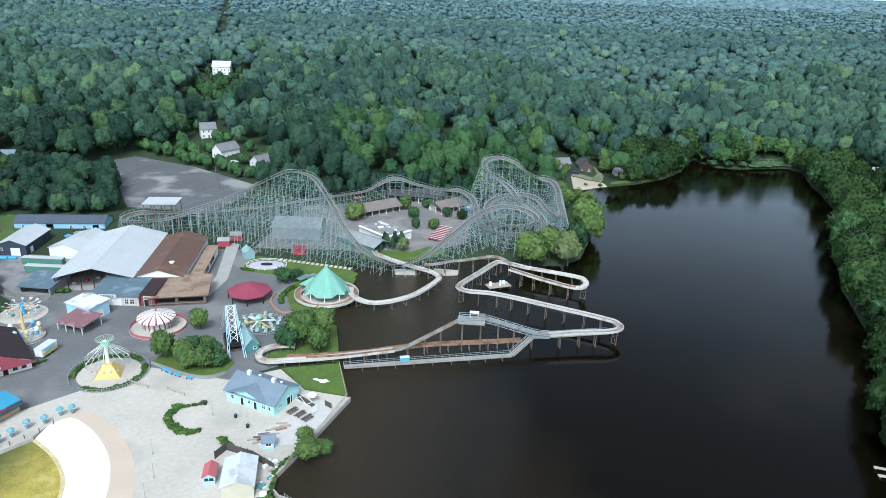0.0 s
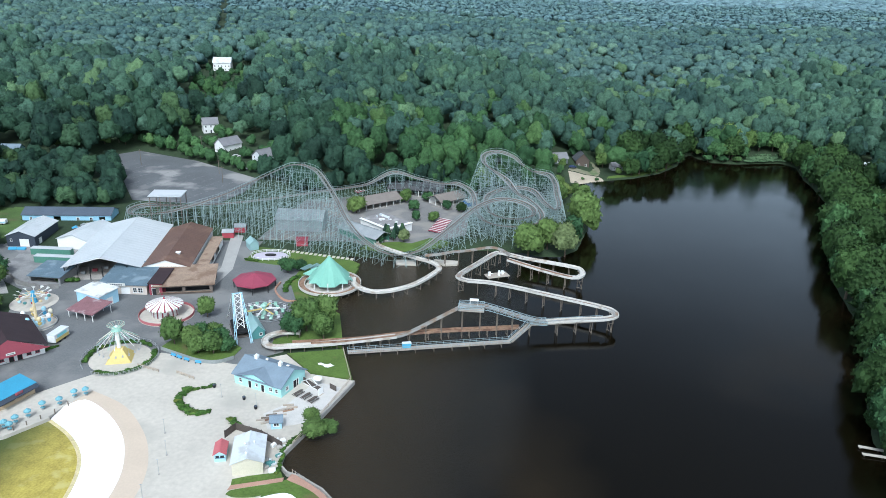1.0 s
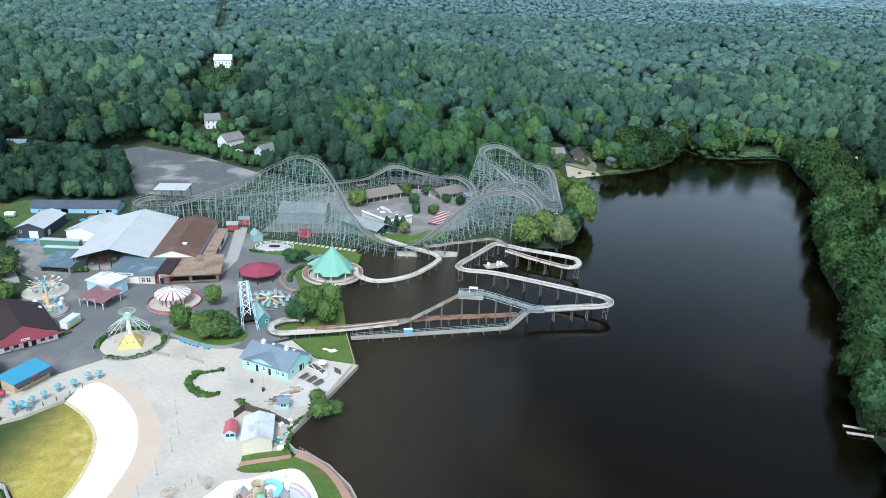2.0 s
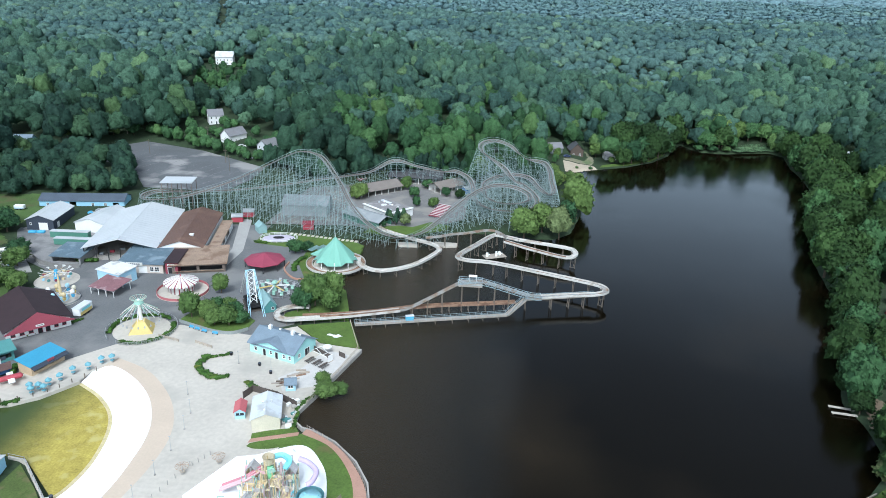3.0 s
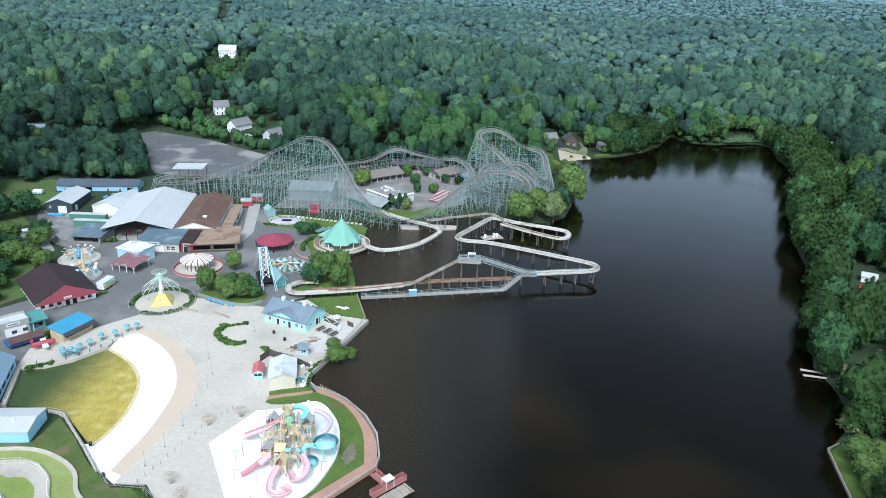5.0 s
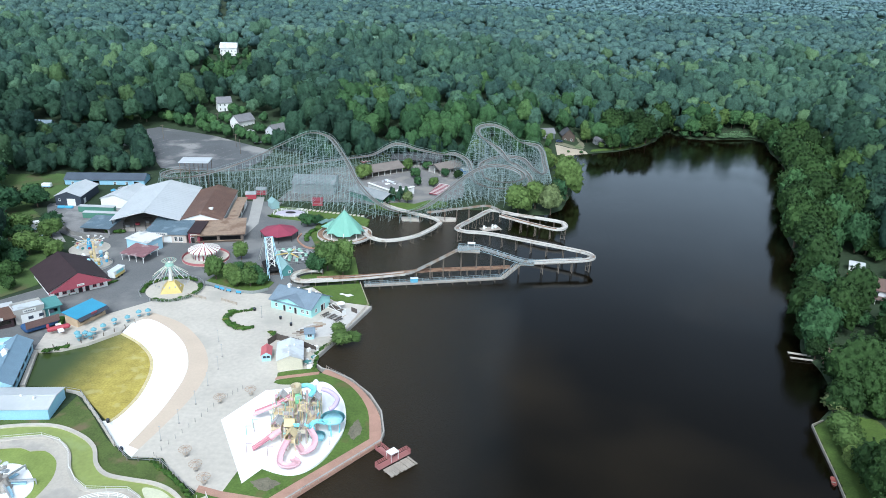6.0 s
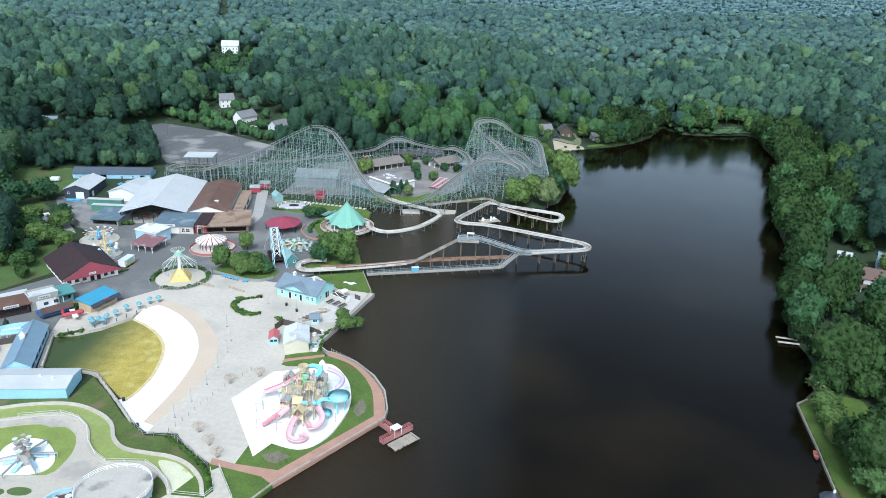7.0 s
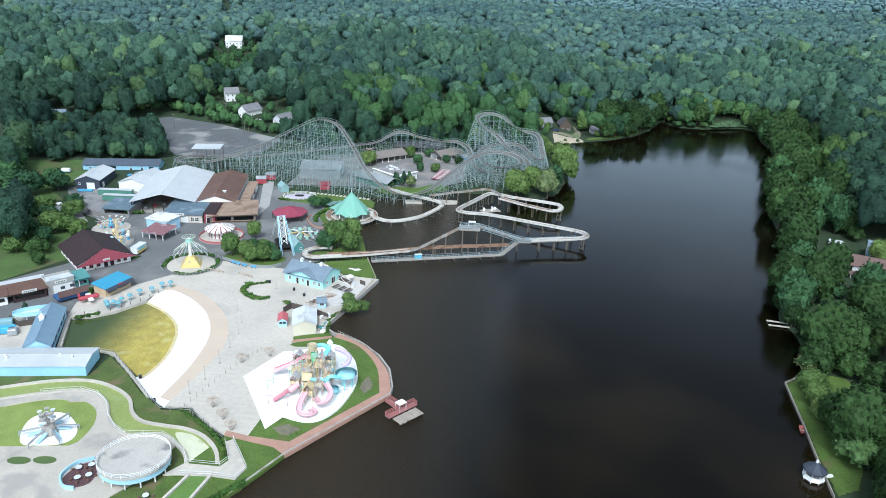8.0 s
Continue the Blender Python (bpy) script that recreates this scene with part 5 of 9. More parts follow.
dwelling(67.5, 413, 10, 7, 6, 3, 2, paint("pale_grey_boards_c", (0.5, 0.52, 0.53)), SHINGLE, "small pale cabin by the shore")
dwelling(95, 518, 0, 12, 9, 5, 3, paint("slate_boards", (0.14, 0.16, 0.19)), SHINGLE, "dark slate house deep in the woods")
dwelling(205, 421, 15, 20, 10, 4, 1.5, WHITE, WHITE_ROOF, "white low house above the far bank")
lake_house = dwelling(130.4, 189.3, -24, 29, 10.5, 4.4, 2.4, paint("pale_grey_siding", (0.62, 0.63, 0.65)), BRICK_ROOF, "pale grey lake house with brown shingle roof and porch")
bm = box(bmesh.new(), 1.0, 10.0, -4.2, -0.4, 2.3, 2.5, 0.03)
part("porch_roof", bm, BRICK_ROOF, lake_house)
for x in (1.3, 4.2, 7.0, 9.7):
    part("porch_post", box(bmesh.new(), x - 0.08, x + 0.08, -4.0, -3.84, -0.3, 2.3), WHITE, lake_house)
part("deck", box(bmesh.new(), 10.2, 26.0, -3.6, -0.3, 0.5, 0.7, 0.03), paint("red_deck_boards", (0.30, 0.08, 0.06)), lake_house, "red-stained wooden deck")
part("gable_panel", box(bmesh.new(), -0.5, -0.44, 1.0, 9.0, 0.4, 4.2, 0.02), WHITE, lake_house)
building("garden_shed", "small white garden shed behind the lake house", "shed", (139.5, 213), -24, (5, 4), 2.2, 1.0, WHITE, WHITE_ROOF, z=float(ground_z([141], [214])[0]), over=0.3)
dwelling(148.5, 200.5, -24, 12, 9, 4.4, 2.6, SKY_BLUE, SLATE_BLUE, "light blue house behind the lake house")
dwelling(-214, 480, 15, 10, 8, 4, 2.5, WHITE, SHINGLE, "white house glimpsed among trees")


# ---- wooden roller coaster ----
LUMBER = mat("pale_green_lumber", (0.29, 0.37, 0.365), 0.8, 0.2, 3, 0.3, random_by="island")
TRACK_WOOD = mat("weathered_track_wood", (0.235, 0.26, 0.255), 0.85, 0.2, 3, 0.3)
RAIL_STEEL = mat("worn_rail_steel", (0.19, 0.155, 0.135), 0.6, 0.25, 2, 0.3, metal=0.3)

LIFT_HILL = [(-143, 274.5, 10), (-150, 273.2, 10), (-152.6, 266.2, 10), (-149, 260.4, 10), (-141, 261.5, 10.2), (-134, 266.5, 10.6), (-124, 271, 13.2), (-112, 271.8, 18), (-98.6, 270.4, 25), (-86.5, 267.3, 31.5), (-80.5, 265, 33.6), (-75, 264, 33.2)]
FIRST_DROP = [(-70.5, 263.2, 30.6), (-63.8, 260.3, 22), (-58.6, 257.3, 14), (-51.1, 252.6, 8), (-42, 248.6, 4.6), (-34.9, 247.9, 4.2), (-27, 253.6, 5.6), (-17.4, 268, 10), (-9.5, 281.0, 13.6), (-4, 289.6, 14.6)]
NEAR_LOOP = [(2.5, 295.6, 14.8), (10.6, 296.5, 13.8), (16.5, 292.2, 12.2), (16.0, 285.6, 11.2), (9.5, 281.4, 10.6), (1.5, 284.4, 10.2), (-3.6, 295.1, 10.2), (-3.9, 311.8, 10.8), (2.4, 321.0, 12), (9.5, 323.6, 12.6), (17.2, 318.0, 13), (21.4, 300.0, 13.2)]
OUTER_HELIX = [(25.4, 287, 14), (27.6, 292, 14.6), (27.4, 306, 15), (27.6, 323.8, 15.5), (25.5, 336.6, 16), (21.2, 339.8, 16.2), (16.8, 338.2, 17.2), (12.7, 338.8, 19.5), (7.8, 341.6, 23), (0.5, 343.0, 25), (-5.1, 338.6, 25), (-7.3, 330.5, 24.5), (-5.6, 324.6, 22.6), (-0.5, 321.6, 20), (5.0, 318.2, 17)]
INNER_HELIX = [(9.6, 309.5, 14), (14.3, 303.4, 13), (18.6, 294.4, 12), (20.2, 285, 10.8), (16, 277.4, 9.6), (7, 276.2, 8.8), (-2, 281, 8.2), (-8, 294, 8), (-9.6, 310, 8.6), (-12.5, 324, 9.6)]
RETURN_RUN = [(-19.6, 332.5, 10.4), (-26.8, 334.2, 9.4), (-39.6, 338.9, 10.2), (-52.5, 340.5, 12.2), (-63.6, 332, 8), (-72.9, 324, 7.5), (-82, 317.5, 7.5), (-100, 302, 7.6), (-118, 287, 8.4), (-132, 278, 9.4), (-143, 274.5, 10)]
coaster = thing("roller_coaster", "wooden roller coaster of pale green lumber beside the lake", "roller coaster")
LINE = smooth_line(LIFT_HILL + FIRST_DROP + NEAR_LOOP + OUTER_HELIX + INNER_HELIX + RETURN_RUN, 1.3)
sides = []
for i, p in enumerate(LINE):
    d = (LINE[min(i + 1, len(LINE) - 1)] - LINE[max(i - 1, 0)])
    s = Vector((d.y, -d.x, 0)).normalized()
    d2 = (LINE[min(i + 4, len(LINE) - 1)] - p).to_2d()
    d1 = (p - LINE[max(i - 4, 0)]).to_2d()
    bend = 0.0
    if d1.length > 0.1 and d2.length > 0.1:
        bend = max(-0.4, min(0.4, 0.9 * d1.normalized().cross(d2.normalized())))
    sides.append((s, (s + Vector((0, 0, bend))).normalized()))


def ribbon(bm, off0, off1, dz, thick):
    """A plank-like band along the whole track between two side offsets."""
    prev = None
    for p, (s, b) in zip(LINE, sides):
        row = [bm.verts.new(p + b * o + Vector((0, 0, z))) for o, z in ((off0, dz), (off1, dz), (off1, dz + thick), (off0, dz + thick))]
        if prev:
            for k in range(4):
                bm.faces.new((prev[k], prev[(k + 1) % 4], row[(k + 1) % 4], row[k]))
        prev = row
    bmesh.ops.recalc_face_normals(bm, faces=bm.faces)
    return bm


for o in (-0.62, 0.62):
    part("running_rail", ribbon(bmesh.new(), o - 0.14, o + 0.14, 0.0, 0.3), RAIL_STEEL, coaster, "dark worn laminated running rail")
for o0, o1 in ((-1.5, -0.85), (0.85, 1.5)):
    part("walkway", ribbon(bmesh.new(), o0, o1, 0.02, 0.08), TRACK_WOOD, coaster, "grey plank walkway beside the rails")
for o in (-1.42, 1.42):
    part("handrail", ribbon(bmesh.new(), o - 0.04, o + 0.04, 1.0, 0.09), LUMBER, coaster)
bm = bmesh.new()
for i in range(0, len(LINE), 1):
    p, (s, b) = LINE[i], sides[i]
    beam(bm, p - b * 1.46 + Vector((0, 0, -0.12)), p + b * 1.46 + Vector((0, 0, -0.12)), 0.22, 0.16)
    if i % 2 == 0:
        for o in (-1.42, 1.42):
            beam(bm, p + b * o + Vector((0, 0, -0.2)), p + b * o + Vector((0, 0, 1.1)), 0.12)
tagged(part("tie", bm, TRACK_WOOD, coaster, "close-set cross ties and rail posts"), kind="stuff")

SPREAD, LEVEL, T = 0.30, 3.4, 0.095
brace = bmesh.new()
every = 3
bents = [i for i in range(len(LINE) - 1) if i % every == 0]
gx0 = ground_z([LINE[i].x for i in bents], [LINE[i].y for i in bents])
last = None
for i, g in zip(bents, gx0):
    p, (s, b) = LINE[i], sides[i]
    g = max(float(g) - 0.3, -0.8)
    H = p.z - 0.25 - g
    top = Vector((p.x, p.y, p.z - 0.25))

    def at(o, z):
        return Vector((p.x + s.x * o, p.y + s.y * o, g + z))

    bm = bmesh.new()
    half = lambda z: 1.7 + SPREAD * (H - z)
    for o in (-1.2, 1.2):
        beam(bm, at(o, 0), at(o, H), T)
    for sg in (-1, 1):
        beam(bm, at(sg * half(0), 0), at(sg * 1.7, H), T)
        o = 4.4
        while o < half(0) - 0.5:
            beam(bm, at(sg * o, 0), at(sg * o, max(0.5, H - (o - 1.7) / SPREAD)), T)
            o += 4.6
    levels = int(H // LEVEL)
    for k in range(1, levels + 1):
        z = k * LEVEL
        beam(bm, at(-half(z), z), at(half(z), z), T * 0.9)
    for k in range(0, levels):
        z = k * LEVEL
        f = 1 if (k + i // every) % 2 else -1
        beam(bm, at(f * half(z), z), at(-f * 0.3, z + LEVEL), T * 0.8)
    part("bent", bm, LUMBER, coaster)
    if last:
        q, g2, H2, s2 = last
        bm = brace
        n = int(min(H, H2) // LEVEL)
        for k in range(1, n + 1):
            z = k * LEVEL
            for sg in (-1, 1):
                w1, w2 = 1.7 + SPREAD * (H - z), 1.7 + SPREAD * (H2 - z)
                a1 = at(sg * w1, z)
                a2 = Vector((q.x + s2.x * sg * w2, q.y + s2.y * sg * w2, g2 + z))
                beam(bm, a1, a2, T * 0.7)
                if k % 2 == (i // every) % 2 and k > 0:
                    w3 = 1.7 + SPREAD * (H2 - z + LEVEL)
                    beam(bm, a1, Vector((q.x + s2.x * sg * w3, q.y + s2.y * sg * w3, g2 + z - LEVEL)), T * 0.7)
                if k % 3 == 0:
                    beam(bm, at(sg * 1.2, z), Vector((q.x + s2.x * sg * 1.2, q.y + s2.y * sg * 1.2, g2 + z)), T * 0.7)
    last = (p, g, H, s)
tagged(part("bracing", brace, LUMBER, coaster, "lengthwise timber bracing between the bents"), kind="stuff")

# white roof over the brake run
pavilion = thing("track_canopy", "white flat canopy on posts over the coaster track", "canopy", (-141, 276.5, 0), 9)
bm = box(bmesh.new(), -7, 7, -5, 5, 14.6, 15.0, 0.05)
part("roof", bm, WHITE_ROOF, pavilion)
for x in (-6.4, -2.1, 2.1, 6.4):
    for y in (-4.4, 4.4):
        part("post", box(bmesh.new(), x - 0.15, x + 0.15, y - 0.15, y + 0.15, 1.5, 14.6), RAIL_STEEL, pavilion)

# ---- log flume over the lake ----
TROUGH = mat("pale_flume_fibreglass", (0.56, 0.54, 0.50), 0.6, 0.15, 3, 0.4, stain=(0.36, 0.30, 0.24), stain_at=0.60)
TROUGH_WORN = mat("worn_grey_trough", (0.30, 0.29, 0.27), 0.7, 0.2, 2, 0.3, stain=(0.24, 0.17, 0.12), stain_at=0.55)
RUSTY = mat("rust_stained_trough", (0.28, 0.18, 0.12), 0.8, 0.3, 2, 0.3, stain=(0.16, 0.09, 0.06), stain_at=0.55)
PILE = mat("grey_brown_pile", (0.17, 0.14, 0.11), 0.9, 0.25, 2, 0.3)
BLUE_STEEL = mat("pale_blue_painted_steel", (0.34, 0.43, 0.47), 0.6, 0.12, 2, 0.3, stain=(0.3, 0.22, 0.17), stain_at=0.66)
PLANK = mat("weathered_deck_planks", (0.36, 0.32, 0.27), 0.9, 0.2, 2, 0.3)


def channel(bm, line, width, depth=0.75, wall=0.16):
    """A U-shaped trough along a line."""
    prof = [(-width / 2, 0), (width / 2, 0), (width / 2, depth), (width / 2 - wall, depth), (width / 2 - wall, 0.15), (-width / 2 + wall, 0.15), (-width / 2 + wall, depth), (-width / 2, depth)]
    prev = None
    for i, p in enumerate(line):
        d = line[min(i + 1, len(line) - 1)] - line[max(i - 1, 0)]
        s = Vector((d.y, -d.x, 0)).normalized()
        row = [bm.verts.new(p + s * o + Vector((0, 0, z))) for o, z in prof]
        if prev:
            for k in range(8):
                bm.faces.new((prev[k], prev[(k + 1) % 8], row[(k + 1) % 8], row[k]))
        prev = row
    bmesh.ops.recalc_face_normals(bm, faces=bm.faces)
    return bm


def trestle(parent, line, width, every, material=PILE, foot=-1.0):
    """Pile pairs with a cap beam and a brace under a trough."""
    run = 0.0
    for i in range(1, len(line)):
        run += (line[i] - line[i - 1]).length
        if run < every:
            continue
        run = 0.0
        d = line[i] - line[i - 1]
        s = Vector((d.y, -d.x, 0)).normalized()
        p = line[i]
        if p.z < 0.8:
            continue
        bm = bmesh.new()
        h = width * 0.45
        for o in (-h, h):
            tube(bm, (p.x + s.x * o, p.y + s.y * o, foot), (p.x + s.x * o, p.y + s.y * o, p.z - 0.05), 0.13, 0.12, 6)
        beam(bm, p - s * (h + 0.4) + Vector((0, 0, -0.12)), p + s * (h + 0.4) + Vector((0, 0, -0.12)), 0.24)
        if p.z > 2.5:
            beam(bm, p - s * h + Vector((0, 0, -p.z + 0.3)), p + s * h + Vector((0, 0, -0.5)), 0.12)
        beam(bm, p - s * (h + 0.3) + Vector((0, 0, -p.z + 0.35)), p + s * (h + 0.3) + Vector((0, 0, -p.z + 0.35)), 0.14)
        part("pile_bent", bm, material, parent, "grey-brown timber piles with a cap beam")


def railing(bm, line, height=1.05, every=2.0, r=0.045, rails=2):
    """Posts and rails along a line of points."""
    run = every
    for i in range(len(line)):
        p = line[i]
        if i:
            q = line[i - 1]
            run += (p - q).length
            for k in range(rails):
                z = Vector((0, 0, height * (k + 1) / rails))
                beam(bm, q + z, p + z, r * 2)
        if run >= every:
            run = 0.0
            beam(bm, p, p + Vector((0, 0, height)), r * 2.4)


flume = thing("log_flume", "log flume ride with pale troughs on piles over the lake", "water ride")
UPPER = smooth_line([(12, 251.2, 4.6), (30.4, 245.2, 4.6), (33.4, 242.0, 4.6), (33.4, 237.6, 4.6), (29.5, 234.6, 4.6), (18, 240, 4.8), (6, 246.5, 5.4)], 1.5)
LONG = smooth_line([(12, 251.2, 4.6), (3.5, 255.2, 4.6), (0.5, 253.5, 4.6), (-5, 243, 4.6), (-11.3, 231, 4.6), (-11.2, 227.6, 4.6), (-7.9, 225.6, 4.6), (2, 224.6, 4.6), (20, 217.8, 4.6), (37, 210.8, 4.6), (40.6, 208, 4.6), (41.2, 204.6, 4.6), (37.5, 201.8, 4.6), (28, 199.8, 4.5), (18.5, 197.2, 4.4)], 1.5)
DROP = smooth_line([(18.5, 197.2, 4.4), (14, 196.3, 5.0), (0, 193.6, 9.8), (-3.5, 192.9, 10.3), (-8.2, 191.8, 10.3), (-11, 190.9, 9.2), (-24, 185.8, 3.2), (-28, 184.2, 2.4)], 1.2)
LOW = smooth_line([(-28, 184.2, 2.4), (-45, 177.6, 2.3), (-58, 173.6, 2.3), (-63.2, 172.6, 2.3), (-66, 174.6, 2.3), (-66.2, 178.4, 2.3), (-62.8, 181.8, 2.3), (-57.5, 182.6, 2.3)], 1.2)
BACK = smooth_line([(-58, 175.6, 2.3), (-40, 180.5, 2.3), (-20, 188.6, 2.3), (2, 194.2, 2.3), (10, 196.4, 2.3)], 1.5)
FEED = smooth_line([(6.8, 252.4, 5), (3.0, 256.4, 5.6), (-0.5, 257.4, 5.8), (-5.2, 255.7, 5.6), (-10.5, 253.0, 5.4), (-15.8, 251.4, 5.2), (-20.9, 248.6, 4.9), (-26, 247.6, 4.6)], 1.5)
LOOP = smooth_line([(-50, 228, 2.4), (-48.8, 222, 2.4), (-44.5, 217.2, 2.4), (-39.5, 215.8, 2.4), (-33, 218.8, 2.4), (-26.5, 225.4, 2.4), (-20.4, 237.6, 2.4), (-20.2, 242.4, 2.4), (-23.5, 246.5, 2.4), (-31, 250.5, 2.4), (-40, 256, 2.4), (-47, 262, 2.2), (-48.5, 268, 2.0)], 1.2)
for ln, w, m, lab in ((UPPER, 2.0, TROUGH, "pale fibreglass trough"), (LONG, 2.1, TROUGH, "pale fibreglass trough"), (DROP[:len(DROP) * 3 // 5], 1.5, TROUGH_WORN, "worn grey lift trough"), (DROP[len(DROP) * 3 // 5 - 1:], 1.1, TROUGH_WORN, "narrow worn drop trough"), (LOW, 2.0, TROUGH, "pale fibreglass trough"), (BACK, 1.8, RUSTY, "rust-brown drained trough"), (LOOP, 2.0, TROUGH, "pale fibreglass trough"), (FEED, 1.0, TROUGH_WORN, "worn grey feeder trough")):
    part("trough", channel(bmesh.new(), ln, w), m, flume, lab)
    trestle(flume, ln, w, 5.2 if ln is not LOW else 4.0)
bm = channel(bmesh.new(), [p + Vector((0, 0, 0.2)) for p in UPPER[len(UPPER) // 2 + 2:]], 1.3, 0.45, 0.1)
part("liner", bm, RUSTY, flume, "rust-stained trough liner")
# water lying in the long troughs' white liner
for ln in (LONG,):
    bm = channel(bmesh.new(), [p + Vector((0, 0, 0.16)) for p in ln], 1.74, 0.1, 0.1)
    part("liner", bm, TROUGH_WORN, flume, "grey worn trough floor")
for ln, o in ((DROP, 1.15), (DROP, -1.15)):
    pts = []
    for i, p in enumerate(ln):
        d = ln[min(i + 1, len(ln) - 1)] - ln[max(i - 1, 0)]
        s = Vector((d.y, -d.x, 0)).normalized()
        pts.append(p + s * o + Vector((0, 0, 0.1)))
    bm = bmesh.new()
    pts = pts[:len(pts) * 3 // 5]
    railing(bm, pts, 1.1, 2.4, 0.05, 2)
    for k in range(0, len(pts) - 1):
        lo, hi = Vector((0, 0, -0.5)), Vector((0, 0, 0.9))
        beam(bm, pts[k] + (lo if k % 2 else hi), pts[k + 1] + (hi if k % 2 else lo), 0.09)
        beam(bm, pts[k] + lo, pts[k + 1] + lo, 0.12)
    part("railing", bm, BLUE_STEEL, flume, "pale blue lattice side rail")
for name_, pad in (("landing_pad", [(-38.1, 251.6), (-30.1, 252.9), (-29.5, 248.4), (-37.1, 247.7)]), ("landing_pad", [(-23.0, 254.6), (-13.3, 254.5), (-13.5, 251.0), (-18.8, 249.6)])):
    slab(name_, pad, 0.75, CONCRETE, "pale concrete pad on the water at the coaster's foot", "platform", -1.5, kind="")
# station at the crest and its tall legs
bm = bmesh.new()
box(bm, -9.5, -1.5, 189.6, 195.2, 10.05, 10.2)
part("platform", bm, PLANK, flume)
bm = bmesh.new()
box(bm, -6.2, -3.4, 192.5, 194.2, 12.4, 12.55, 0.03)
for x in (-6, -3.6):
    for y in (192.7, 194):
        beam(bm, (x, y, 10.2), (x, y, 12.4), 0.12)
part("crest_roof", bm, WHITE, flume, "small white canopy over the crest")
bm = bmesh.new()
railing(bm, [Vector((x, y, 10.2)) for x, y in ((-9.4, 189.7), (-1.6, 189.7), (-1.6, 195.1), (-9.4, 195.1), (-9.4, 189.7))], 1.1, 2.0)
part("railing", bm, BLUE_STEEL, flume)
# boardwalk in front
deck_pts = [Vector((-41, 174.6, 1.5)), Vector((7, 188.4, 1.5)), Vector((13.2, 196.0, 4.2)), Vector((37, 202.2, 4.4))]
bm = bmesh.new()
prev = None
for a, b in zip(deck_pts, deck_pts[1:]):
    d = (b - a).normalized()
    s = Vector((d.y, -d.x, 0)).normalized()
    k = int((b - a).length / 0.55)
    for j in range(k):
        c = a.lerp(b, (j + 0.5) / k)
        beam(bm, c - s * 0.95, c + s * 0.95, 0.5, 0.08)
    for o in (-0.85, 0.85):
        beam(bm, a + s * o - Vector((0, 0, 0.16)), b + s * o - Vector((0, 0, 0.16)), 0.16, 0.24)
tagged(part("boardwalk", bm, PLANK, flume, "weathered plank boardwalk beside the trough"), kind="stuff")
for o in (-0.95, 0.95):
    pts = []
    for a, b in zip(deck_pts, deck_pts[1:]):
        d = (b - a).normalized()
        s = Vector((d.y, -d.x, 0)).normalized()
        k = max(2, int((b - a).length / 2))
        pts += [a.lerp(b, j / k) + s * o for j in range(k + 1)]
    bm = bmesh.new()
    railing(bm, pts, 1.1, 1.9, 0.03, 2)
    part("railing", bm, BLUE_STEEL, flume)
trestle(flume, smooth_line([deck_pts[0], deck_pts[1]], 1.5), 1.9, 4.4)

booth = thing("boardwalk_box", "small bright blue box on the flume boardwalk", "box", (-24.1, 179.9, 1.55), 18)
part("body", box(bmesh.new(), -1.3, 1.3, -0.6, 0.6, 0, 1.5, 0.04), paint("bright_blue_panel", (0.12, 0.42, 0.60)), booth)
part("lid", box(bmesh.new(), -1.4, 1.4, -0.7, 0.7, 1.5, 1.6, 0.03), PALE_GREY, booth)
pump = thing("pump_platform", "small pump platform on piles inside the flume loop", "platform", (2.2, 241.7, 0), 25)
part("deck", box(bmesh.new(), -4.5, 4.5, -2.2, 2.2, 0.9, 1.1, 0.03), PLANK, pump)
for x in (-4, 0, 4):
    for y in (-1.8, 1.8):
        bm = bmesh.new()
        tube(bm, (x, y, -1.5), (x, y, 0.9), 0.14, 0.14, 6)
        part("pile", bm, PILE, pump)
for x, y, h, r in ((-3, 0.4, 1.4, 0.6), (0.6, -0.4, 1.9, 0.5), (2.4, 0.6, 1.2, 0.7)):
    bm = bmesh.new()
    tube(bm, (x, y, 1.1), (x, y, 1.1 + h), r, r * 0.8, 10)
    tube(bm, (x, y, 1.1 + h * 0.6), (x + 1.2, y, 1.1 + h * 0.4), 0.2, 0.2, 8)
    part("pump_housing", bm, WHITE, pump)


# ---- rides ----
GREEN_CANVAS = paint("sea_green_canvas", (0.21, 0.43, 0.34), 0.7)
RED_CANVAS = paint("raspberry_canvas", (0.27, 0.05, 0.085), 0.7)
YELLOW = paint("yellow_paint", (0.62, 0.48, 0.17))
PALE_GREEN = paint("pale_green_paint", (0.33, 0.52, 0.43))
BLUE = paint("ride_blue_paint", (0.10, 0.38, 0.60))
TURQ = paint("turquoise_fibreglass", (0.28, 0.66, 0.72), 0.4)
PINK = paint("pink_fibreglass", (0.72, 0.46, 0.50), 0.4)
LILAC = paint("lilac_fibreglass", (0.55, 0.45, 0.66), 0.4)
SANDY = paint("sand_coloured_panels", (0.62, 0.50, 0.29), 0.7)
STEEL = mat("galvanised_steel", (0.45, 0.46, 0.47), 0.5, 0.1, 2, 0.3, metal=0.5)
PURPLE = paint("pale_purple_deck", (0.50, 0.46, 0.54))
ORANGE = paint("orange_paint", (0.62, 0.25, 0.05))


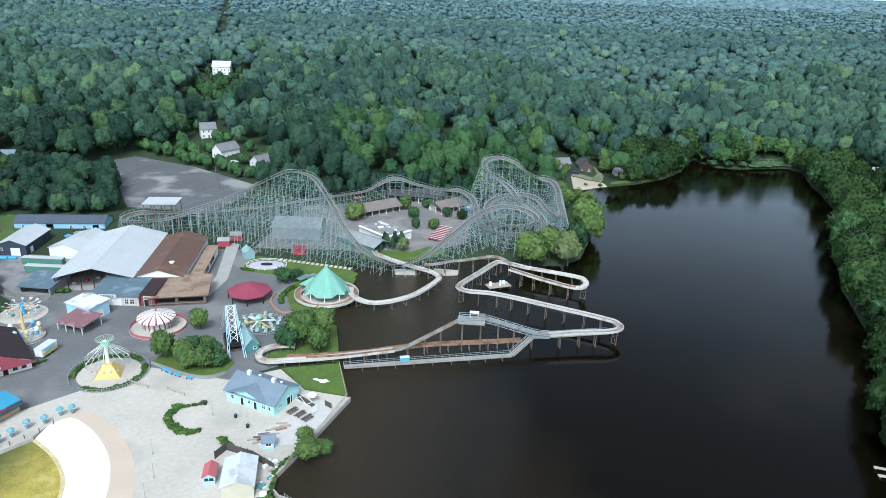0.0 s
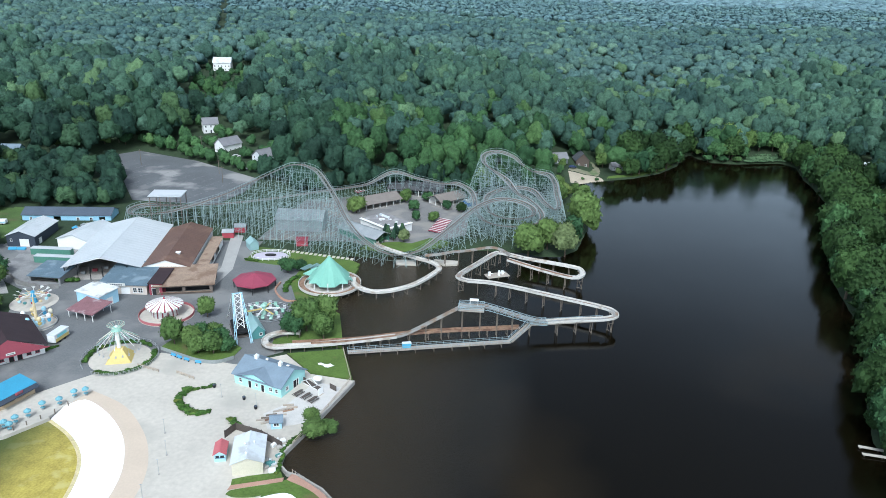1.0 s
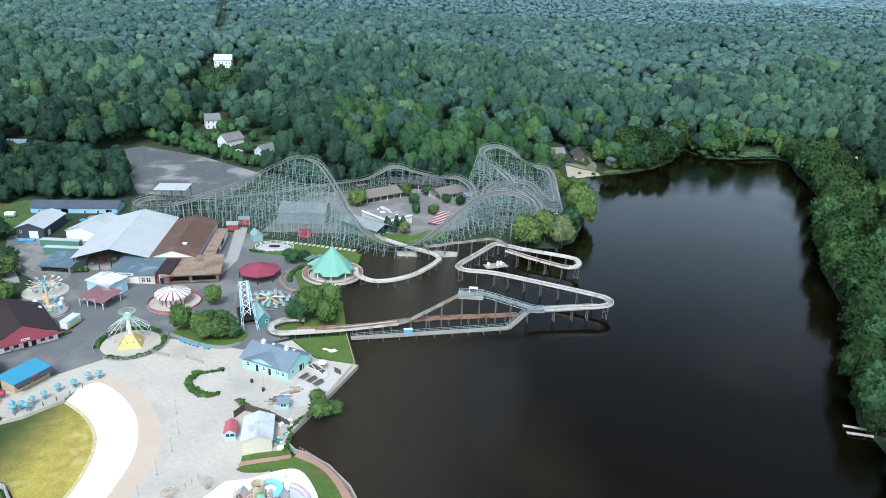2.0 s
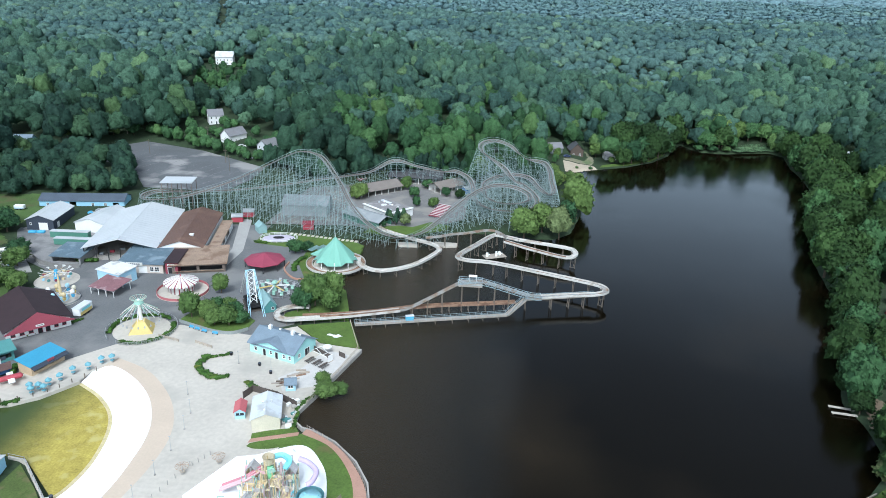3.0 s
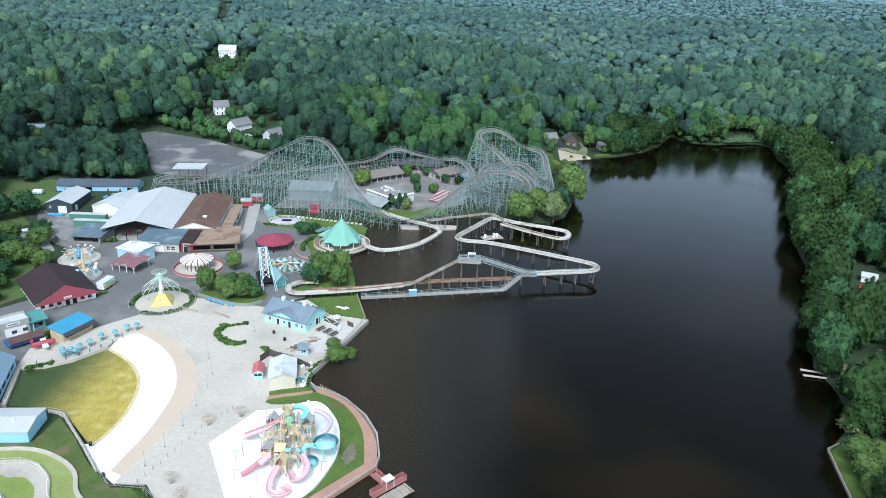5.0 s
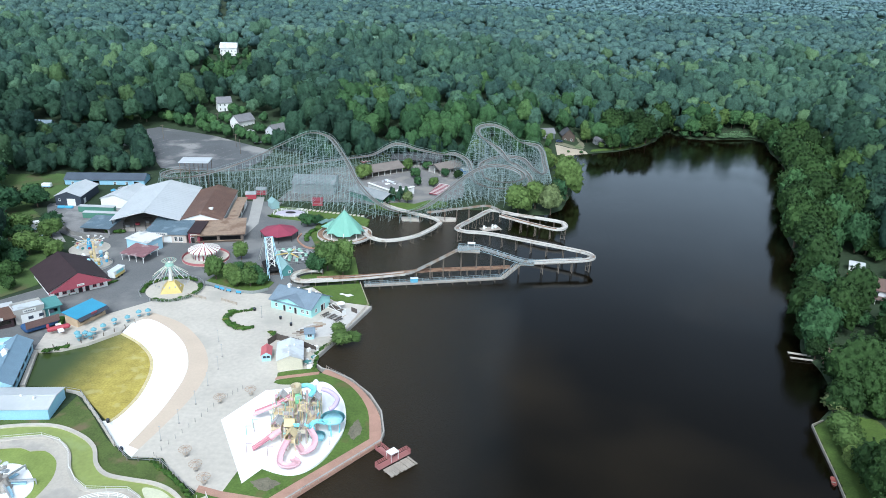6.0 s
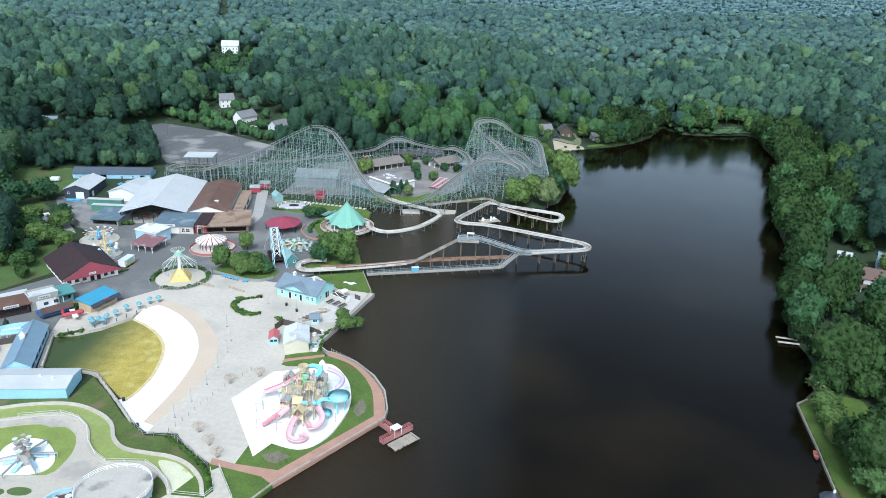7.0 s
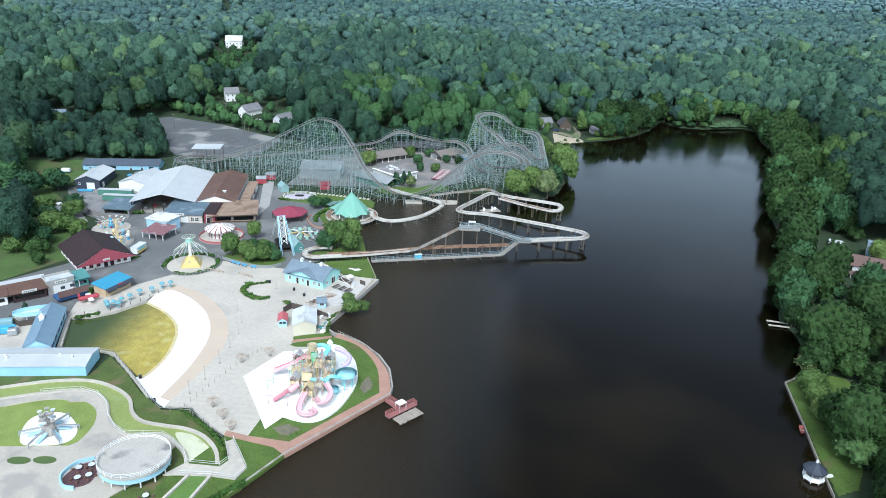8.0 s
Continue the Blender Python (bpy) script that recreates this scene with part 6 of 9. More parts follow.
def cone_bm(n, r, z0, z1, at=(0, 0), r_top=0.0, rings_n=3, start=0.0):
    """A canopy of n panels from the eave up to its point, slightly sagging between the ribs."""
    bm = bmesh.new()
    rows = []
    for j in range(rings_n + 1):
        u = j / rings_n
        rr = r + (r_top - r) * u
        z = z0 + (z1 - z0) * (u ** 1.15)
        rows.append([bm.verts.new((at[0] + max(rr, 0.02) * math.cos(start + 2 * math.pi * i / n), at[1] + max(rr, 0.02) * math.sin(start + 2 * math.pi * i / n), z)) for i in range(n)])
    for a, b in zip(rows, rows[1:]):
        for i in range(n):
            k = (i + 1) % n
            bm.faces.new((a[i], a[k], b[k], b[i]))
    low = [bm.verts.new(v.co - Vector((0, 0, 0.35))) for v in rows[0]]
    for i in range(n):
        k = (i + 1) % n
        bm.faces.new((low[i], low[k], rows[0][k], rows[0][i]))
    return bm


def disc(name, x, y, r, z, material, label, category="platform", n=40, z0=0.6):
    return slab(name, ring(n, r, None, (x, y)), z, material, label, category, z0)


def ring_fence(parent, r, h, every, material, at=(0, 0), gap=(0, 0), rails=3, z=0.0, w=0.06):
    """A round picket fence, open between the two angles of gap."""
    n = int(2 * math.pi * r / every)
    bm = bmesh.new()
    for i in range(n):
        a, b = 2 * math.pi * i / n, 2 * math.pi * (i + 1) / n
        if gap[0] < math.degrees(a) < gap[1]:
            continue
        p = Vector((at[0] + r * math.cos(a), at[1] + r * math.sin(a), z))
        q = Vector((at[0] + r * math.cos(b), at[1] + r * math.sin(b), z))
        beam(bm, p, p + Vector((0, 0, h)), w * 1.4)
        for k in range(rails):
            d = Vector((0, 0, h * (k + 0.6) / rails))
            beam(bm, p + d, q + d, w)
    return tagged(part("ring_fence", bm, material, parent), kind="stuff")


# chair swing
swing = thing("swing_ride", "chair swing ride with yellow pyramid base and green arms", "ride", (-104.6, 162.6, 1.12))
disc("pavement", -104.6, 162.6, 8.4, 1.2, CONCRETE, "round grey concrete pad of the swing ride", "pavement")
bm = bmesh.new()
bmesh.ops.create_cone(bm, cap_ends=True, segments=4, radius1=4.9, radius2=1.5, depth=3.3, matrix=Matrix.Translation((0.2, -0.3, 1.7)) @ Matrix.Rotation(radians(62), 4, "Z"))
part("base", bm, YELLOW, swing, "yellow pyramid cladding")
bm = bmesh.new()
tube(bm, (0, 0, 3.2), (0, 0, 10.2), 0.55, 0.42, 12)
part("mast", bm, WHITE, swing)
for i in range(20):
    a = 2 * math.pi * i / 20
    c, s = math.cos(a), math.sin(a)
    bm = bmesh.new()
    beam(bm, (0.8 * c, 0.8 * s, 9.2), (5.7 * c, 5.7 * s, 5.3), 0.11)
    beam(bm, (0.7 * c, 0.7 * s, 8.2), (3.4 * c, 3.4 * s, 7.1), 0.07)
    part("arm", bm, (PALE_GREEN, WHITE, CREAM)[i % 3], swing)
    bm = bmesh.new()
    beam(bm, (5.7 * c, 5.7 * s, 5.3), (5.7 * c, 5.7 * s, 3.4), 0.035)
    box(bm, 5.7 * c - 0.22, 5.7 * c + 0.22, 5.7 * s - 0.22, 5.7 * s + 0.22, 3.0, 3.1)
    box(bm, 5.7 * c - 0.22, 5.7 * c + 0.22, 5.7 * s + 0.16, 5.7 * s + 0.22, 3.1, 3.5)
    part("chair", bm, STEEL, swing, "small hanging chair")
    bm = bmesh.new()
    beam(bm, (0.7 * c, 0.7 * s, 9.5), (2.4 * c, 2.4 * s, 10.7), 0.07)
    beam(bm, (2.4 * c, 2.4 * s, 10.7), (2.4 * math.cos(a + math.pi / 10), 2.4 * math.sin(a + math.pi / 10), 10.7), 0.07)
    part("crown_spoke", bm, CREAM if i % 2 else PALE_GREEN, swing)
bm = bmesh.new()
bmesh.ops.create_cone(bm, cap_ends=True, segments=16, radius1=1.5, radius2=1.0, depth=1.0, matrix=Matrix.Translation((0, 0, 9.4)))
part("hub", bm, PALE_GREEN, swing)
ring_fence(swing, 10.4, 1.2, 1.3, STEEL, gap=(225, 245))


REED = leaf_mat("reeds", (0.055, 0.10, 0.05), (0.10, 0.165, 0.08), (0.15, 0.18, 0.08))


def hedge(name, pts, width, height, label, seed=0, leaves=26, kind=""):
    """A planted strip of leafy clumps along a line."""
    q = np.random.default_rng(seed)
    line = [p for p in smooth_line([(x, y, 0) for x, y in pts], min(1.1, width * 0.4))]
    V, T, base = [], [], 0
    for p in line:
        sv, st = crown_shape(q, 6, 2, leaves, 0.14, 1.2)
        r = width / 2 * q.uniform(0.8, 1.25)
        V.append(sv * np.array([r, r, height * q.uniform(0.55, 1.0) / 1.2]) + np.array([p.x + q.uniform(-.25, .25), p.y + q.uniform(-.25, .25), 1.0]))
        T.append(st + base)
        base += len(sv)
    me = tri_mesh(name, np.concatenate(V), np.concatenate(T), REED if name == "reeds" else SHRUB, np.repeat(q.uniform(0, 0.8, len(line)), [len(v) for v in V]))
    return tagged(new(name, me), label, "hedge", kind=kind)


def arc_pts(x, y, r, a0, a1, n=9):
    return [(x + r * math.cos(radians(a0 + (a1 - a0) * i / n)), y + r * math.sin(radians(a0 + (a1 - a0) * i / n))) for i in range(n + 1)]


bm = strip(bmesh.new(), curve2([(-75.4, 221.5), (-75.2, 214.5), (-69.6, 207.0), (-64.5, 207.4)], 1.0), 0.5, 0.9, 1.7)
tagged(link("planter_wall", bm, mat("terracotta_blocks", (0.42, 0.24, 0.17), 0.85, 0.2, 1, 0.2)), "low terracotta planter wall beside the tent", "wall", kind="structure")
for a0, a1 in ((-105, 35), (55, 130), (140, 205)):
    hedge("hedge", arc_pts(-104.6, 162.6, 9.3, a0, a1), 1.7, 1.5, "clipped green hedge round the swing ride", int(a0) + 300)
hedge("hedge", [(-78.7, 148.6), (-79.4, 144.2), (-76.8, 140.6), (-73, 138.6), (-69.6, 139.4)], 3.0, 1.5, "curved planting bed with low shrubs on the plaza", 3)
hedge("hedge", [(-77.6, 148.8), (-73.0, 151.4)], 1.6, 1.2, "low shrubs in the plaza bed", 4)
hedge("hedge", [(-62.8, 137.0), (-59.6, 134.2)], 2.2, 1.5, "shrubs beside the shed's fence", 5)

# striped carousel
car = thing("carousel", "carousel with red and white striped round canopy", "ride", (-104.4, 191.4, 1.12))
disc("pavement", -103.9, 191.2, 8.7, 1.18, CONCRETE, "round concrete pad of the carousel", "pavement")
N = 64
for i in range(N):
    a, b = 2 * math.pi * i / N, 2 * math.pi * (i + 1) / N
    bm = bmesh.new()
    v = [bm.verts.new(p) for p in ((5.8 * math.cos(a), 5.8 * math.sin(a), 3.6), (5.8 * math.cos(b), 5.8 * math.sin(b), 3.6), (0.4 * math.cos(b), 0.4 * math.sin(b), 5.5), (0.4 * math.cos(a), 0.4 * math.sin(a), 5.5), (5.8 * math.cos(a), 5.8 * math.sin(a), 3.1), (5.8 * math.cos(b), 5.8 * math.sin(b), 3.1))]
    bm.faces.new(v[:4]), bm.faces.new((v[4], v[5], v[1], v[0]))
    part("canopy_panel", bm, CRIMSON if i % 4 == 0 else CREAM if i % 4 == 2 else WHITE, car)
    if i % 2 == 0:
        bm = bmesh.new()
        v = [bm.verts.new(p) for p in ((4.2 * math.cos(a), 4.2 * math.sin(a), 0.2), (4.2 * math.cos(b), 4.2 * math.sin(b), 0.2), (4.2 * math.cos(b), 4.2 * math.sin(b), 3.3), (4.2 * math.cos(a), 4.2 * math.sin(a), 3.3))]
        bm.faces.new(v)
        part("curtain", bm, CRIMSON if i % 4 else WHITE, car)
bm = bmesh.new()
tube(bm, (0, 0, 0), (0, 0, 3.4), 3.9, 3.9, 24)
part("drum", bm, WHITE, car)
bm = bmesh.new()
tube(bm, (0, 0, 5.4), (0, 0, 6.2), 0.3, 0.08, 8)
part("finial", bm, RED, car)
bm = bmesh.new()
strip(bm, [(0.5 + 8.5 * math.cos(2 * math.pi * i / 40), -0.2 + 8.5 * math.sin(2 * math.pi * i / 40)) for i in range(40)], 0.1, 0.0, 0.95, True)
part("ring_wall", bm, paint("faded_red_panels", (0.42, 0.14, 0.15)), car, "faded red panel fence")

# raspberry octagon pavilion
octa = thing("octagon_pavilion", "eight-sided pavilion with raspberry red canopy", "pavilion", (-83.2, 216.6, 1.12))
part("canopy", cone_bm(8, 7.6, 3.0, 5.4, r_top=0.3, start=radians(12)), RED_CANVAS, octa)
for i in range(8):
    a = radians(12 + 45 * i)
    part("post", box(bmesh.new(), 7.2 * math.cos(a) - 0.12, 7.2 * math.cos(a) + 0.12, 7.2 * math.sin(a) - 0.12, 7.2 * math.sin(a) + 0.12, 0, 2.95), DARK, octa)

# green tent on the round flume station
tent = thing("flume_station_tent", "tall sea green tent canopy over the round flume station", "tent", (-57.6, 222.4, 1.1))
bm = bmesh.new()
rows = []
for j in range(5):
    u = j / 4
    row = []
    for i in range(20):
        a = radians(8) + 2 * math.pi * i / 20
        fold = 1.0 if i % 2 == 0 else 0.86 + 0.12 * u
        r = (8.3 * (1 - u) ** 1.15 + 0.12) * fold
        row.append(bm.verts.new((r * math.cos(a), r * math.sin(a), 2.7 + 8.7 * u ** 0.92 + (0.5 * (1 - u) if i % 2 else 0.0) - (0.9 * (1 - u) if i % 5 == 0 else 0.0))))
    rows.append(row)
for ra, rb in zip(rows, rows[1:]):
    for i in range(20):
        bm.faces.new((ra[i], ra[(i + 1) % 20], rb[(i + 1) % 20], rb[i]))
part("canopy", bm, GREEN_CANVAS, tent, "draped sea green canvas with loose folds")
bm = cone_bm(4, 5.2, 2.8, 5.0, (-5.5, 4.5), 0.4, start=radians(20))
part("side_canopy", bm, GREEN_CANVAS, tent)
for k in range(2):
    bm = bmesh.new()
    v = [bm.verts.new(p) for p in ((-13.0 + 2.4 * k, 7.5 + 1.6 * k, 2.6), (-10.8 + 2.4 * k, 5.8 + 1.6 * k, 2.6), (-7.8 + 2.4 * k, 9.0 + 1.2 * k, 3.4), (-10.0 + 2.4 * k, 10.6 + 1.2 * k, 3.4))]
    bm.faces.new(v)
    bmesh.ops.solidify(bm, geom=bm.faces[:], thickness=0.12)
    part("awning", bm, TEAL_ROOF, tent)
for i in range(8):
    a = radians(8 + 45 * i)
    part("post", box(bmesh.new(), 7 * math.cos(a) - 0.13, 7 * math.cos(a) + 0.13, 7 * math.sin(a) - 0.13, 7 * math.sin(a) + 0.13, 0.4, 3.6), WHITE, tent)
bm = bmesh.new()
tube(bm, (0, 0, 11.4), (0, 0, 13.2), 0.1, 0.05, 6)
part("pole_tip", bm, WHITE, tent)
bm = bmesh.new()
tube(bm, (0, 0, -2.0), (0, 0, 0.5), 8.4, 8.4, 40)
part("platform", bm, CONCRETE, tent, "round concrete loading platform")
bm = channel(bmesh.new(), [Vector((10.0 * math.cos(2 * math.pi * i / 48), 10.0 * math.sin(2 * math.pi * i / 48), 0.5)) for i in range(49)], 2.4, 0.9, 0.2)
part("ring_trough", bm, TROUGH, tent, "pale ring-shaped trough")
bm = channel(bmesh.new(), [Vector((10.0 * math.cos(2 * math.pi * i / 48), 10.0 * math.sin(2 * math.pi * i / 48), 0.68)) for i in range(49)], 1.9, 0.2, 0.1)
part("liner", bm, RUSTY, tent, "rust-brown drained trough")
for i in range(20):
    a = 2 * math.pi * i / 20
    bm = bmesh.new()
    tube(bm, (10 * math.cos(a), 10 * math.sin(a), -2.2), (10 * math.cos(a), 10 * math.sin(a), 0.5), 0.22, 0.2, 6)
    part("pile", bm, PILE, tent)

# tall swinging ride on blue and white legs
gy_ = thing("pendulum_ride", "tall pendulum ride frame with blue and white lattice legs", "ride", (-77.4, 184.6, 1.12), 27)
for sx in (-2.3, 2.3):
    for sy, m in ((-10.5, BLUE), (10.0, WHITE)):
        bm = bmesh.new()
        for o in (-0.3, 0.3):
            beam(bm, (sx + o, sy, 0), (sx * 0.55 + o * 0.6, 0, 12.4), 0.15)
        for k in range(9):
            u, w = k / 9, (k + 1) / 9
            beam(bm, (sx * (1 - 0.45 * u) - 0.3 + 0.12 * u, sy * (1 - u), 12.4 * u), (sx * (1 - 0.45 * w) + 0.3 - 0.12 * w, sy * (1 - w), 12.4 * w), 0.1)
        part("leg", bm, POOL_BLUE if m is BLUE else WHITE, gy_, "lattice leg")
bm = bmesh.new()
tube(bm, (-1.6, 0, 12.4), (1.6, 0, 12.4), 0.16, 0.16, 10)
part("axle", bm, POOL_BLUE, gy_)
bm = bmesh.new()
for o in (-1.0, 1.0):
    beam(bm, (o, 0, 12.4), (o, -4.6, 2.2), 0.25)
    beam(bm, (o, 0, 12.4), (o, 3.2, 2.8), 0.22)
    for k in range(6):
        beam(bm, (o, -0.7 * k, 12.4 - 1.6 * k), (-o, -0.7 * (k + 1), 12.4 - 1.6 * (k + 1)), 0.14)
part("swing_arm", bm, WHITE, gy_, "white lattice swing arm")
bm = box(bmesh.new(), -2.4, 2.4, -5.6, 3.8, 1.2, 1.9, 0.1)
for k in range(6):
    part("bench", box(bmesh.new(), -2.2, 2.2, -5.2 + 1.45 * k, -4.9 + 1.45 * k, 1.9, 2.7, 0.05), DARK, gy_)
part("gondola", bm, DARK, gy_, "dark gondola floor")
part("base_frame", box(bmesh.new(), -2.6, 2.6, -6, 4.5, 0, 0.25, 0.05), DARK_FENCE, gy_)

# spider ride with spinning cars
spider = thing("spider_ride", "spinning ride with yellow and green arms", "ride", (-73.4, 196.4, 1.12), 10)
bm = bmesh.new()
tube(bm, (0, 0, 0), (0, 0, 3.0), 0.9, 0.5, 12)
tube(bm, (0, 0, 3.0), (0, 0, 3.8), 1.1, 0.3, 12)
part("hub", bm, PALE_GREEN, spider)
for i in range(6):
    a = math.pi / 3 * i + 0.25
    c, s = math.cos(a), math.sin(a)
    bm = bmesh.new()
    beam(bm, (0.7 * c, 0.7 * s, 1.9), (5.2 * c, 5.2 * s, 1.5), 0.35)
    part("arm", bm, YELLOW if i % 2 else WHITE, spider)
    for t in range(4):
        b = a + math.pi / 2 * t + 0.4
        x, y = 5.2 * c + 1.7 * math.cos(b), 5.2 * s + 1.7 * math.sin(b)
        bm = bmesh.new()
        beam(bm, (5.2 * c, 5.2 * s, 1.4), (x, y, 1.1), 0.16)
        box(bm, x - 0.55, x + 0.55, y - 0.45, y + 0.45, 0.5, 1.15, 0.15)
        box(bm, x - 0.55, x + 0.55, y + 0.25, y + 0.45, 1.1, 1.7, 0.08)
        part("car", bm, PALE_GREEN if t % 2 else STEEL, spider)
bm = bmesh.new()
railing(bm, [Vector((9 * math.cos(2 * math.pi * i / 32), 7.2 * math.sin(2 * math.pi * i / 32), 0)) for i in range(33)], 1.1, 1.8, 0.05, 2)
part("railing", bm, STEEL, spider)

# two children's rides on round pads
disc("pavement", -140.0, 178.6, 5.8, 1.2, CONCRETE, "round pad with blue rim", "pavement")
balloon = thing("balloon_ride", "small balloon ride with striped gondolas round a mast", "ride", (-140, 179, 1.2))
bm = bmesh.new()
tube(bm, (0, 0, 0), (0, 0, 1.2), 2.4, 2.0, 16)
part("drum", bm, POOL_BLUE, balloon)
bm = bmesh.new()
tube(bm, (0, 0, 1.2), (0, 0, 9.0), 0.6, 0.25, 10)
part("mast", bm, SANDY, balloon)
for i in range(8):
    a = math.pi / 4 * i
    c, s = math.cos(a), math.sin(a)
    bm = bmesh.new()
    beam(bm, (0.4 * c, 0.4 * s, 2.0), (3.9 * c, 3.9 * s, 2.4), 0.14)
    part("arm", bm, WHITE, balloon)
    bm = bmesh.new()
    bmesh.ops.create_uvsphere(bm, u_segments=10, v_segments=7, radius=0.74, matrix=Matrix.Translation((4.2 * c, 4.2 * s, 3.1)) @ Matrix.Diagonal((1, 1, 1.2, 1)))
    part("balloon_car", bm, (WHITE, CREAM, POOL_BLUE, SANDY)[i % 4], balloon, smooth=True)
part("rim", strip(bmesh.new(), ring(32, 5.7), 0.12, 0.0, 0.5, True), STEEL, balloon)
for i in range(8):
    a = math.pi / 4 * i
    bm = bmesh.new()
    tube(bm, (4.2 * math.cos(a), 4.2 * math.sin(a), 1.2), (4.2 * math.cos(a), 4.2 * math.sin(a), 2.0), 0.45, 0.6, 10)
    part("basket", bm, (BLUE, YELLOW)[i % 2], balloon, "round painted basket")
disc("pavement", -150.2, 193.4, 7.3, 1.2, CONCRETE, "round concrete pad of the flying ride", "pavement")
fly = thing("flying_ride", "flying chairs ride with pale blue and white wings", "ride", (-150.2, 193.4, 1.2))
bm = bmesh.new()
tube(bm, (0, 0, 0), (0, 0, 4.4), 1.2, 0.6, 14)
part("drum", bm, BLUE, fly)
for i in range(12):
    a = math.pi / 6 * i
    c, s = math.cos(a), math.sin(a)
    bm = bmesh.new()
    beam(bm, (0.6 * c, 0.6 * s, 3.6), (4.8 * c, 4.8 * s, 3.2), 0.14)
    beam(bm, (0.6 * c, 0.6 * s, 2.0), (4.0 * c, 4.0 * s, 3.1), 0.1)
    part("arm", bm, SANDY if i % 2 else WHITE, fly)
    bm = bmesh.new()
    box(bm, 5.0 * c - 0.5, 5.0 * c + 0.5, 5.0 * s - 0.5, 5.0 * s + 0.5, 1.4, 2.3, 0.2)
    part("car", bm, (POOL_BLUE, TEAL, CRIMSON, SANDY)[i % 4], fly)
    bm = bmesh.new()
    v = [bm.verts.new(p) for p in ((4.6 * c, 4.6 * s, 3.3), (5.9 * c - 0.7 * s, 5.9 * s + 0.7 * c, 4.0), (6.4 * c, 6.4 * s, 3.8), (5.9 * c + 0.7 * s, 5.9 * s - 0.7 * c, 3.7))]
    bm.faces.new(v)
    bmesh.ops.solidify(bm, geom=bm.faces[:], thickness=0.06)
    part("wing", bm, WHITE, fly)

fly.matrix_basis = fly.matrix_basis @ Matrix.Diagonal((0.9, 0.9, 0.9, 1))

# food trailer
van = thing("food_trailer", "white and yellow food trailer with pale roof", "trailer", (-127.6, 170.2, 1.12), 84)
part("body", box(bmesh.new(), -3.2, 3.2, -1.3, 1.3, 0.6, 3.0, 0.12), WHITE, van)
part("roof_panel", box(bmesh.new(), -3.3, 3.3, -1.4, 1.4, 3.0, 3.12, 0.03), PALE_GREY, van)
part("side_panel", box(bmesh.new(), -2.8, 2.8, -1.36, -1.3, 0.7, 1.7), YELLOW, van)
part("hatch", box(bmesh.new(), -2.0, 2.0, -1.36, -1.3, 1.8, 2.7), TURQ, van)
for x in (-1.0, 1.0):
    for y in (-1.2, 1.2):
        bm = bmesh.new()
        tube(bm, (x, y - 0.12, 0.4), (x, y + 0.12, 0.4), 0.4, 0.4, 12)
        part("wheel", bm, DARK, van)

# oval boat basin for children
boat = thing("boat_ride", "oval purple boat basin with white rail", "ride", (-86.8, 246.2, 1.0), 8)
part("basin", prism(bmesh.new(), ring(36, 6.6, 4.0), 0, 0.5), PURPLE, boat)
part("island", prism(bmesh.new(), ring(20, 2.2, 1.0), 0.5, 0.9), DARK, boat)
bm = bmesh.new()
railing(bm, [Vector((7.6 * math.cos(2 * math.pi * i / 40), 5.0 * math.sin(2 * math.pi * i / 40), 0)) for i in range(41)], 1.1, 1.4, 0.06, 2)
part("rail", bm, WHITE, boat)
slab("lawn", [(-100, 240), (-97, 256), (-58, 250), (-50.8, 244), (-52, 236), (-66, 236)], 1.09, GRASS, "patchy lawn under the coaster's foot", "lawn")
for k in range(16):
    x = -84 + 1.9 * k
    tagged(link("footing_slab", box(bmesh.new(), x, x + 1.2, 252.2 - 0.33 * k, 254.2 - 0.33 * k, 0.9, 1.2, 0.04), CONCRETE), "pale concrete footing beside the coaster", "footing", "coaster footings")

# pirate boat, red plane and a raised blue oval slide by the pool
boatb = thing("pirate_boat", "dark blue children's boat ride with masts and brown net", "ride", (-131.4, 131.2, 1.12), 50)
boatb.matrix_basis = boatb.matrix_basis @ Matrix.Diagonal((1.45, 1.5, 1.2, 1))
bm = box(bmesh.new(), -3.4, 3.4, -1.6, 1.6, 0.3, 1.6, 0.4)
part("hull", bm, paint("dark_blue_hull", (0.035, 0.085, 0.20)), boatb)
for x in (-2, 0, 2):
    bm = bmesh.new()
    tube(bm, (x, 0, 1.5), (x, 0, 4.2), 0.1, 0.06, 6)
    part("mast", bm, WHITE, boatb)
    part("flag", box(bmesh.new(), x, x + 1.0, -0.04, 0.04, 3.0, 3.8), NAVY, boatb)
part("net_roof", box(bmesh.new(), -3.2, 3.2, -1.9, -1.75, 1.6, 3.4), mat("brown_net", (0.16, 0.1, 0.09)), boatb)
plane = thing("plane_ride", "red children's plane ride", "ride", (-124.2, 128.8, 1.12), 40)
plane.matrix_basis = plane.matrix_basis @ Matrix.Diagonal((1.3, 1.3, 1.3, 1))
part("fuselage", box(bmesh.new(), -2.4, 2.4, -0.6, 0.6, 0.8, 1.8, 0.35), RED, plane)
part("wing", box(bmesh.new(), -0.4, 0.8, -2.4, 2.4, 1.2, 1.35, 0.05), WHITE, plane)
part("tail", box(bmesh.new(), -2.4, -1.8, -0.08, 0.08, 1.7, 2.7, 0.03), RED, plane)
part("stand", box(bmesh.new(), -0.4, 0.4, -0.4, 0.4, 0, 0.8), STEEL, plane)
oval = thing("oval_slide", "raised pale blue oval slide trough on posts", "slide", (-132.6, 114.6, 1.12), 28)
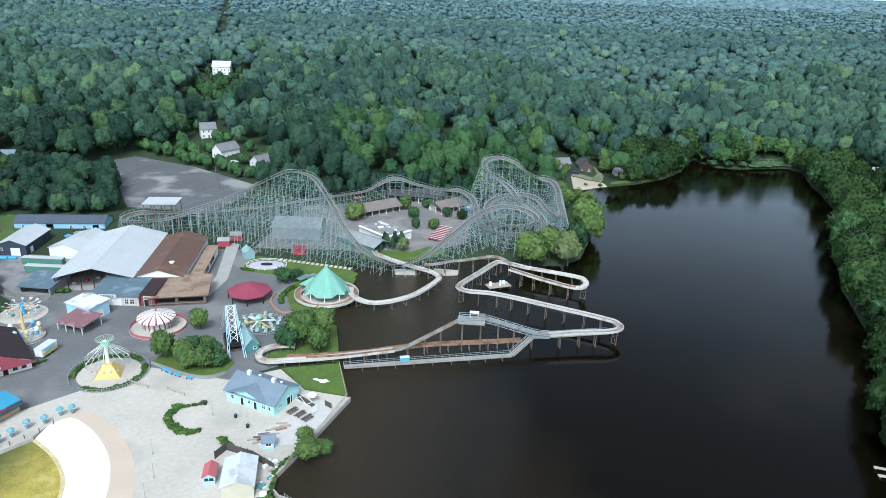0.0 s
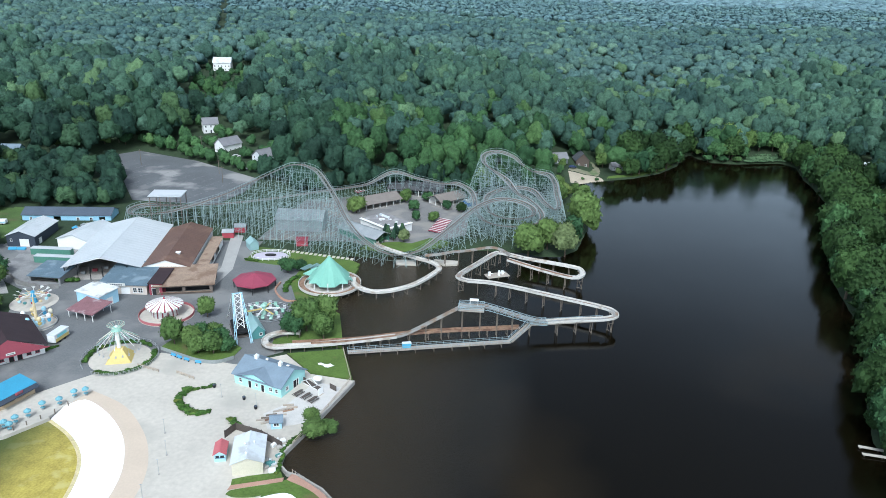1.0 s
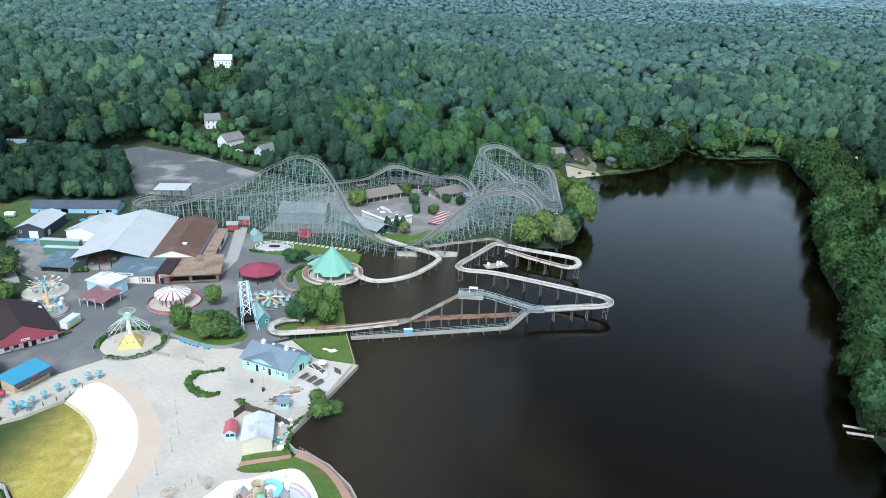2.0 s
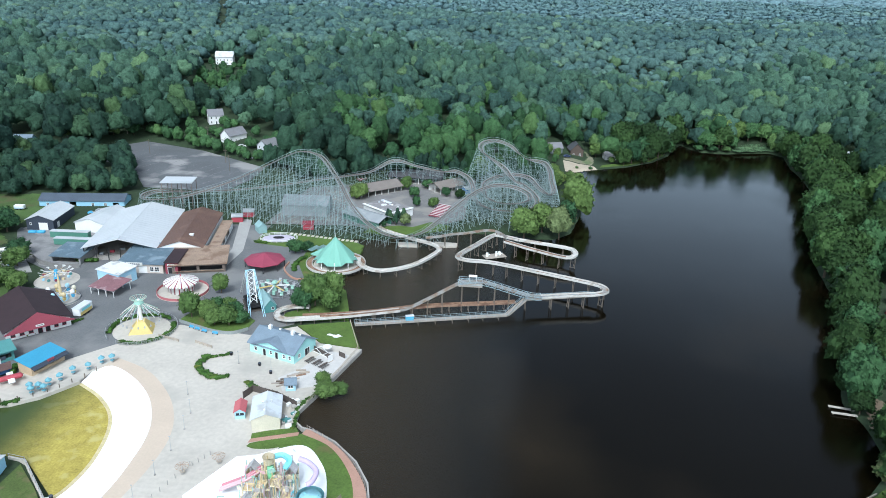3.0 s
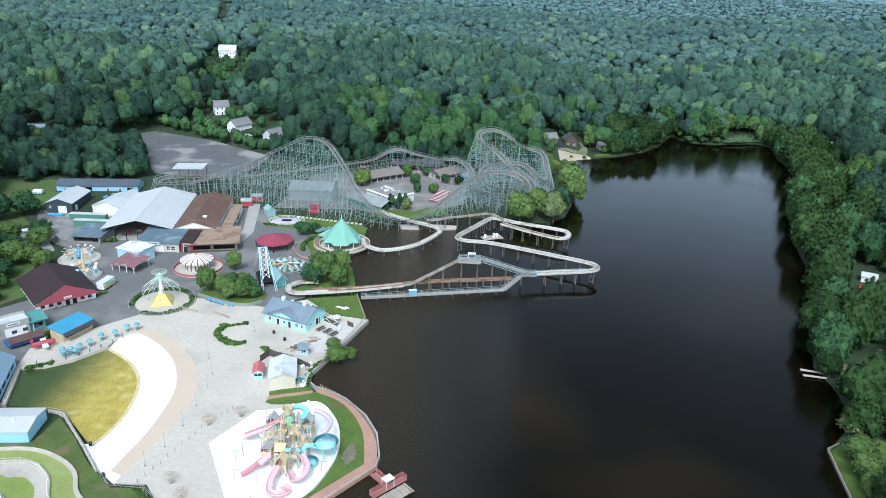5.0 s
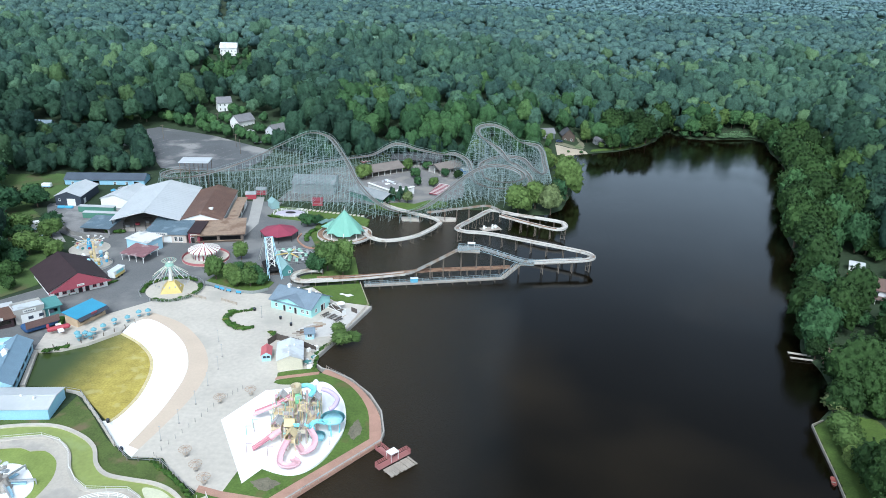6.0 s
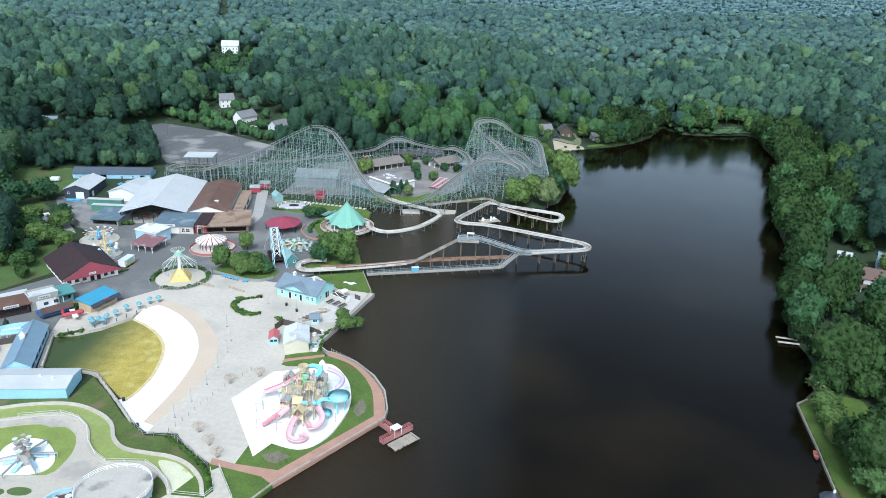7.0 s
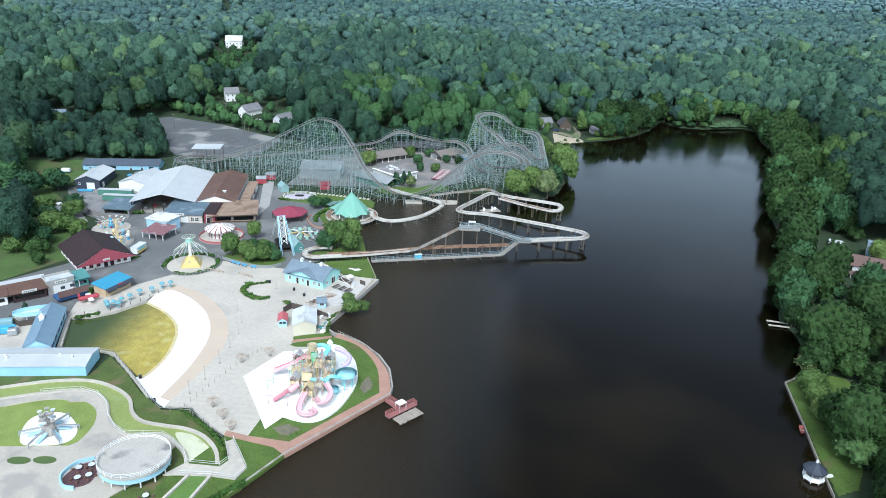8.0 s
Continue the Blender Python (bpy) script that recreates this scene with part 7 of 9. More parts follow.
bm = channel(bmesh.new(), [Vector((5.6 * math.cos(2 * math.pi * i / 36), 2.2 * math.sin(2 * math.pi * i / 36), 3.0)) for i in range(37)], 1.3, 0.8, 0.12)
part("trough", bm, POOL_BLUE, oval)
part("deck", prism(bmesh.new(), ring(30, 4.8, 1.5), 2.9, 3.05, True), PALE_GREY, oval)
for i in range(6):
    a = math.pi / 3 * i
    bm = bmesh.new()
    tube(bm, (5 * math.cos(a), 2 * math.sin(a), 0), (5 * math.cos(a), 2 * math.sin(a), 3.0), 0.18, 0.18, 8)
    part("post", bm, WHITE, oval)

# ---- pool walls ----
bm = bmesh.new()
strip(bm, [(-117.6, 100.4), (-124.6, 117.6), (-118.6, 119.6), (-113.2, 123.7), (-107.2, 132.0)], 1.2, -0.4, 1.45)
tagged(link("pool_wall", bm, CONCRETE), "pale concrete pool wall and walkway", "wall", kind="structure")
bm = bmesh.new()
WALL_S = [(-105.2, 99.6), (-101.0, 98.9), (-90.3, 88.2), (-82.2, 79.6), (-77.0, 74.9), (-69.2, 74.9), (-64.4, 71.0), (-57.6, 65.2)]
strip(bm, WALL_S[:4], 0.5, -0.4, 1.6)
tagged(link("pool_wall", bm, CONCRETE), "pale pool wall with lean posts", "wall", kind="structure")
WOOD_GREY = mat("grey_weathered_posts", (0.24, 0.21, 0.18), 0.9, 0.25, 1, 0.2)
fence = thing("pool_fence", "low picket fence with grey posts above the pool", "fence")
for a, b in zip(WALL_S, WALL_S[1:]):
    n = max(1, int(math.dist(a, b) / 2.2))
    for j in range(n):
        x, y = a[0] + (b[0] - a[0]) * j / n, a[1] + (b[1] - a[1]) * j / n
        part("post", box(bmesh.new(), x - 0.06, x + 0.06, y - 0.06, y + 0.06, 1.0, 2.4), WOOD_GREY, fence)
    bm = bmesh.new()
    for z in (1.75, 2.3):
        beam(bm, (*a, z), (*b, z), 0.07)
    part("rail", bm, STEEL, fence)

# ---- lazy river, its island and the round sun deck ----
SW_GRASS = mat("rough_grass", (0.085, 0.12, 0.03), 0.95, 0.3, 4, 0.4, stain=(0.16, 0.13, 0.07), stain_at=0.6)
slab("lawn", [(-140, 84), (-102, 88), (-101.5, 98), (-93.5, 90.6), (-85.5, 82), (-76.6, 75), (-69.8, 75.6), (-64.6, 69.8), (-57, 64), (-48, 50), (-58, 36), (-80, 30), (-140, 34)], 1.02, SW_GRASS, "rough grass and dry banks round the lazy river", "lawn")
OUTER = curve2([(-140, 69), (-128, 75.4), (-118, 80.2), (-109.5, 83.6), (-100.0, 84.9), (-92.0, 82.3), (-86.4, 78.2), (-83.0, 72.8), (-79.0, 69.6), (-73.2, 68.6), (-67.4, 67.9), (-62.3, 65.6), (-57.9, 61.2), (-55.7, 56.6)], 1.5)
INNER = curve2([(-140, 64), (-128, 69.4), (-117.2, 74.2), (-109.1, 77.8), (-100.0, 80.4), (-94.8, 78.9), (-90.7, 75.3), (-87.9, 70.5), (-84.3, 66.6), (-80.5, 64.2), (-76.3, 64.5), (-71.7, 64.9), (-68.3, 62.8), (-64.3, 59.2), (-62.4, 55.8)], 1.5)
RIVER = mat("green_algae_channel", (0.27, 0.32, 0.095), 0.3, 0.15, 7, 0.8, stain=(0.31, 0.37, 0.15), stain_at=0.62)
slab("river_water", OUTER + INNER[::-1], 1.1, RIVER, "shallow bright green water of the lazy river", "water", 0.5)
slab("river_bed", curve2([(-69.4, 66.6), (-65.4, 66.2), (-61.4, 63.6), (-58.2, 60.2), (-56.3, 56.8), (-61.8, 56.6), (-64.0, 59.8), (-67.6, 63.6)], 1.0, True), 1.104, mat("pale_silted_bed", (0.62, 0.62, 0.45), 0.6, 0.12, 3, 0.5, stain=(0.36, 0.40, 0.18), stain_at=0.6), "pale silted shallow bed at the river's bend", "water", 1.0)
for ln in (OUTER, INNER):
    bm = bmesh.new()
    strip(bm, ln, 0.9, 0.5, 1.5)
    tagged(link("river_wall", bm, CONCRETE), "pale rounded wall of the lazy river", "wall", kind="structure")
PATH_IN = curve2([(-140, 60), (-126, 66.2), (-115.5, 71.2), (-108.4, 74.8), (-102.5, 76.2), (-99.8, 75.3), (-96.6, 75.9), (-92.3, 73.0), (-89.8, 68.0), (-89.4, 63.2), (-89.9, 59.2)], 1.5)
slab("pavement", INNER[:-6] + [(-70, 50), (-75, 42), (-140, 33), (-140, 49), (-105.8, 56.7), (-91.0, 58.8)] + PATH_IN[::-1][1:], 1.3, mat("worn_path_concrete", (0.47, 0.43, 0.37), 0.85, 0.12, 5, 0.6, stain=(0.37, 0.345, 0.31), stain_at=0.56), "worn concrete path round the play island", "pavement")
slab("lawn", PATH_IN + [(-105.8, 56.8), (-140, 49.2)], 1.06, mat("bright_algae_lawn", (0.22, 0.28, 0.07), 0.9, 0.2, 5, 0.5), "bright yellow-green shallow basin round the play island", "lawn")
slab("pavement", curve2([(-101.7, 58.3), (-104.5, 62.3), (-105.4, 67.5), (-102.6, 70.4), (-98.0, 70.3), (-93.2, 66.1), (-91.6, 62.3), (-92.9, 59.6), (-96.8, 58.4)], 1.0, True), 1.22, WHITE_SLAB, "white painted pad under the play fountain", "pavement")
slab("pavement", [(-62.8, 55.8), (-54.8, 55.6), (-53.6, 58.0), (-56.6, 64.2), (-55.2, 65.4), (-48.9, 55.8), (-50.1, 51.9), (-55.7, 52.4), (-62.3, 52.0), (-66, 51.6)], 1.4, CONCRETE, "pale concrete footbridge over the lazy river", "pavement")
slab("river_water", [(-60.2, 52.1), (-55.9, 52.3), (-58.3, 40), (-63.6, 40)], 1.19, mat("deep_green_channel", (0.13, 0.22, 0.05), 0.3, 0.2, 3, 0.5), "green channel below the footbridge", "water", 0.4)
for pts in ([(-60.4, 52.0), (-63.8, 39.8)], [(-55.7, 52.3), (-58.1, 39.8)]):
    bm = strip(bmesh.new(), pts, 0.6, 0.5, 1.7)
    tagged(link("river_wall", bm, CONCRETE), "pale wall of the green channel", "wall", kind="structure")
rail = thing("bridge_railing", "white tube railing along the footbridge and river", "railing")
for pts in ([(-62.8, 55.9, 1.4), (-54.8, 55.7, 1.4), (-53.7, 58.0, 1.4), (-56.7, 64.2, 1.4)], [(-55.2, 65.4, 1.4), (-48.9, 55.8, 1.4), (-50.1, 51.9, 1.4), (-55.7, 52.4, 1.4), (-62.3, 52.0, 1.4)], [(-62.4, 55.8, 1.5), (-64.3, 59.2, 1.5), (-68.3, 62.8, 1.5), (-71.7, 64.9, 1.5), (-76.3, 64.5, 1.5), (-80.5, 64.2, 1.5), (-84.3, 66.6, 1.5), (-87.9, 70.5, 1.5), (-90.7, 75.3, 1.5), (-94.8, 78.9, 1.5), (-100.0, 80.4, 1.5), (-109.1, 77.8, 1.5)]):
    bm = bmesh.new()
    railing(bm, [Vector(p) for p in pts], 1.05, 1.6, 0.025, 2)
    part("railing_run", bm, WHITE, rail)

POND = mat("dark_pond_water", (0.10, 0.15, 0.045), 0.3, 0.2, 2, 0.4)
for x, y in ((-98.8, 52.6), (-93.4, 53.4)):
    slab("pond", curve2(ring(10, 2.7, 1.3, (x, y)), 0.8, True), 1.306, POND, "small green pond beside the path", "water", 1.0)
deck = thing("round_sun_deck", "round raised concrete deck with white railing and blue band", "deck", (-72.3, 52.6, 1.2), 20)
bm = prism(bmesh.new(), ring(48, 7.6, 7.0), 2.9, 3.3, True)
part("slab", bm, mat("stained_concrete_deck", (0.47, 0.445, 0.40), 0.85, 0.12, 4, 0.4, stain=(0.22, 0.215, 0.21), stain_at=0.6), deck)
part("band", strip(bmesh.new(), ring(48, 7.2, 6.6), 0.3, 1.6, 2.9, True), POOL_BLUE, deck, "pale blue fascia band")
part("core", prism(bmesh.new(), ring(24, 4.6, 4.2), 0, 2.9), DARK, deck)
for i in range(14):
    a = 2 * math.pi * i / 14
    bm = bmesh.new()
    tube(bm, (6.9 * math.cos(a), 6.3 * math.sin(a), 0), (6.9 * math.cos(a), 6.3 * math.sin(a), 2.9), 0.16, 0.16, 8)
    part("post", bm, WHITE, deck)
bm = bmesh.new()
railing(bm, [Vector((7.5 * math.cos(2 * math.pi * i / 48), 6.9 * math.sin(2 * math.pi * i / 48), 3.3)) for i in range(49)], 1.1, 1.6, 0.045, 3)
part("railing", bm, WHITE, deck)

slab("pavement", curve2([(-86.2, 48.0), (-85.2, 52.4), (-82.0, 54.0), (-80.2, 51.0), (-80.0, 47.2), (-83.2, 45.6)], 1.0, True), 1.305, mat("maroon_terrace_paint", (0.10, 0.055, 0.06), 0.8, 0.25, 2, 0.3), "dark maroon painted cafe terrace", "pavement")
strip(bm := bmesh.new(), curve2([(-82.6, 54.6), (-85.6, 53.0), (-86.8, 48.6), (-84.6, 45.4), (-82.0, 45.0)], 1.0), 0.35, 1.2, 2.2)
tagged(link("terrace_wall", bm, POOL_BLUE), "low curved pale blue wall round the cafe terrace", "wall", kind="structure")
bench_spots = [(-84.3, 51.2), (-82.1, 52.4), (-82.9, 48.1), (-81.0, 49.2), (-66.3, 44.4)]
for x, y in bench_spots:
    t = thing("cafe_table", "round brown table with white top and stools", "table", (x, y, 1.3), 0, "cafe tables")
    bm = bmesh.new()
    tube(bm, (0, 0, 0.68), (0, 0, 0.76), 0.72, 0.72, 8)
    part("tabletop", bm, PALE_GREY, t)
    bm = bmesh.new()
    tube(bm, (0, 0, 0), (0, 0, 0.68), 0.12, 0.12, 8)
    part("pedestal", bm, DARK, t)
    for i in range(4):
        a = math.pi / 2 * i + 0.3
        bm = bmesh.new()
        tube(bm, (1.35 * math.cos(a), 1.35 * math.sin(a), 0), (1.35 * math.cos(a), 1.35 * math.sin(a), 0.45), 0.28, 0.3, 8)
        part("stool", bm, BROWN_ROOF, t)

# tree-like play fountain
fount = thing("play_fountain", "grey play fountain tower with arms and tipping dishes", "play structure", (-97.9, 62.9, 1.2), 8)
bm = bmesh.new()
tube(bm, (0, 0, 0), (0, 0, 2.6), 1.9, 1.3, 10)
tube(bm, (0, 0, 2.6), (0, 0, 5.4), 0.7, 0.5, 10)
part("trunk", bm, mat("grey_rockwork", (0.33, 0.30, 0.27), 0.9, 0.25, 1.5, 0.3), fount)
for z, r in ((3.4, 1.9), (4.6, 1.5), (5.6, 1.9)):
    for i in range(5):
        a = 2 * math.pi * i / 5 + z
        bm = bmesh.new()
        tube(bm, (0.75 * r * math.cos(a), 0.75 * r * math.sin(a), z), (0.75 * r * math.cos(a), 0.75 * r * math.sin(a), z + 0.3), 0.45, 0.6, 8)
        part("dish", bm, PALE_GREY if i % 2 else STONE, fount)
for i in range(6):
    a = math.pi / 3 * i + 0.2
    c, s = math.cos(a), math.sin(a)
    bm = bmesh.new()
    beam(bm, (1.2 * c, 1.2 * s, 1.8), (6.4 * c, 6.4 * s, 1.2), 0.35)
    beam(bm, (6.4 * c, 6.4 * s, 1.2), (6.4 * c, 6.4 * s, 0), 0.2)
    part("arm", bm, STEEL, fount)
    bm = bmesh.new()
    beam(bm, (1.5 * c - 0.5 * s, 1.5 * s + 0.5 * c, 1.0), (4.4 * c - 0.5 * s, 4.4 * s + 0.5 * c, 0.3), 0.9, 0.25)
    part("chute", bm, POOL_BLUE, fount)

# ---- water play tower on the splash pad ----
play = thing("water_play_tower", "large sand-coloured water play tower with pink and turquoise slides", "play structure", (-43.5, 91, 1.24))
q = random.Random(5)
DECKS = [(-4.3, 6.0, 3.0), (-0.3, 4.9, 5.0), (4.3, 5.6, 3.6), (2.0, 2.2, 4.2), (4.8, 0.1, 3.4), (3.4, -4.4, 2.6), (1.6, -7.4, 2.0), (0.7, -4.7, 2.9), (-2.5, -4.4, 2.8), (-1.0, 0.6, 3.8), (-3.6, 1.6, 3.2)]
HUTS = {0: 1, 2: 1, 7: 2, 8: 1, 6: 2}
GREY_HUT = mat("grey_hut_boards", (0.44, 0.43, 0.42), 0.85, 0.25, 1, 0.2)
SAND_PALE = paint("pale_sand_panels", (0.66, 0.57, 0.38), 0.7)
MAUVE = paint("faded_mauve_posts", (0.46, 0.36, 0.36), 0.7)
BOWL_BLUE = paint("pale_turquoise_fibreglass", (0.42, 0.74, 0.80), 0.45)
WATER_GREEN = paint("bright_green_tube", (0.22, 0.52, 0.28), 0.5)


def tube_line(bm, pts, r, seg=8):
    prev = None
    for i, p in enumerate(pts):
        d = (pts[min(i + 1, len(pts) - 1)] - pts[max(i - 1, 0)]).normalized()
        s = d.cross(Vector((0, 0, 1))).normalized()
        u = s.cross(d)
        row = [bm.verts.new(p + (s * math.cos(2 * math.pi * k / seg) + u * math.sin(2 * math.pi * k / seg)) * r) for k in range(seg)]
        if prev:
            for k in range(seg):
                bm.faces.new((prev[k], prev[(k + 1) % seg], row[(k + 1) % seg], row[k]))
        prev = row


def open_slide(parent, pts, width, material, label, step=0.7):
    part("slide", channel(bmesh.new(), smooth_line(pts, step), width, 0.55, 0.1), material, parent, label, True)


def picket_panel(m, material, w=2.3):
    """A panel of uneven boards along x on a deck's edge."""
    n = 6
    for j in range(n):
        u = -w / 2 + w * j / n
        part("board", box(bmesh.new(), u + 0.03, u + w / n - 0.03, -0.05, 0.05, 0, 0.8 + 0.3 * q.random()), material, play).matrix_basis = m


for k, (x, y, z) in enumerate(DECKS):
    part("platform", box(bmesh.new(), x - 1.25, x + 1.25, y - 1.25, y + 1.25, z, z + 0.18, 0.05), (SAND_PALE, SANDY, STONE)[k % 3], play)
    for dx in (-1.15, 1.15):
        for dy in (-1.15, 1.15):
            bm = bmesh.new()
            tube(bm, (x + dx, y + dy, 0), (x + dx, y + dy, z + 1.2 + 1.1 * q.random()), 0.13, 0.13, 8)
            part("post", bm, (SANDY, SAND_PALE, MAUVE, PALE_GREEN)[q.randrange(4)], play)
    for s in range(4):
        if q.random() < 0.3:
            continue
        a = math.pi / 2 * s
        m = Matrix.Translation((x + 1.2 * math.sin(a), y - 1.2 * math.cos(a), z + 0.18)) @ Matrix.Rotation(a, 4, "Z")
        picket_panel(m, (SANDY, SAND_PALE, CREAM, GREY_HUT)[q.randrange(4)])
    if k in HUTS:
        bm = gable_roof_bm(2.1, 2.1, 0, 1.2, 0.2, 0.1, "x" if k % 2 else "y")
        part("roof", bm, GREY_HUT if HUTS[k] == 1 else (SANDY if HUTS[k] == 2 else STONE), play, "pitched plank hut roof").matrix_basis = pose(x - 1.05, y - 1.05, z + 1.8)
for (x0, y0, z0), (x1, y1, z1) in zip(DECKS, DECKS[1:]):
    bm = bmesh.new()
    beam(bm, (x0, y0, z0 + 0.08), (x1, y1, z1 + 0.08), 0.9, 0.1)
    part("bridge", bm, SAND_PALE, play)
    bm = bmesh.new()
    for o in (-0.5, 0.5):
        beam(bm, (x0 + o, y0 + o, z0 + 0.9), (x1 + o, y1 + o, z1 + 0.9), 0.08)
        beam(bm, (x0 + o, y0 + o, z0 + 0.5), (x1 + o, y1 + o, z1 + 0.5), 0.06)
    part("bridge_rail", bm, MAUVE, play)
# loose boards, nets, props and pipes
for k in range(84):
    x, y, z = DECKS[q.randrange(len(DECKS))]
    x, y = x + q.uniform(-2.0, 2.0), y + q.uniform(-2.0, 2.0)
    h = z + q.uniform(0.2, 3.0)
    bm = bmesh.new()
    tube(bm, (x, y, 0), (x, y, h), 0.09, 0.08, 6)
    part("pole", bm, (SANDY, MAUVE, SAND_PALE, WHITE, PALE_GREEN)[q.randrange(5)], play)
    if k % 2:
        w, t = q.uniform(0.35, 0.8), q.uniform(0.4, 1.2)
        o = part("board", box(bmesh.new(), -w, w, -0.06, 0.06, -t / 2, t / 2, 0.02), (SANDY, CREAM, SAND_PALE, PALE_GREEN, PINK, TURQ, STONE)[q.randrange(7)], play)
        o.matrix_basis = pose(x, y, h - 0.5, q.uniform(-15, 15), q.uniform(-20, 20), q.uniform(0, 180))
# tipping barrel
bm = bmesh.new()
tube(bm, (-0.3, 4.9, 7.2), (-0.3, 4.9, 8.9), 1.05, 1.35, 14, caps=False)
tube(bm, (-0.3, 4.9, 7.2), (-0.3, 4.9, 7.3), 1.05, 1.05, 14)
bmesh.ops.solidify(bm, geom=bm.faces[:], thickness=0.12)
part("tipping_barrel", bm, paint("pale_cream_barrel", (0.80, 0.72, 0.55), 0.6), play, "large cream tipping barrel")
for a in range(3):
    bm = bmesh.new()
    tube(bm, (-0.3 + 1.3 * math.cos(2.1 * a), 4.9 + 1.3 * math.sin(2.1 * a), 0), (-0.3 + 1.2 * math.cos(2.1 * a), 4.9 + 1.2 * math.sin(2.1 * a), 8.2), 0.2, 0.16, 8)
    part("mast", bm, SANDY, play)
bm = bmesh.new()
tube(bm, (0.5, 3.6, 3.5), (0.3, 4.0, 7.0), 0.8, 0.7, 10)
part("standpipe", bm, WATER_GREEN, play, "bright green standpipe", True)
for x, y, z, m, r in ((2.6, 4.1, 8.2, MAUVE, 0.32), (3.9, 7.8, 8.8, WHITE, 0.2), (-1.2, 2.2, 6.6, SANDY, 0.2), (5.4, 3.2, 6.2, PALE_GREEN, 0.18), (0.6, -1.6, 5.8, MAUVE, 0.2)):
    bm = bmesh.new()
    tube(bm, (x, y, 0), (x, y, z), r, r * 0.9, 8)
    part("mast", bm, m, play)
bm = bmesh.new()
bmesh.ops.create_cone(bm, cap_ends=True, segments=8, radius1=0.9, radius2=0.3, depth=0.9, matrix=Matrix.Translation((3.9, 7.8, 8.6)))
part("cap", bm, WHITE, play)
open_slide(play, [(1.3, -9.0, 3.0), (0.8, -12.6, 2.2), (1.2, -15.2, 1.4), (3.3, -15.4, 0.9), (4.7, -13.6, 0.6), (3.1, -12.0, 0.3)], 1.4, PINK, "pink winding open slide")
open_slide(play, [(5.4, -5.0, 3.6), (7.4, -8.1, 3.0), (7.2, -10.5, 2.3), (5.3, -11.5, 1.8), (4.6, -10.0, 1.4), (3.1, -7.8, 0.9)], 1.4, PINK, "pink winding open slide")
RASP = paint("faded_raspberry_fibreglass", (0.52, 0.22, 0.26), 0.5)
for o in (0.0, 1.0):
    open_slide(play, [(-2.0, 5.8 + o, 4.6), (-4.6, 2.8 + o, 4.0), (-7.6, 2.4 + o, 2.6), (-10.4, 2.1 + o, 1.3)], 0.9, RASP if o else PINK, "straight raspberry slide lane")
open_slide(play, [(-2.0, -5.6, 2.8), (-4.2, -8.0, 1.8), (-6.8, -9.8, 0.4)], 1.1, RASP, "short raspberry slide")
bm = bmesh.new()
tube_line(bm, smooth_line([(-1.6, -5.4, 3.0), (-2.6, -6.6, 2.6), (-3.4, -7.6, 2.1)], 0.6), 0.75, 10)
part("tube_slide", bm, PINK, play, "pink enclosed slide mouth", True)
bm = bmesh.new()
tube_line(bm, smooth_line([(5.3, 8.3, 6.2), (7.4, 7.6, 6.0), (9.7, 5.5, 5.6), (9.5, 2.6, 5.2), (8.6, 1.6, 5.0)], 0.6), 0.6, 10)
part("tube_slide", bm, LILAC, play, "lilac enclosed tube slide", True)
open_slide(play, [(0.2, 6.2, 7.4), (1.8, 7.4, 7.3), (3.8, 6.2, 7.0), (3.4, 4.2, 6.4)], 1.2, TURQ, "turquoise high flume", 0.6)
for x, y, z, r in ((10.0, -1.0, 4.2, 2.9), (7.1, -4.4, 1.3, 1.8)):
    bm = bmesh.new()
    tube(bm, (x, y, z), (x, y, z + 0.45), r * 0.94, r, 22, caps=False)
    tube(bm, (x, y, z - 0.1), (x, y, z), r * 0.74, r * 0.94, 22, caps=False)
    bmesh.ops.solidify(bm, geom=bm.faces[:], thickness=0.1)
    prism(bm, ring(22, r * 0.80, None, (x, y)), z - 0.1, z + 0.02, True)
    part("bowl_slide", bm, BOWL_BLUE, play, "turquoise bowl slide", True)
    for i in range(3):
        a = math.pi * 2 / 3 * i + 0.4
        bm = bmesh.new()
        tube(bm, (x + r * 0.5 * math.cos(a), y + r * 0.5 * math.sin(a), 0), (x + r * 0.6 * math.cos(a), y + r * 0.6 * math.sin(a), z + 0.1), 0.16, 0.16, 8)
        part("post", bm, TURQ, play)
open_slide(play, [(9.0, -3.2, 4.2), (6.4, -2.0, 3.6), (5.2, -2.8, 3.0), (5.8, -4.0, 2.4)], 1.2, TURQ, "turquoise connecting slide")
for x, y in ((-9.5, -1.2), (-8.8, -2.6), (-10.2, -4.0), (-8, -10.5), (10, -5.5), (-3.0, -11.0)):
    bm = bmesh.new()
    tube(bm, (x, y, 0), (x, y, 2.6), 0.1, 0.08, 6)
    beam(bm, (x, y, 2.5), (x + 1.2, y + 0.4, 2.3), 0.1)
    part("spray_post", bm, PALE_GREEN if x < -9 else MAUVE, play)
bm = bmesh.new()
strip(bm, curve2([(-32.4, 98.6), (-31.4, 91.4), (-32.4, 84.6), (-34.0, 79.4), (-36.8, 75.4), (-39.9, 74.0), (-43.6, 74.6), (-46.2, 75.6)], 1.2), 0.35, 0.9, 1.75)
tagged(link("splash_wall", bm, WHITE_SLAB), "low white curved wall round the splash pad", "wall", kind="structure")

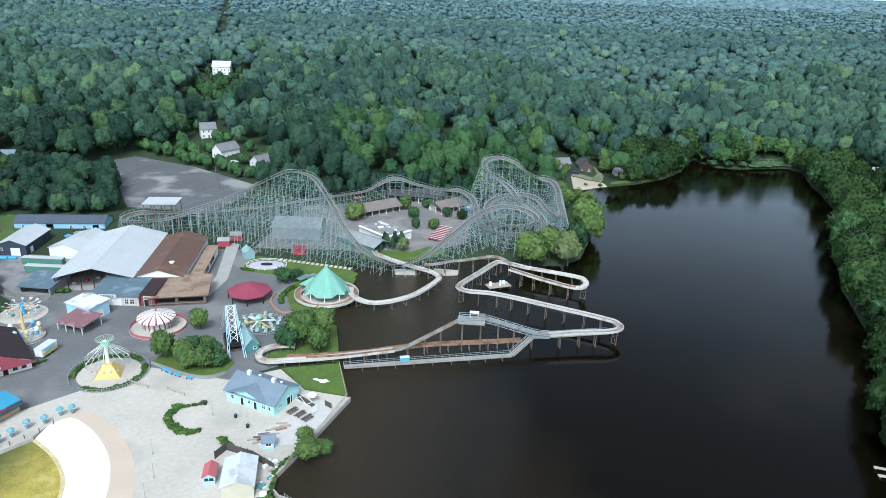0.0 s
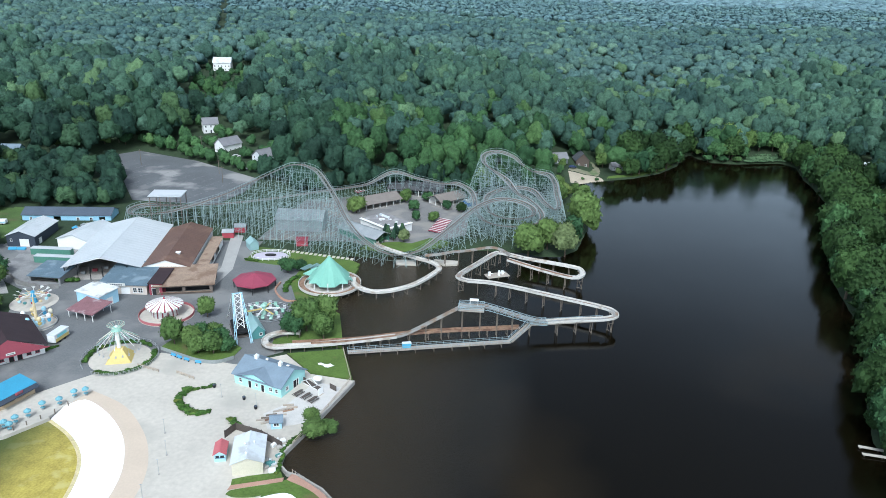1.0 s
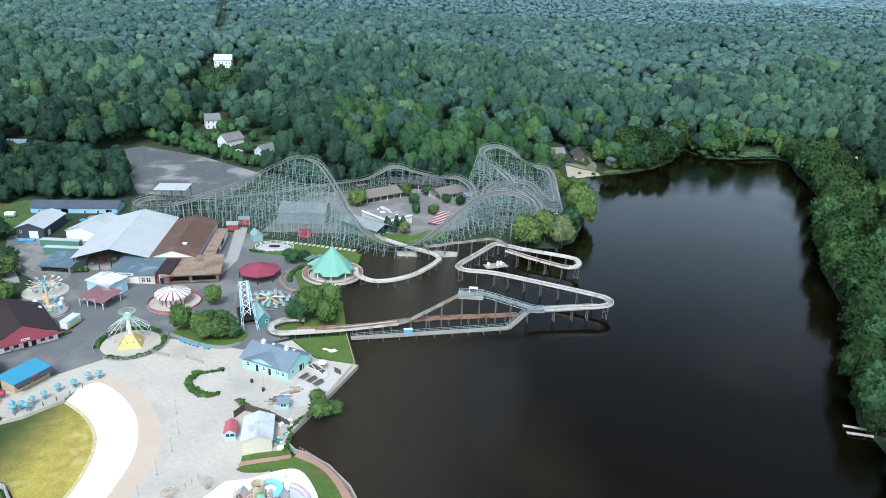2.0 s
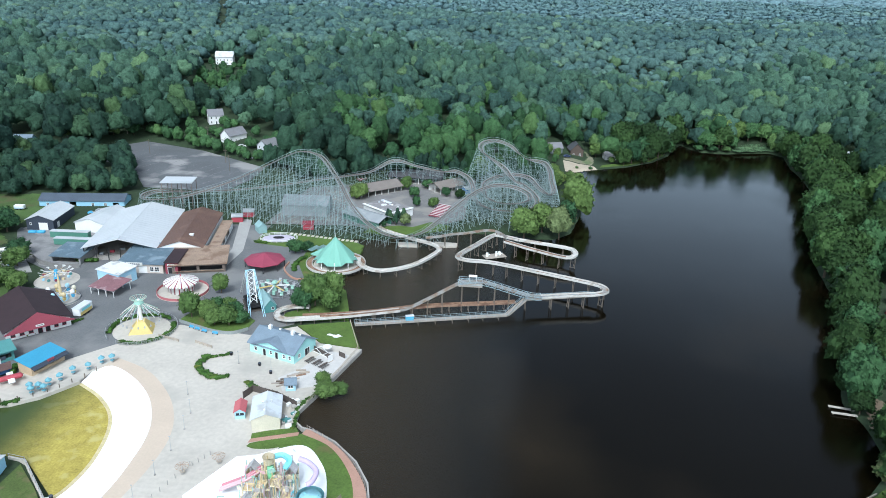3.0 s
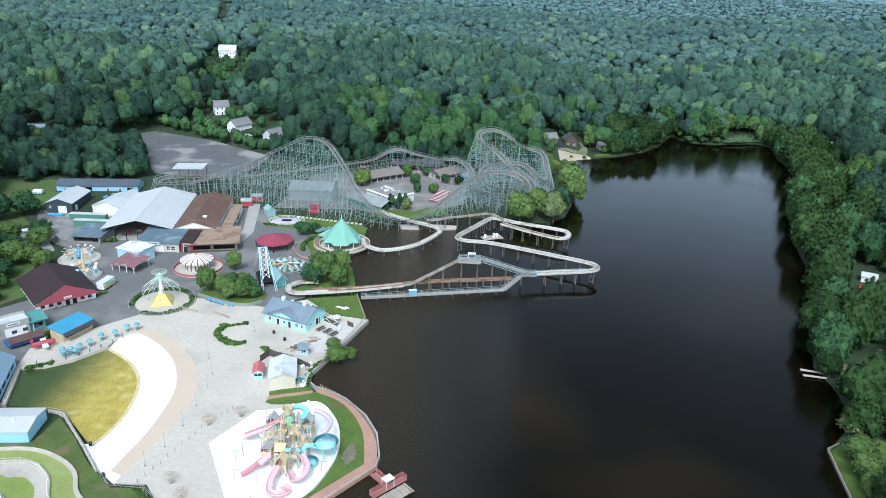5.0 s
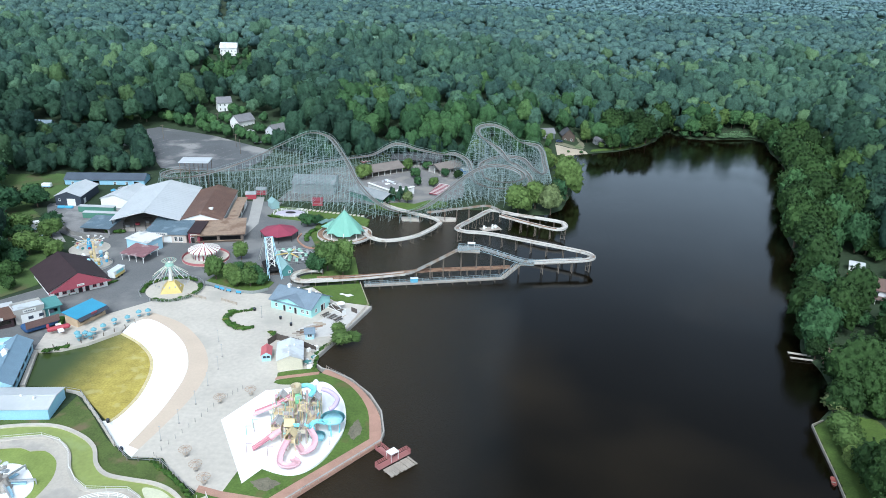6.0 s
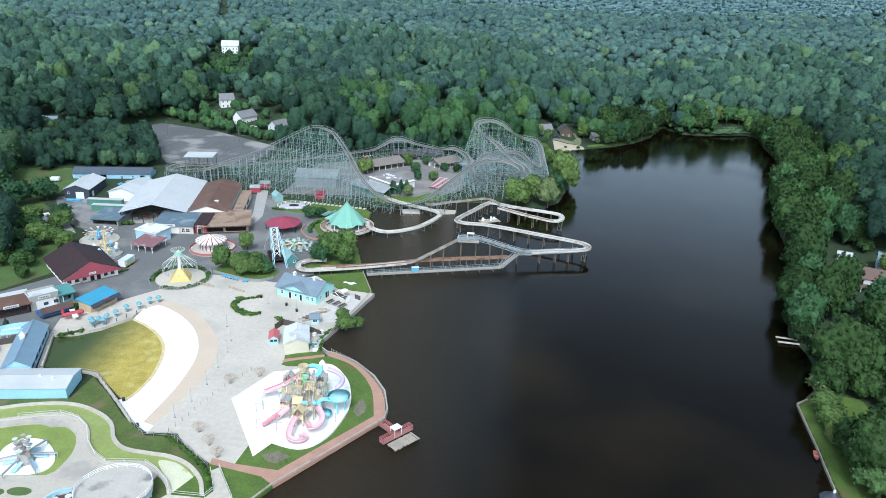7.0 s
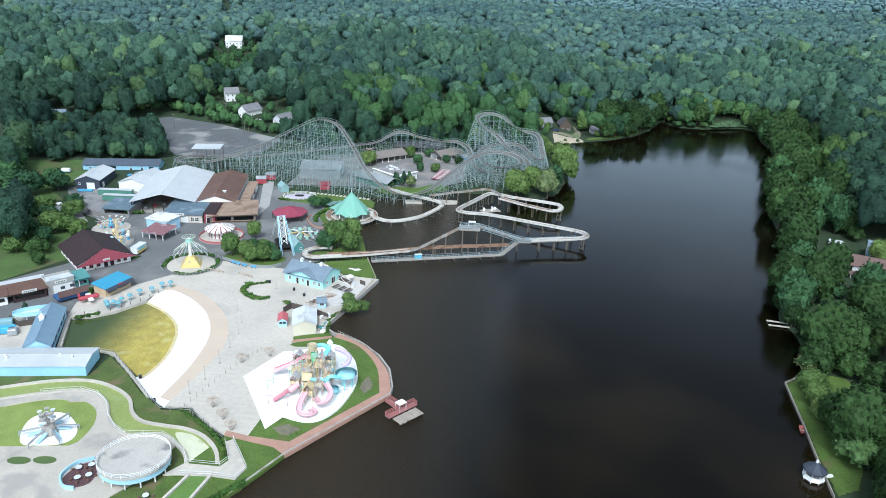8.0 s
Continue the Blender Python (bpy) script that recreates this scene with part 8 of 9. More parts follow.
# ---- swimming raft and landing on the lake ----
raft = thing("lake_landing", "rust-pink landing stage with grey plank raft on the lake", "jetty", (-18.1, 82.5, 0), 47)
q = random.Random(3)
for j in range(14):
    e = q.uniform(0, 0.9) if j < 9 else q.uniform(0, 0.25)
    o = part("plank", box(bmesh.new(), -0.27, 0.27, -5.0 + e, -1.2, 0.35, 0.5, 0.02), PLANK, raft, "grey weathered raft plank")
    o.matrix_basis = pose(-3.93 + 0.62 * j, 0, q.uniform(-0.06, 0.06), 0, 0, q.uniform(-1.2, 1.2))
for v in (-4.2, -1.8):
    part("float_beam", box(bmesh.new(), -4.2, 4.5, v - 0.2, v + 0.2, -0.2, 0.33, 0.03), PILE, raft)
part("landing", box(bmesh.new(), -5.4, 5.4, -1.0, 0.8, 0.7, 0.95, 0.04), paint("rust_pink_deck", (0.36, 0.17, 0.16)), raft)
part("gangway", box(bmesh.new(), -1.0, 1.0, 0.8, 6.0, 0.85, 1.05, 0.03), paint("rust_pink_gangway", (0.36, 0.17, 0.16)), raft)
bm = bmesh.new()
for pts in ([(-5.3, -0.9, 0.95), (-5.3, 0.7, 0.95), (-1.0, 0.7, 0.95), (-1.0, 6.0, 1.05)], [(5.3, -0.9, 0.95), (5.3, 0.7, 0.95), (1.0, 0.7, 0.95), (1.0, 6.0, 1.05)], [(-5.3, -0.9, 0.95), (-1.5, -0.9, 0.95)], [(1.5, -0.9, 0.95), (5.3, -0.9, 0.95)]):
    railing(bm, [Vector(p) for p in pts], 1.1, 1.2, 0.06, 3)
part("railing", bm, paint("rust_pink_rail", (0.38, 0.15, 0.14)), raft)
bm = box(bmesh.new(), -1.4, 1.4, -1.0, 1.2, 3.0, 3.15, 0.03)
for x in (-1.2, 1.2):
    for y in (-0.8, 1.0):
        beam(bm, (x, y, 0.95), (x, y, 3.0), 0.12)
part("canopy", bm, WHITE, raft, "small white canopy")
for x in (-4.5, 0, 4.5):
    bm = bmesh.new()
    tube(bm, (x, 0, -1.5), (x, 0, 0.9), 0.16, 0.14, 8)
    part("pile", bm, PILE, raft)

raft.matrix_basis = raft.matrix_basis @ Matrix.Diagonal((0.86, 0.9, 1, 1))

# ---- gazebo, jetties and boats on the far bank ----
gaz = thing("gazebo", "white octagonal boathouse gazebo with dark roof on the water", "gazebo", (77.9, 68.6, 0), 10)
part("deck", prism(bmesh.new(), ring(8, 3.2), 0.5, 0.8, True), WHITE, gaz)
for i in range(8):
    a = math.pi / 4 * i
    x, y = 2.9 * math.cos(a), 2.9 * math.sin(a)
    part("post", box(bmesh.new(), x - 0.1, x + 0.1, y - 0.1, y + 0.1, -1.2, 3.2), WHITE, gaz)
    b = a + math.pi / 4
    bm = bmesh.new()
    p0, p1 = Vector((x, y, 0.8)), Vector((2.9 * math.cos(b), 2.9 * math.sin(b), 0.8))
    beam(bm, p0 + Vector((0, 0, 0.45)), p1 + Vector((0, 0, 0.45)), 0.1, 0.9)
    beam(bm, p0 + Vector((0, 0, 2.15)), p1 + Vector((0, 0, 2.15)), 0.1, 0.5)
    part("side_panel", bm, WHITE, gaz)
part("roof", cone_bm(8, 3.5, 3.1, 5.0, r_top=0.5), NAVY, gaz, "dark shingle roof")
bm = bmesh.new()
tube(bm, (0, 0, 5.0), (0, 0, 5.7), 0.4, 0.3, 8)
part("lantern", bm, WHITE, gaz)
part("gangway", box(bmesh.new(), 2.6, 6.4, -0.7, 0.7, 0.5, 0.75, 0.03), WHITE, gaz)
gaz.matrix_basis = gaz.matrix_basis @ Matrix.Diagonal((0.76, 0.76, 0.9, 1))
for x, y, t in ((96.2, 147.2, -12), (95.8, 144.2, -8)):
    j = thing("jetty", "short pale wooden jetty", "jetty", (x, y, 0), t, "bank jetties")
    part("planks", box(bmesh.new(), -2.4, 4, -0.5, 0.5, 0.4, 0.55, 0.02), CONCRETE, j)
    for u in (-2.0, 2):
        part("pile", box(bmesh.new(), u - 0.1, u + 0.1, -0.45, -0.25, -1, 0.4), PILE, j)
drape("lawn", [(86.2, 108.9), (89.8, 111.4), (94, 115.1), (104, 113), (106, 100), (100, 88), (86, 64), (80.6, 62), (82.3, 78), (84.0, 90), (85.2, 100)], 0.12, GRASS, "mown lawn on the far bank", "lawn", 0.4)
bm = bmesh.new()
strip(bm, [(89.8, 111.6), (86.1, 109.2), (84.9, 100), (83.7, 90), (81.9, 78), (79.8, 62)], 0.22, -1.0, 0.80)
tagged(link("bank_wall", bm, PLANK), "low timber bank wall at the lawn's edge", "wall", kind="structure")
can = thing("rowing_boat", "small reddish rowing boat moored by the lawn", "boat", (82.3, 87.0, 0.1), 75)
bm = bmesh.new()
v0 = [bm.verts.new(p) for p in ((-1.9, 0, 0.5), (-1.0, -0.6, 0.4), (1.2, -0.6, 0.4), (1.9, -0.4, 0.4), (1.9, 0.4, 0.4), (1.2, 0.6, 0.4), (-1.0, 0.6, 0.4))]
v1 = [bm.verts.new((v.co.x * 0.75, v.co.y * 0.5, -0.15)) for v in v0]
for i in range(7):
    bm.faces.new((v0[i], v1[i], v1[(i + 1) % 7], v0[(i + 1) % 7]))
bm.faces.new(v1)
bmesh.ops.recalc_face_normals(bm, faces=bm.faces)
bmesh.ops.solidify(bm, geom=bm.faces[:], thickness=0.06)
part("hull", bm, paint("red_brown_hull", (0.32, 0.10, 0.08)), can)
part("thwart", box(bmesh.new(), -0.2, 0.1, -0.5, 0.5, 0.2, 0.26), PLANK, can)
drape("beach", [(40, 379), (46, 381), (52, 386), (61, 391), (58, 396.5), (52, 399.5), (46, 400), (40, 399)], 0.12, SAND, "pale sandy beach and yard by the cabins", "beach", 0.6)
drape("yard", [(40, 399.8), (46, 400.6), (52, 400.2), (58, 397.5), (60, 404), (61, 416), (58, 428), (55.6, 428), (57, 416), (54, 408), (42, 407)], 0.12, SAND_TRACK, "trodden sandy track beside the lake cabin", "track", 0.7)
drape("bare_ground", DIRT_PLOT, 0.1, mat("trodden_earth", (0.16, 0.125, 0.085), 0.95, 0.25, 2, 0.4), "patch of bare trodden earth on the bank", "ground", 0.8)
drape("yard_grass", [(-64, 347), (-58, 348), (-53, 357), (-56, 362), (-62, 356)], 0.12, GRASS, "patch of green grass beside the benches", "lawn", 0.8)
slab("lawn", [(-54, 260), (-52, 266.5), (-46, 269), (-40, 271), (-34, 270), (-27, 278), (-18, 274.5), (-19, 269), (-30, 263), (-42, 258.5)], 1.13, GRASS, "strip of rough grass at the yard's edge", "lawn")
drape("shore_grass", [(61, 393), (79, 402), (96, 416.5), (108, 434), (104, 437), (92, 421), (77, 407), (64, 400)], 0.12, GRASS, "strip of green grass along the shore", "lawn", 0.7)



# ---- trees and planting of the park ----
AIRY = [crown_shape(rng, 15, 3, 1100, 0.07, 1.6 + 0.2 * k) for k in range(4)]
PARK = [tree_kind(20 + k, AIRY[k], 3.0, 7.0, "leafy green park tree", LEAF_STAND) for k in range(3)]
CONE = crown_shape(rng, 16, 3, 300, 0.06, 2.4, 0.75)
PARK.append(tree_kind(30, CONE, 2.2, 7.0, "dark green conical evergreen"))
PARK.append(tree_kind(31, AIRY[3], 3.0, 7.0, "pale yellow-green tree", LEAF_PALE))
PARK.append(tree_kind(32, AIRY[1], 3.0, 7.0, "pale yellow-green willow", LEAF_WILLOW))
PARK.append(tree_kind(33, AIRY[2], 3.0, 7.0, "dense dark green tree", LEAF_BANK))
used = [False] * 7


def park_tree(kind, x, y, r, h, label, z=1.1):
    s = PARK[kind]
    base = 2.2 if kind == 3 else 3.0
    m = pose(x, y, z, 0, 0, rng.uniform(0, 360)) @ Matrix.Diagonal((r / base, r / base, h / 7.0, 1))
    if not used[kind]:
        s.matrix_basis = m
        used[kind] = True
        t = s
    else:
        t = copy_thing(s, Matrix.Identity(4))
        t.matrix_basis = m
    return tagged(t, label, "tree", "park trees")


def plant(*rows):
    """Trees given by x, y, radius, height and label."""
    for k, (x, y, r, h, lab) in enumerate(rows):
        z = float(ground_z([x], [y])[0])
        light = any(w in lab for w in ("pale", "light", "yellow", "bright"))
        park_tree(6 if "dense" in lab else 5 if "yellow-green" in lab else 4 if light else k % 3, x, y, r, h, lab, max(0.3, z) if (x > 0 or y > 255) else 1.05)


# plaza, mound and flume island
plant(
    (-93, 172.5, 3.6, 10, "round pale green tree by the plaza's hedge"),
    (-90.4, 191.5, 3, 8, 'small light green tree beside the carousel'),
    (-79.6, 168.8, 3.5, 7.5, 'pale bushy tree behind the benches'),
    (-76.4, 170.6, 2.6, 5, 'small green tree by the ride'),
    (-82.6, 178.6, 2.6, 5.5, 'pale green tree on the lawn mound'),
    (-87.4, 171.6, 3.4, 7.0, 'pale bushy tree on the lawn mound'),
    (-84.0, 168.4, 3.2, 6.5, 'pale bushy tree on the lawn mound'),
    (-86.2, 176.0, 3.0, 6.0, 'green bush on the lawn mound'),
    (-79.4, 174.0, 3.0, 6.0, 'green bush beside the pendulum ride'),
    (-56.6, 186.4, 5, 12.5, "large light green tree on the flume's island"),
    (-51.2, 189.4, 4.2, 12.5, 'bright green tree beside the flume'),
    (-50.2, 182.6, 3.8, 9.5, 'light green tree leaning over the water'),
    (-60, 183, 3.6, 9, "green tree on the flume's island"),
    (-75.6, 231.5, 3.4, 6.5, 'green tree beside the round tent'),
    (-71.2, 233.6, 2.4, 5, 'small green tree near the tent'),
    (-141.5, 160.5, 1.8, 3.4, 'small shrub tree by the barn'),
    (-40.2, 133.2, 3.6, 4.6, 'drooping light green willow on the quay'),
    (-37.6, 135.6, 2.6, 3.0, 'light green willow boughs hanging over the water'),
    (-42.4, 138.2, 2.2, 4.6, 'drooping light green willow on the quay'),
)
# inside the coaster and on its shore
plant(
    (-64.6, 306, 4.6, 9, 'round pale green tree in the yard'),
    (-44.4, 327, 3.4, 7.5, 'bright green tree by the pavilion'),
    (-38.6, 314.5, 3, 6, 'green tree in a round kerb'),
    (-23.0, 318.5, 2.2, 5.5, 'green tree beside the pavilion'),
    (-27.7, 300, 2.6, 5.5, 'pale green tree in the yard'),
    (-35.9, 300, 2.2, 5.5, 'green tree in the yard'),
    (-15.8, 316, 2.6, 5.5, 'dense dark green tree beside the pavilion'),
    (-7.0, 351, 6.0, 14, 'light green tree behind the coaster'),
    (-25.0, 352, 3.6, 7, 'green bush behind the pavilion'),
    (-47.5, 268.5, 2.2, 4.0, 'green bush beside the station'),
    (-33.6, 330.4, 2.8, 5.5, 'dark reddish green tree in the yard'),
    (-37.6, 271, 2.6, 6.5, 'bright yellow-green tree in the yard'),
    (-13.4, 337.5, 4.5, 11, 'tall green tree behind the pavilion'),
    (-9.5, 346, 5, 12, 'tall green tree behind the coaster'),
    (14.4, 264.5, 6.6, 15, 'large round light green tree at the water'),
    (22.5, 273, 5.6, 14, 'green tree between paler ones on the shore'),
    (29.5, 268, 5.2, 15.5, 'pale yellow-green willow over the lake'),
    (33.5, 283, 5.0, 13, 'green tree on the lake shore'),
    (39.4, 297, 7.2, 21, 'tall bright green tree on the lake shore'),
    (41.6, 309, 5.0, 13, 'light green tree leaning over the lake'),
    (40.5, 322, 4.6, 11, 'bright green tree on the lake shore'),
    (42, 334, 4.2, 10, 'green tree on the lake shore'),
)
# cabins and the lake's end
plant(
    (36, 352, 3.4, 8, 'light green tree on the lake shore'),
    (41, 360, 3.0, 6, 'bright green tree on the lake shore'),
    (33, 364, 3.4, 8, 'bright green tree on the lake shore'),
    (44, 347, 3.8, 9, 'bright green tree on the lake shore'),
    (33, 342, 3.6, 10, 'light green tree on the lake shore'),
    (34.5, 388, 1.7, 5.5, 'small round green tree by the beach'),
    (138, 455.5, 6.6, 12, "broad green tree at the lake's end"),
    (147, 455.5, 7, 13.5, "broad green tree at the lake's end"),
    (155, 458, 5.2, 9, "green tree at the lake's end"),
    (133.5, 453.5, 3.4, 4.6, "green bush at the lake's end"),
    (142.5, 452.5, 3.6, 4.2, "green bush at the lake's end"),
    (151, 452.6, 3.2, 4.0, "green bush at the lake's end"),
    (62.5, 419, 4.6, 10, 'light green tree by the cabins'),
    (31, 399, 3.4, 8, 'light green tree by the cabins'),
    (37, 400, 2.4, 6.5, 'light green tree by the cabins'),
    (140, 466, 7.5, 17, "green tree at the lake's end"),
    (150, 468, 7.5, 18, "light green tree at the lake's end"),
    (160, 469, 7.0, 15, "light green tree at the lake's end"),
    (170, 471, 6.5, 15, "green tree at the lake's end"),
    (179, 472, 6.5, 14, "green tree at the lake's end"),
    (188, 468, 6.5, 14, "green tree at the lake's end"),
    (132, 463, 5.5, 12, "light green tree at the lake's end"),
    (70, 404, 2.2, 4.5, 'light green tree by the cabins'),
    (47, 428, 4.2, 10, 'green tree behind the cabins'),
    (75, 412, 3.2, 9, 'pale green tree by the cabins'),
    (82, 414, 4.2, 8.5, 'light green tree by the cabins'),
    (92, 424, 6.4, 14, 'large green tree on the lake shore'),
    (102, 433, 6.0, 15, 'large green tree on the lake shore'),
    (36, 393, 1.6, 5, 'slim green tree beside the beach'),
)
# cabins and the lake's end, continued
plant(
    (56, 389.5, 1.2, 2.2, 'green bush by the beach'),
    (48, 388, 1.0, 1.8, 'green bush on the beach'),
)
# beyond the car park
plant(
    (-254, 379, 5.5, 11, 'bright yellow-green tree beyond the car park'),
    (-241, 386, 5.0, 10, 'bright yellow-green tree beyond the car park'),
    (-232, 391, 4.5, 9, 'light green tree beyond the car park'),
    (-222, 396, 4.5, 11, 'green tree beyond the car park'),
    (-246, 377, 4.5, 9, 'green tree beyond the car park'),
)
# meadow trees west of the rides
plant(
    (-176, 176, 6, 11, "large green tree at the lawn's edge"),
    (-171, 203, 4.8, 8, 'pale green tree beside the workshop yard'),
    (-184, 205, 5.0, 9, 'light green tree on the meadow'),
    (-177, 213, 4.2, 7, 'green tree beside the workshop yard'),
    (-166, 172, 4.6, 8, 'green tree behind the barn'),
    (-162, 163, 4.0, 7, 'dense dark green tree behind the barn'),
    (-171, 164, 4.2, 7, 'light green tree behind the barn'),
    (-157, 155, 2.6, 5, 'dense dark green tree beside the pool house'),
    (-190, 190, 5.6, 10, 'light green tree on the meadow'),
    (-197, 236, 5.6, 10, 'green tree on the meadow'),
    (-204, 243, 5.0, 9, 'green tree on the meadow'),
    (-168.5, 184.5, 5.2, 9.5, 'pale green tree beside the ride'),
    (-186, 168, 6.2, 12, "large green tree at the lawn's edge"),
    (-163.6, 187.4, 4.2, 7.0, 'flowering pale green tree'),
    (-158.6, 184.6, 3.6, 6.5, 'pale green tree behind the barn'),
    (-184, 187, 6.5, 12, 'large dark green tree on the meadow'),
    (-192, 199, 7, 13, 'large dark green tree on the meadow'),
    (-200, 208, 7, 13, 'large dark green tree on the meadow'),
    (-207, 192, 7, 13, 'large dark green tree on the meadow'),
    (-198, 181, 6.5, 12, 'large dark green tree on the meadow'),
    (-215, 226, 7, 13, 'large dark green tree on the meadow'),
    (-225, 240, 7, 13, 'large dark green tree on the meadow'),
    (-216, 203, 7, 14, 'large dark green tree on the meadow'),
    (-177, 195, 4.6, 8, 'green tree beside the flying ride'),
    (-232, 258, 7, 13, 'large dark green tree on the meadow'),
    (-205, 226, 6.5, 13, 'large green tree by the workshop'),
    (-214, 212, 6.5, 13, 'large green tree west of the park'),
)
# meadow trees west of the rides, continued
plant(
    (-196, 195, 6, 11, 'large green tree west of the park'),
)
# far bank
plant(
    (89.5, 97.5, 3.6, 7.0, 'light green tree on the lawn'),
    (88, 92.5, 2.6, 5.5, 'light green tree on the lawn'),
    (91, 104, 4.2, 7, 'bright light green tree on the lawn'),
    (94, 116, 3.4, 6.5, 'yellow-green tree by the bank'),
    (89.4, 85, 6.0, 11.5, 'dense dark green tree on the bank'),
    (97.5, 89, 5.6, 12.5, 'dense dark green tree on the bank'),
    (97, 80, 6.4, 13, 'dense dark green tree behind the lawn'),
    (89.5, 74, 5.0, 10, 'green tree beside the gazebo lawn'),
    (99, 74, 5, 11, 'dense green tree behind the gazebo'),
    (116, 103, 6, 13, 'dense dark green tree behind the lawn'),
    (110, 66, 6, 13, 'dense dark green tree behind the lawn'),
    (94, 66, 5.4, 10, 'dense green tree behind the gazebo'),
    (90, 57, 5.4, 10, 'dense dark green tree behind the gazebo'),
    (99, 60, 6.0, 12, 'dense dark green tree behind the lawn'),
    (104, 84, 6.2, 13, 'dense dark green tree behind the lawn'),
    (110, 94, 6.0, 12, 'dense dark green tree behind the lawn'),
    (96, 70, 5.4, 11, 'dense dark green tree behind the lawn'),
    (118, 180, 4, 7, 'green tree before the lake house'),
    (123, 167, 4, 5.5, 'low green tree before the lake house'),
    (142, 167.5, 3.4, 4.6, 'low green tree before the lake house'),
    (151, 196, 4.5, 10.5, 'bright green tree between the houses'),
)
for x, y, r, h in ((-44.4, 272.4, 1.8, 7.0), (-41.5, 275.0, 1.8, 7.4), (-39.0, 277.2, 1.7, 6.6), (-45.8, 275.6, 1.7, 6.4), (-41.8, 271.2, 1.6, 5.4)):
    park_tree(3, x, y, r, h, "dark green conical evergreen in a clump")
park_tree(3, -138.6, 118.4, 1.0, 4.6, "slim dark cypress beside the pool house")

slab("lawn", [(-150, 160), (-168, 197), (-192, 213), (-203, 240), (-230, 262), (-240, 150), (-175, 120), (-165, 133)], 1.06, mat("dry_meadow", (0.075, 0.125, 0.034), 0.95, 0.3, 8, 0.6, stain=(0.10, 0.10, 0.045), stain_at=0.6), "uneven green meadow west of the rides", "lawn")
drape("lawn", [(-192, 262), (-200, 238), (-186, 224), (-205, 210), (-245, 220), (-250, 276), (-206, 284), (-203, 268)], 0.14, bpy.data.materials["dry_meadow"], "uneven green meadow behind the workshop", "lawn")
slab("lawn", [(-96, 170.6), (-92, 186), (-84, 182), (-72.6, 173), (-73.4, 166.5), (-80, 164.6), (-92, 167.6)], 1.24, GRASS, "green mound with trees behind the benches", "lawn")
slab("lawn", [(-64.6, 173.8), (-64.8, 180), (-58, 186), (-60, 196), (-54, 204), (-49, 200), (-45.2, 186), (-43.6, 178.4)], 1.16, GRASS, "green island inside the flume's bend", "lawn", -0.5)
slab("lawn", [(-75, 224), (-78, 236), (-66, 240), (-50.5, 240), (-53, 205), (-60, 205), (-70, 212)], 1.1, GRASS, "planted bank round the tent", "lawn", -0.4)
hedge("hedge", [(-71.5, 214.5), (-72.8, 222), (-71, 228)], 2.6, 1.5, "mixed shrubs beside the round tent", 11)
slab("lawn", [(-54.0, 113.2), (-43.5, 117.2), (-44.5, 119.0), (-51.5, 116.6), (-54.4, 115.2)], 1.23, GRASS, "grass strip below the shed", "lawn")
slab("lawn", curve2([(-53.6, 111.5), (-52.6, 109.6), (-47.6, 110.2), (-44.5, 112.4), (-41.0, 114.6), (-42.6, 115.6)], 1.2, True), 1.245, GRASS, "narrow lawn above the splash pad", "lawn", 1.0)
slab("pavement", [(-54.2, 111.6), (-43.2, 115.8), (-43.3, 117.15), (-54.0, 113.15)], 1.25, BRICK, "red brick path beside the shed", "pavement")
hedge("hedge", [(-66.4, 71.6), (-60.2, 66.4), (-57.0, 62.6), (-54.8, 58.4)], 1.5, 1.5, "row of shrubs along the river fence", 13)
hedge("hedge", [(-71.5, 75.2), (-66.5, 71.5)], 1.2, 1.0, "shrubs and rocks along the river fence", 14)
hedge("hedge", [(-58.5, 38), (-52.5, 45.5), (-48.6, 50.8)], 2.2, 1.5, "overgrown weeds on the lake bank", 15)
hedge("hedge", [(-45.2, 118.5), (-45.8, 124), (-46.2, 128), (-43.2, 135)], 1.4, 0.9, "weeds along the quay", 16)
hedge("hedge", [(-137.5, 152.6), (-133, 157.2), (-128.8, 161.6)], 1.6, 1.1, "low hedge before the barn", 17)
hedge("hedge", [(-128.5, 161.6), (-126, 166)], 1.6, 1.3, "clipped shrubs by the barn", 18)
hedge("hedge", [(-152, 210), (-146, 211)], 3.0, 2.6, "yellow-green and dark shrubs before the hall", 19)
hedge("hedge", [(-122, 117.4), (-117, 121)], 2.4, 1.3, "shrubs at the pool wall", 20)
hedge("hedge", [(-126.5, 133), (-127.4, 137)], 2.2, 2.4, "bush behind the kiosk", 21)
hedge("hedge", [(-95, 241), (-90.4, 240.4)], 2.0, 1.2, "red-brown shrubs by the boat basin", 22)
hedge("reeds", [(158, 454), (166, 456.5), (175, 460), (184, 461)], 6.0, 1.8, "pale green reed bed at the lake's end", 23, 40, "stuff")
hedge("reeds", [(164, 458.5), (172, 461), (180, 464), (188, 462)], 7.0, 3.4, "pale green reed bed at the lake's end", 25, 40, "stuff")
hedge("reeds", [(163, 465.5), (172, 467.5), (184, 470)], 7.0, 3.6, "pale green reed bed at the lake's end", 26, 40, "stuff")
hedge("reeds", [(160, 459), (170, 462.5), (182, 466)], 8.0, 2.6, "pale green reed bed at the lake's end", 24, 40, "stuff")

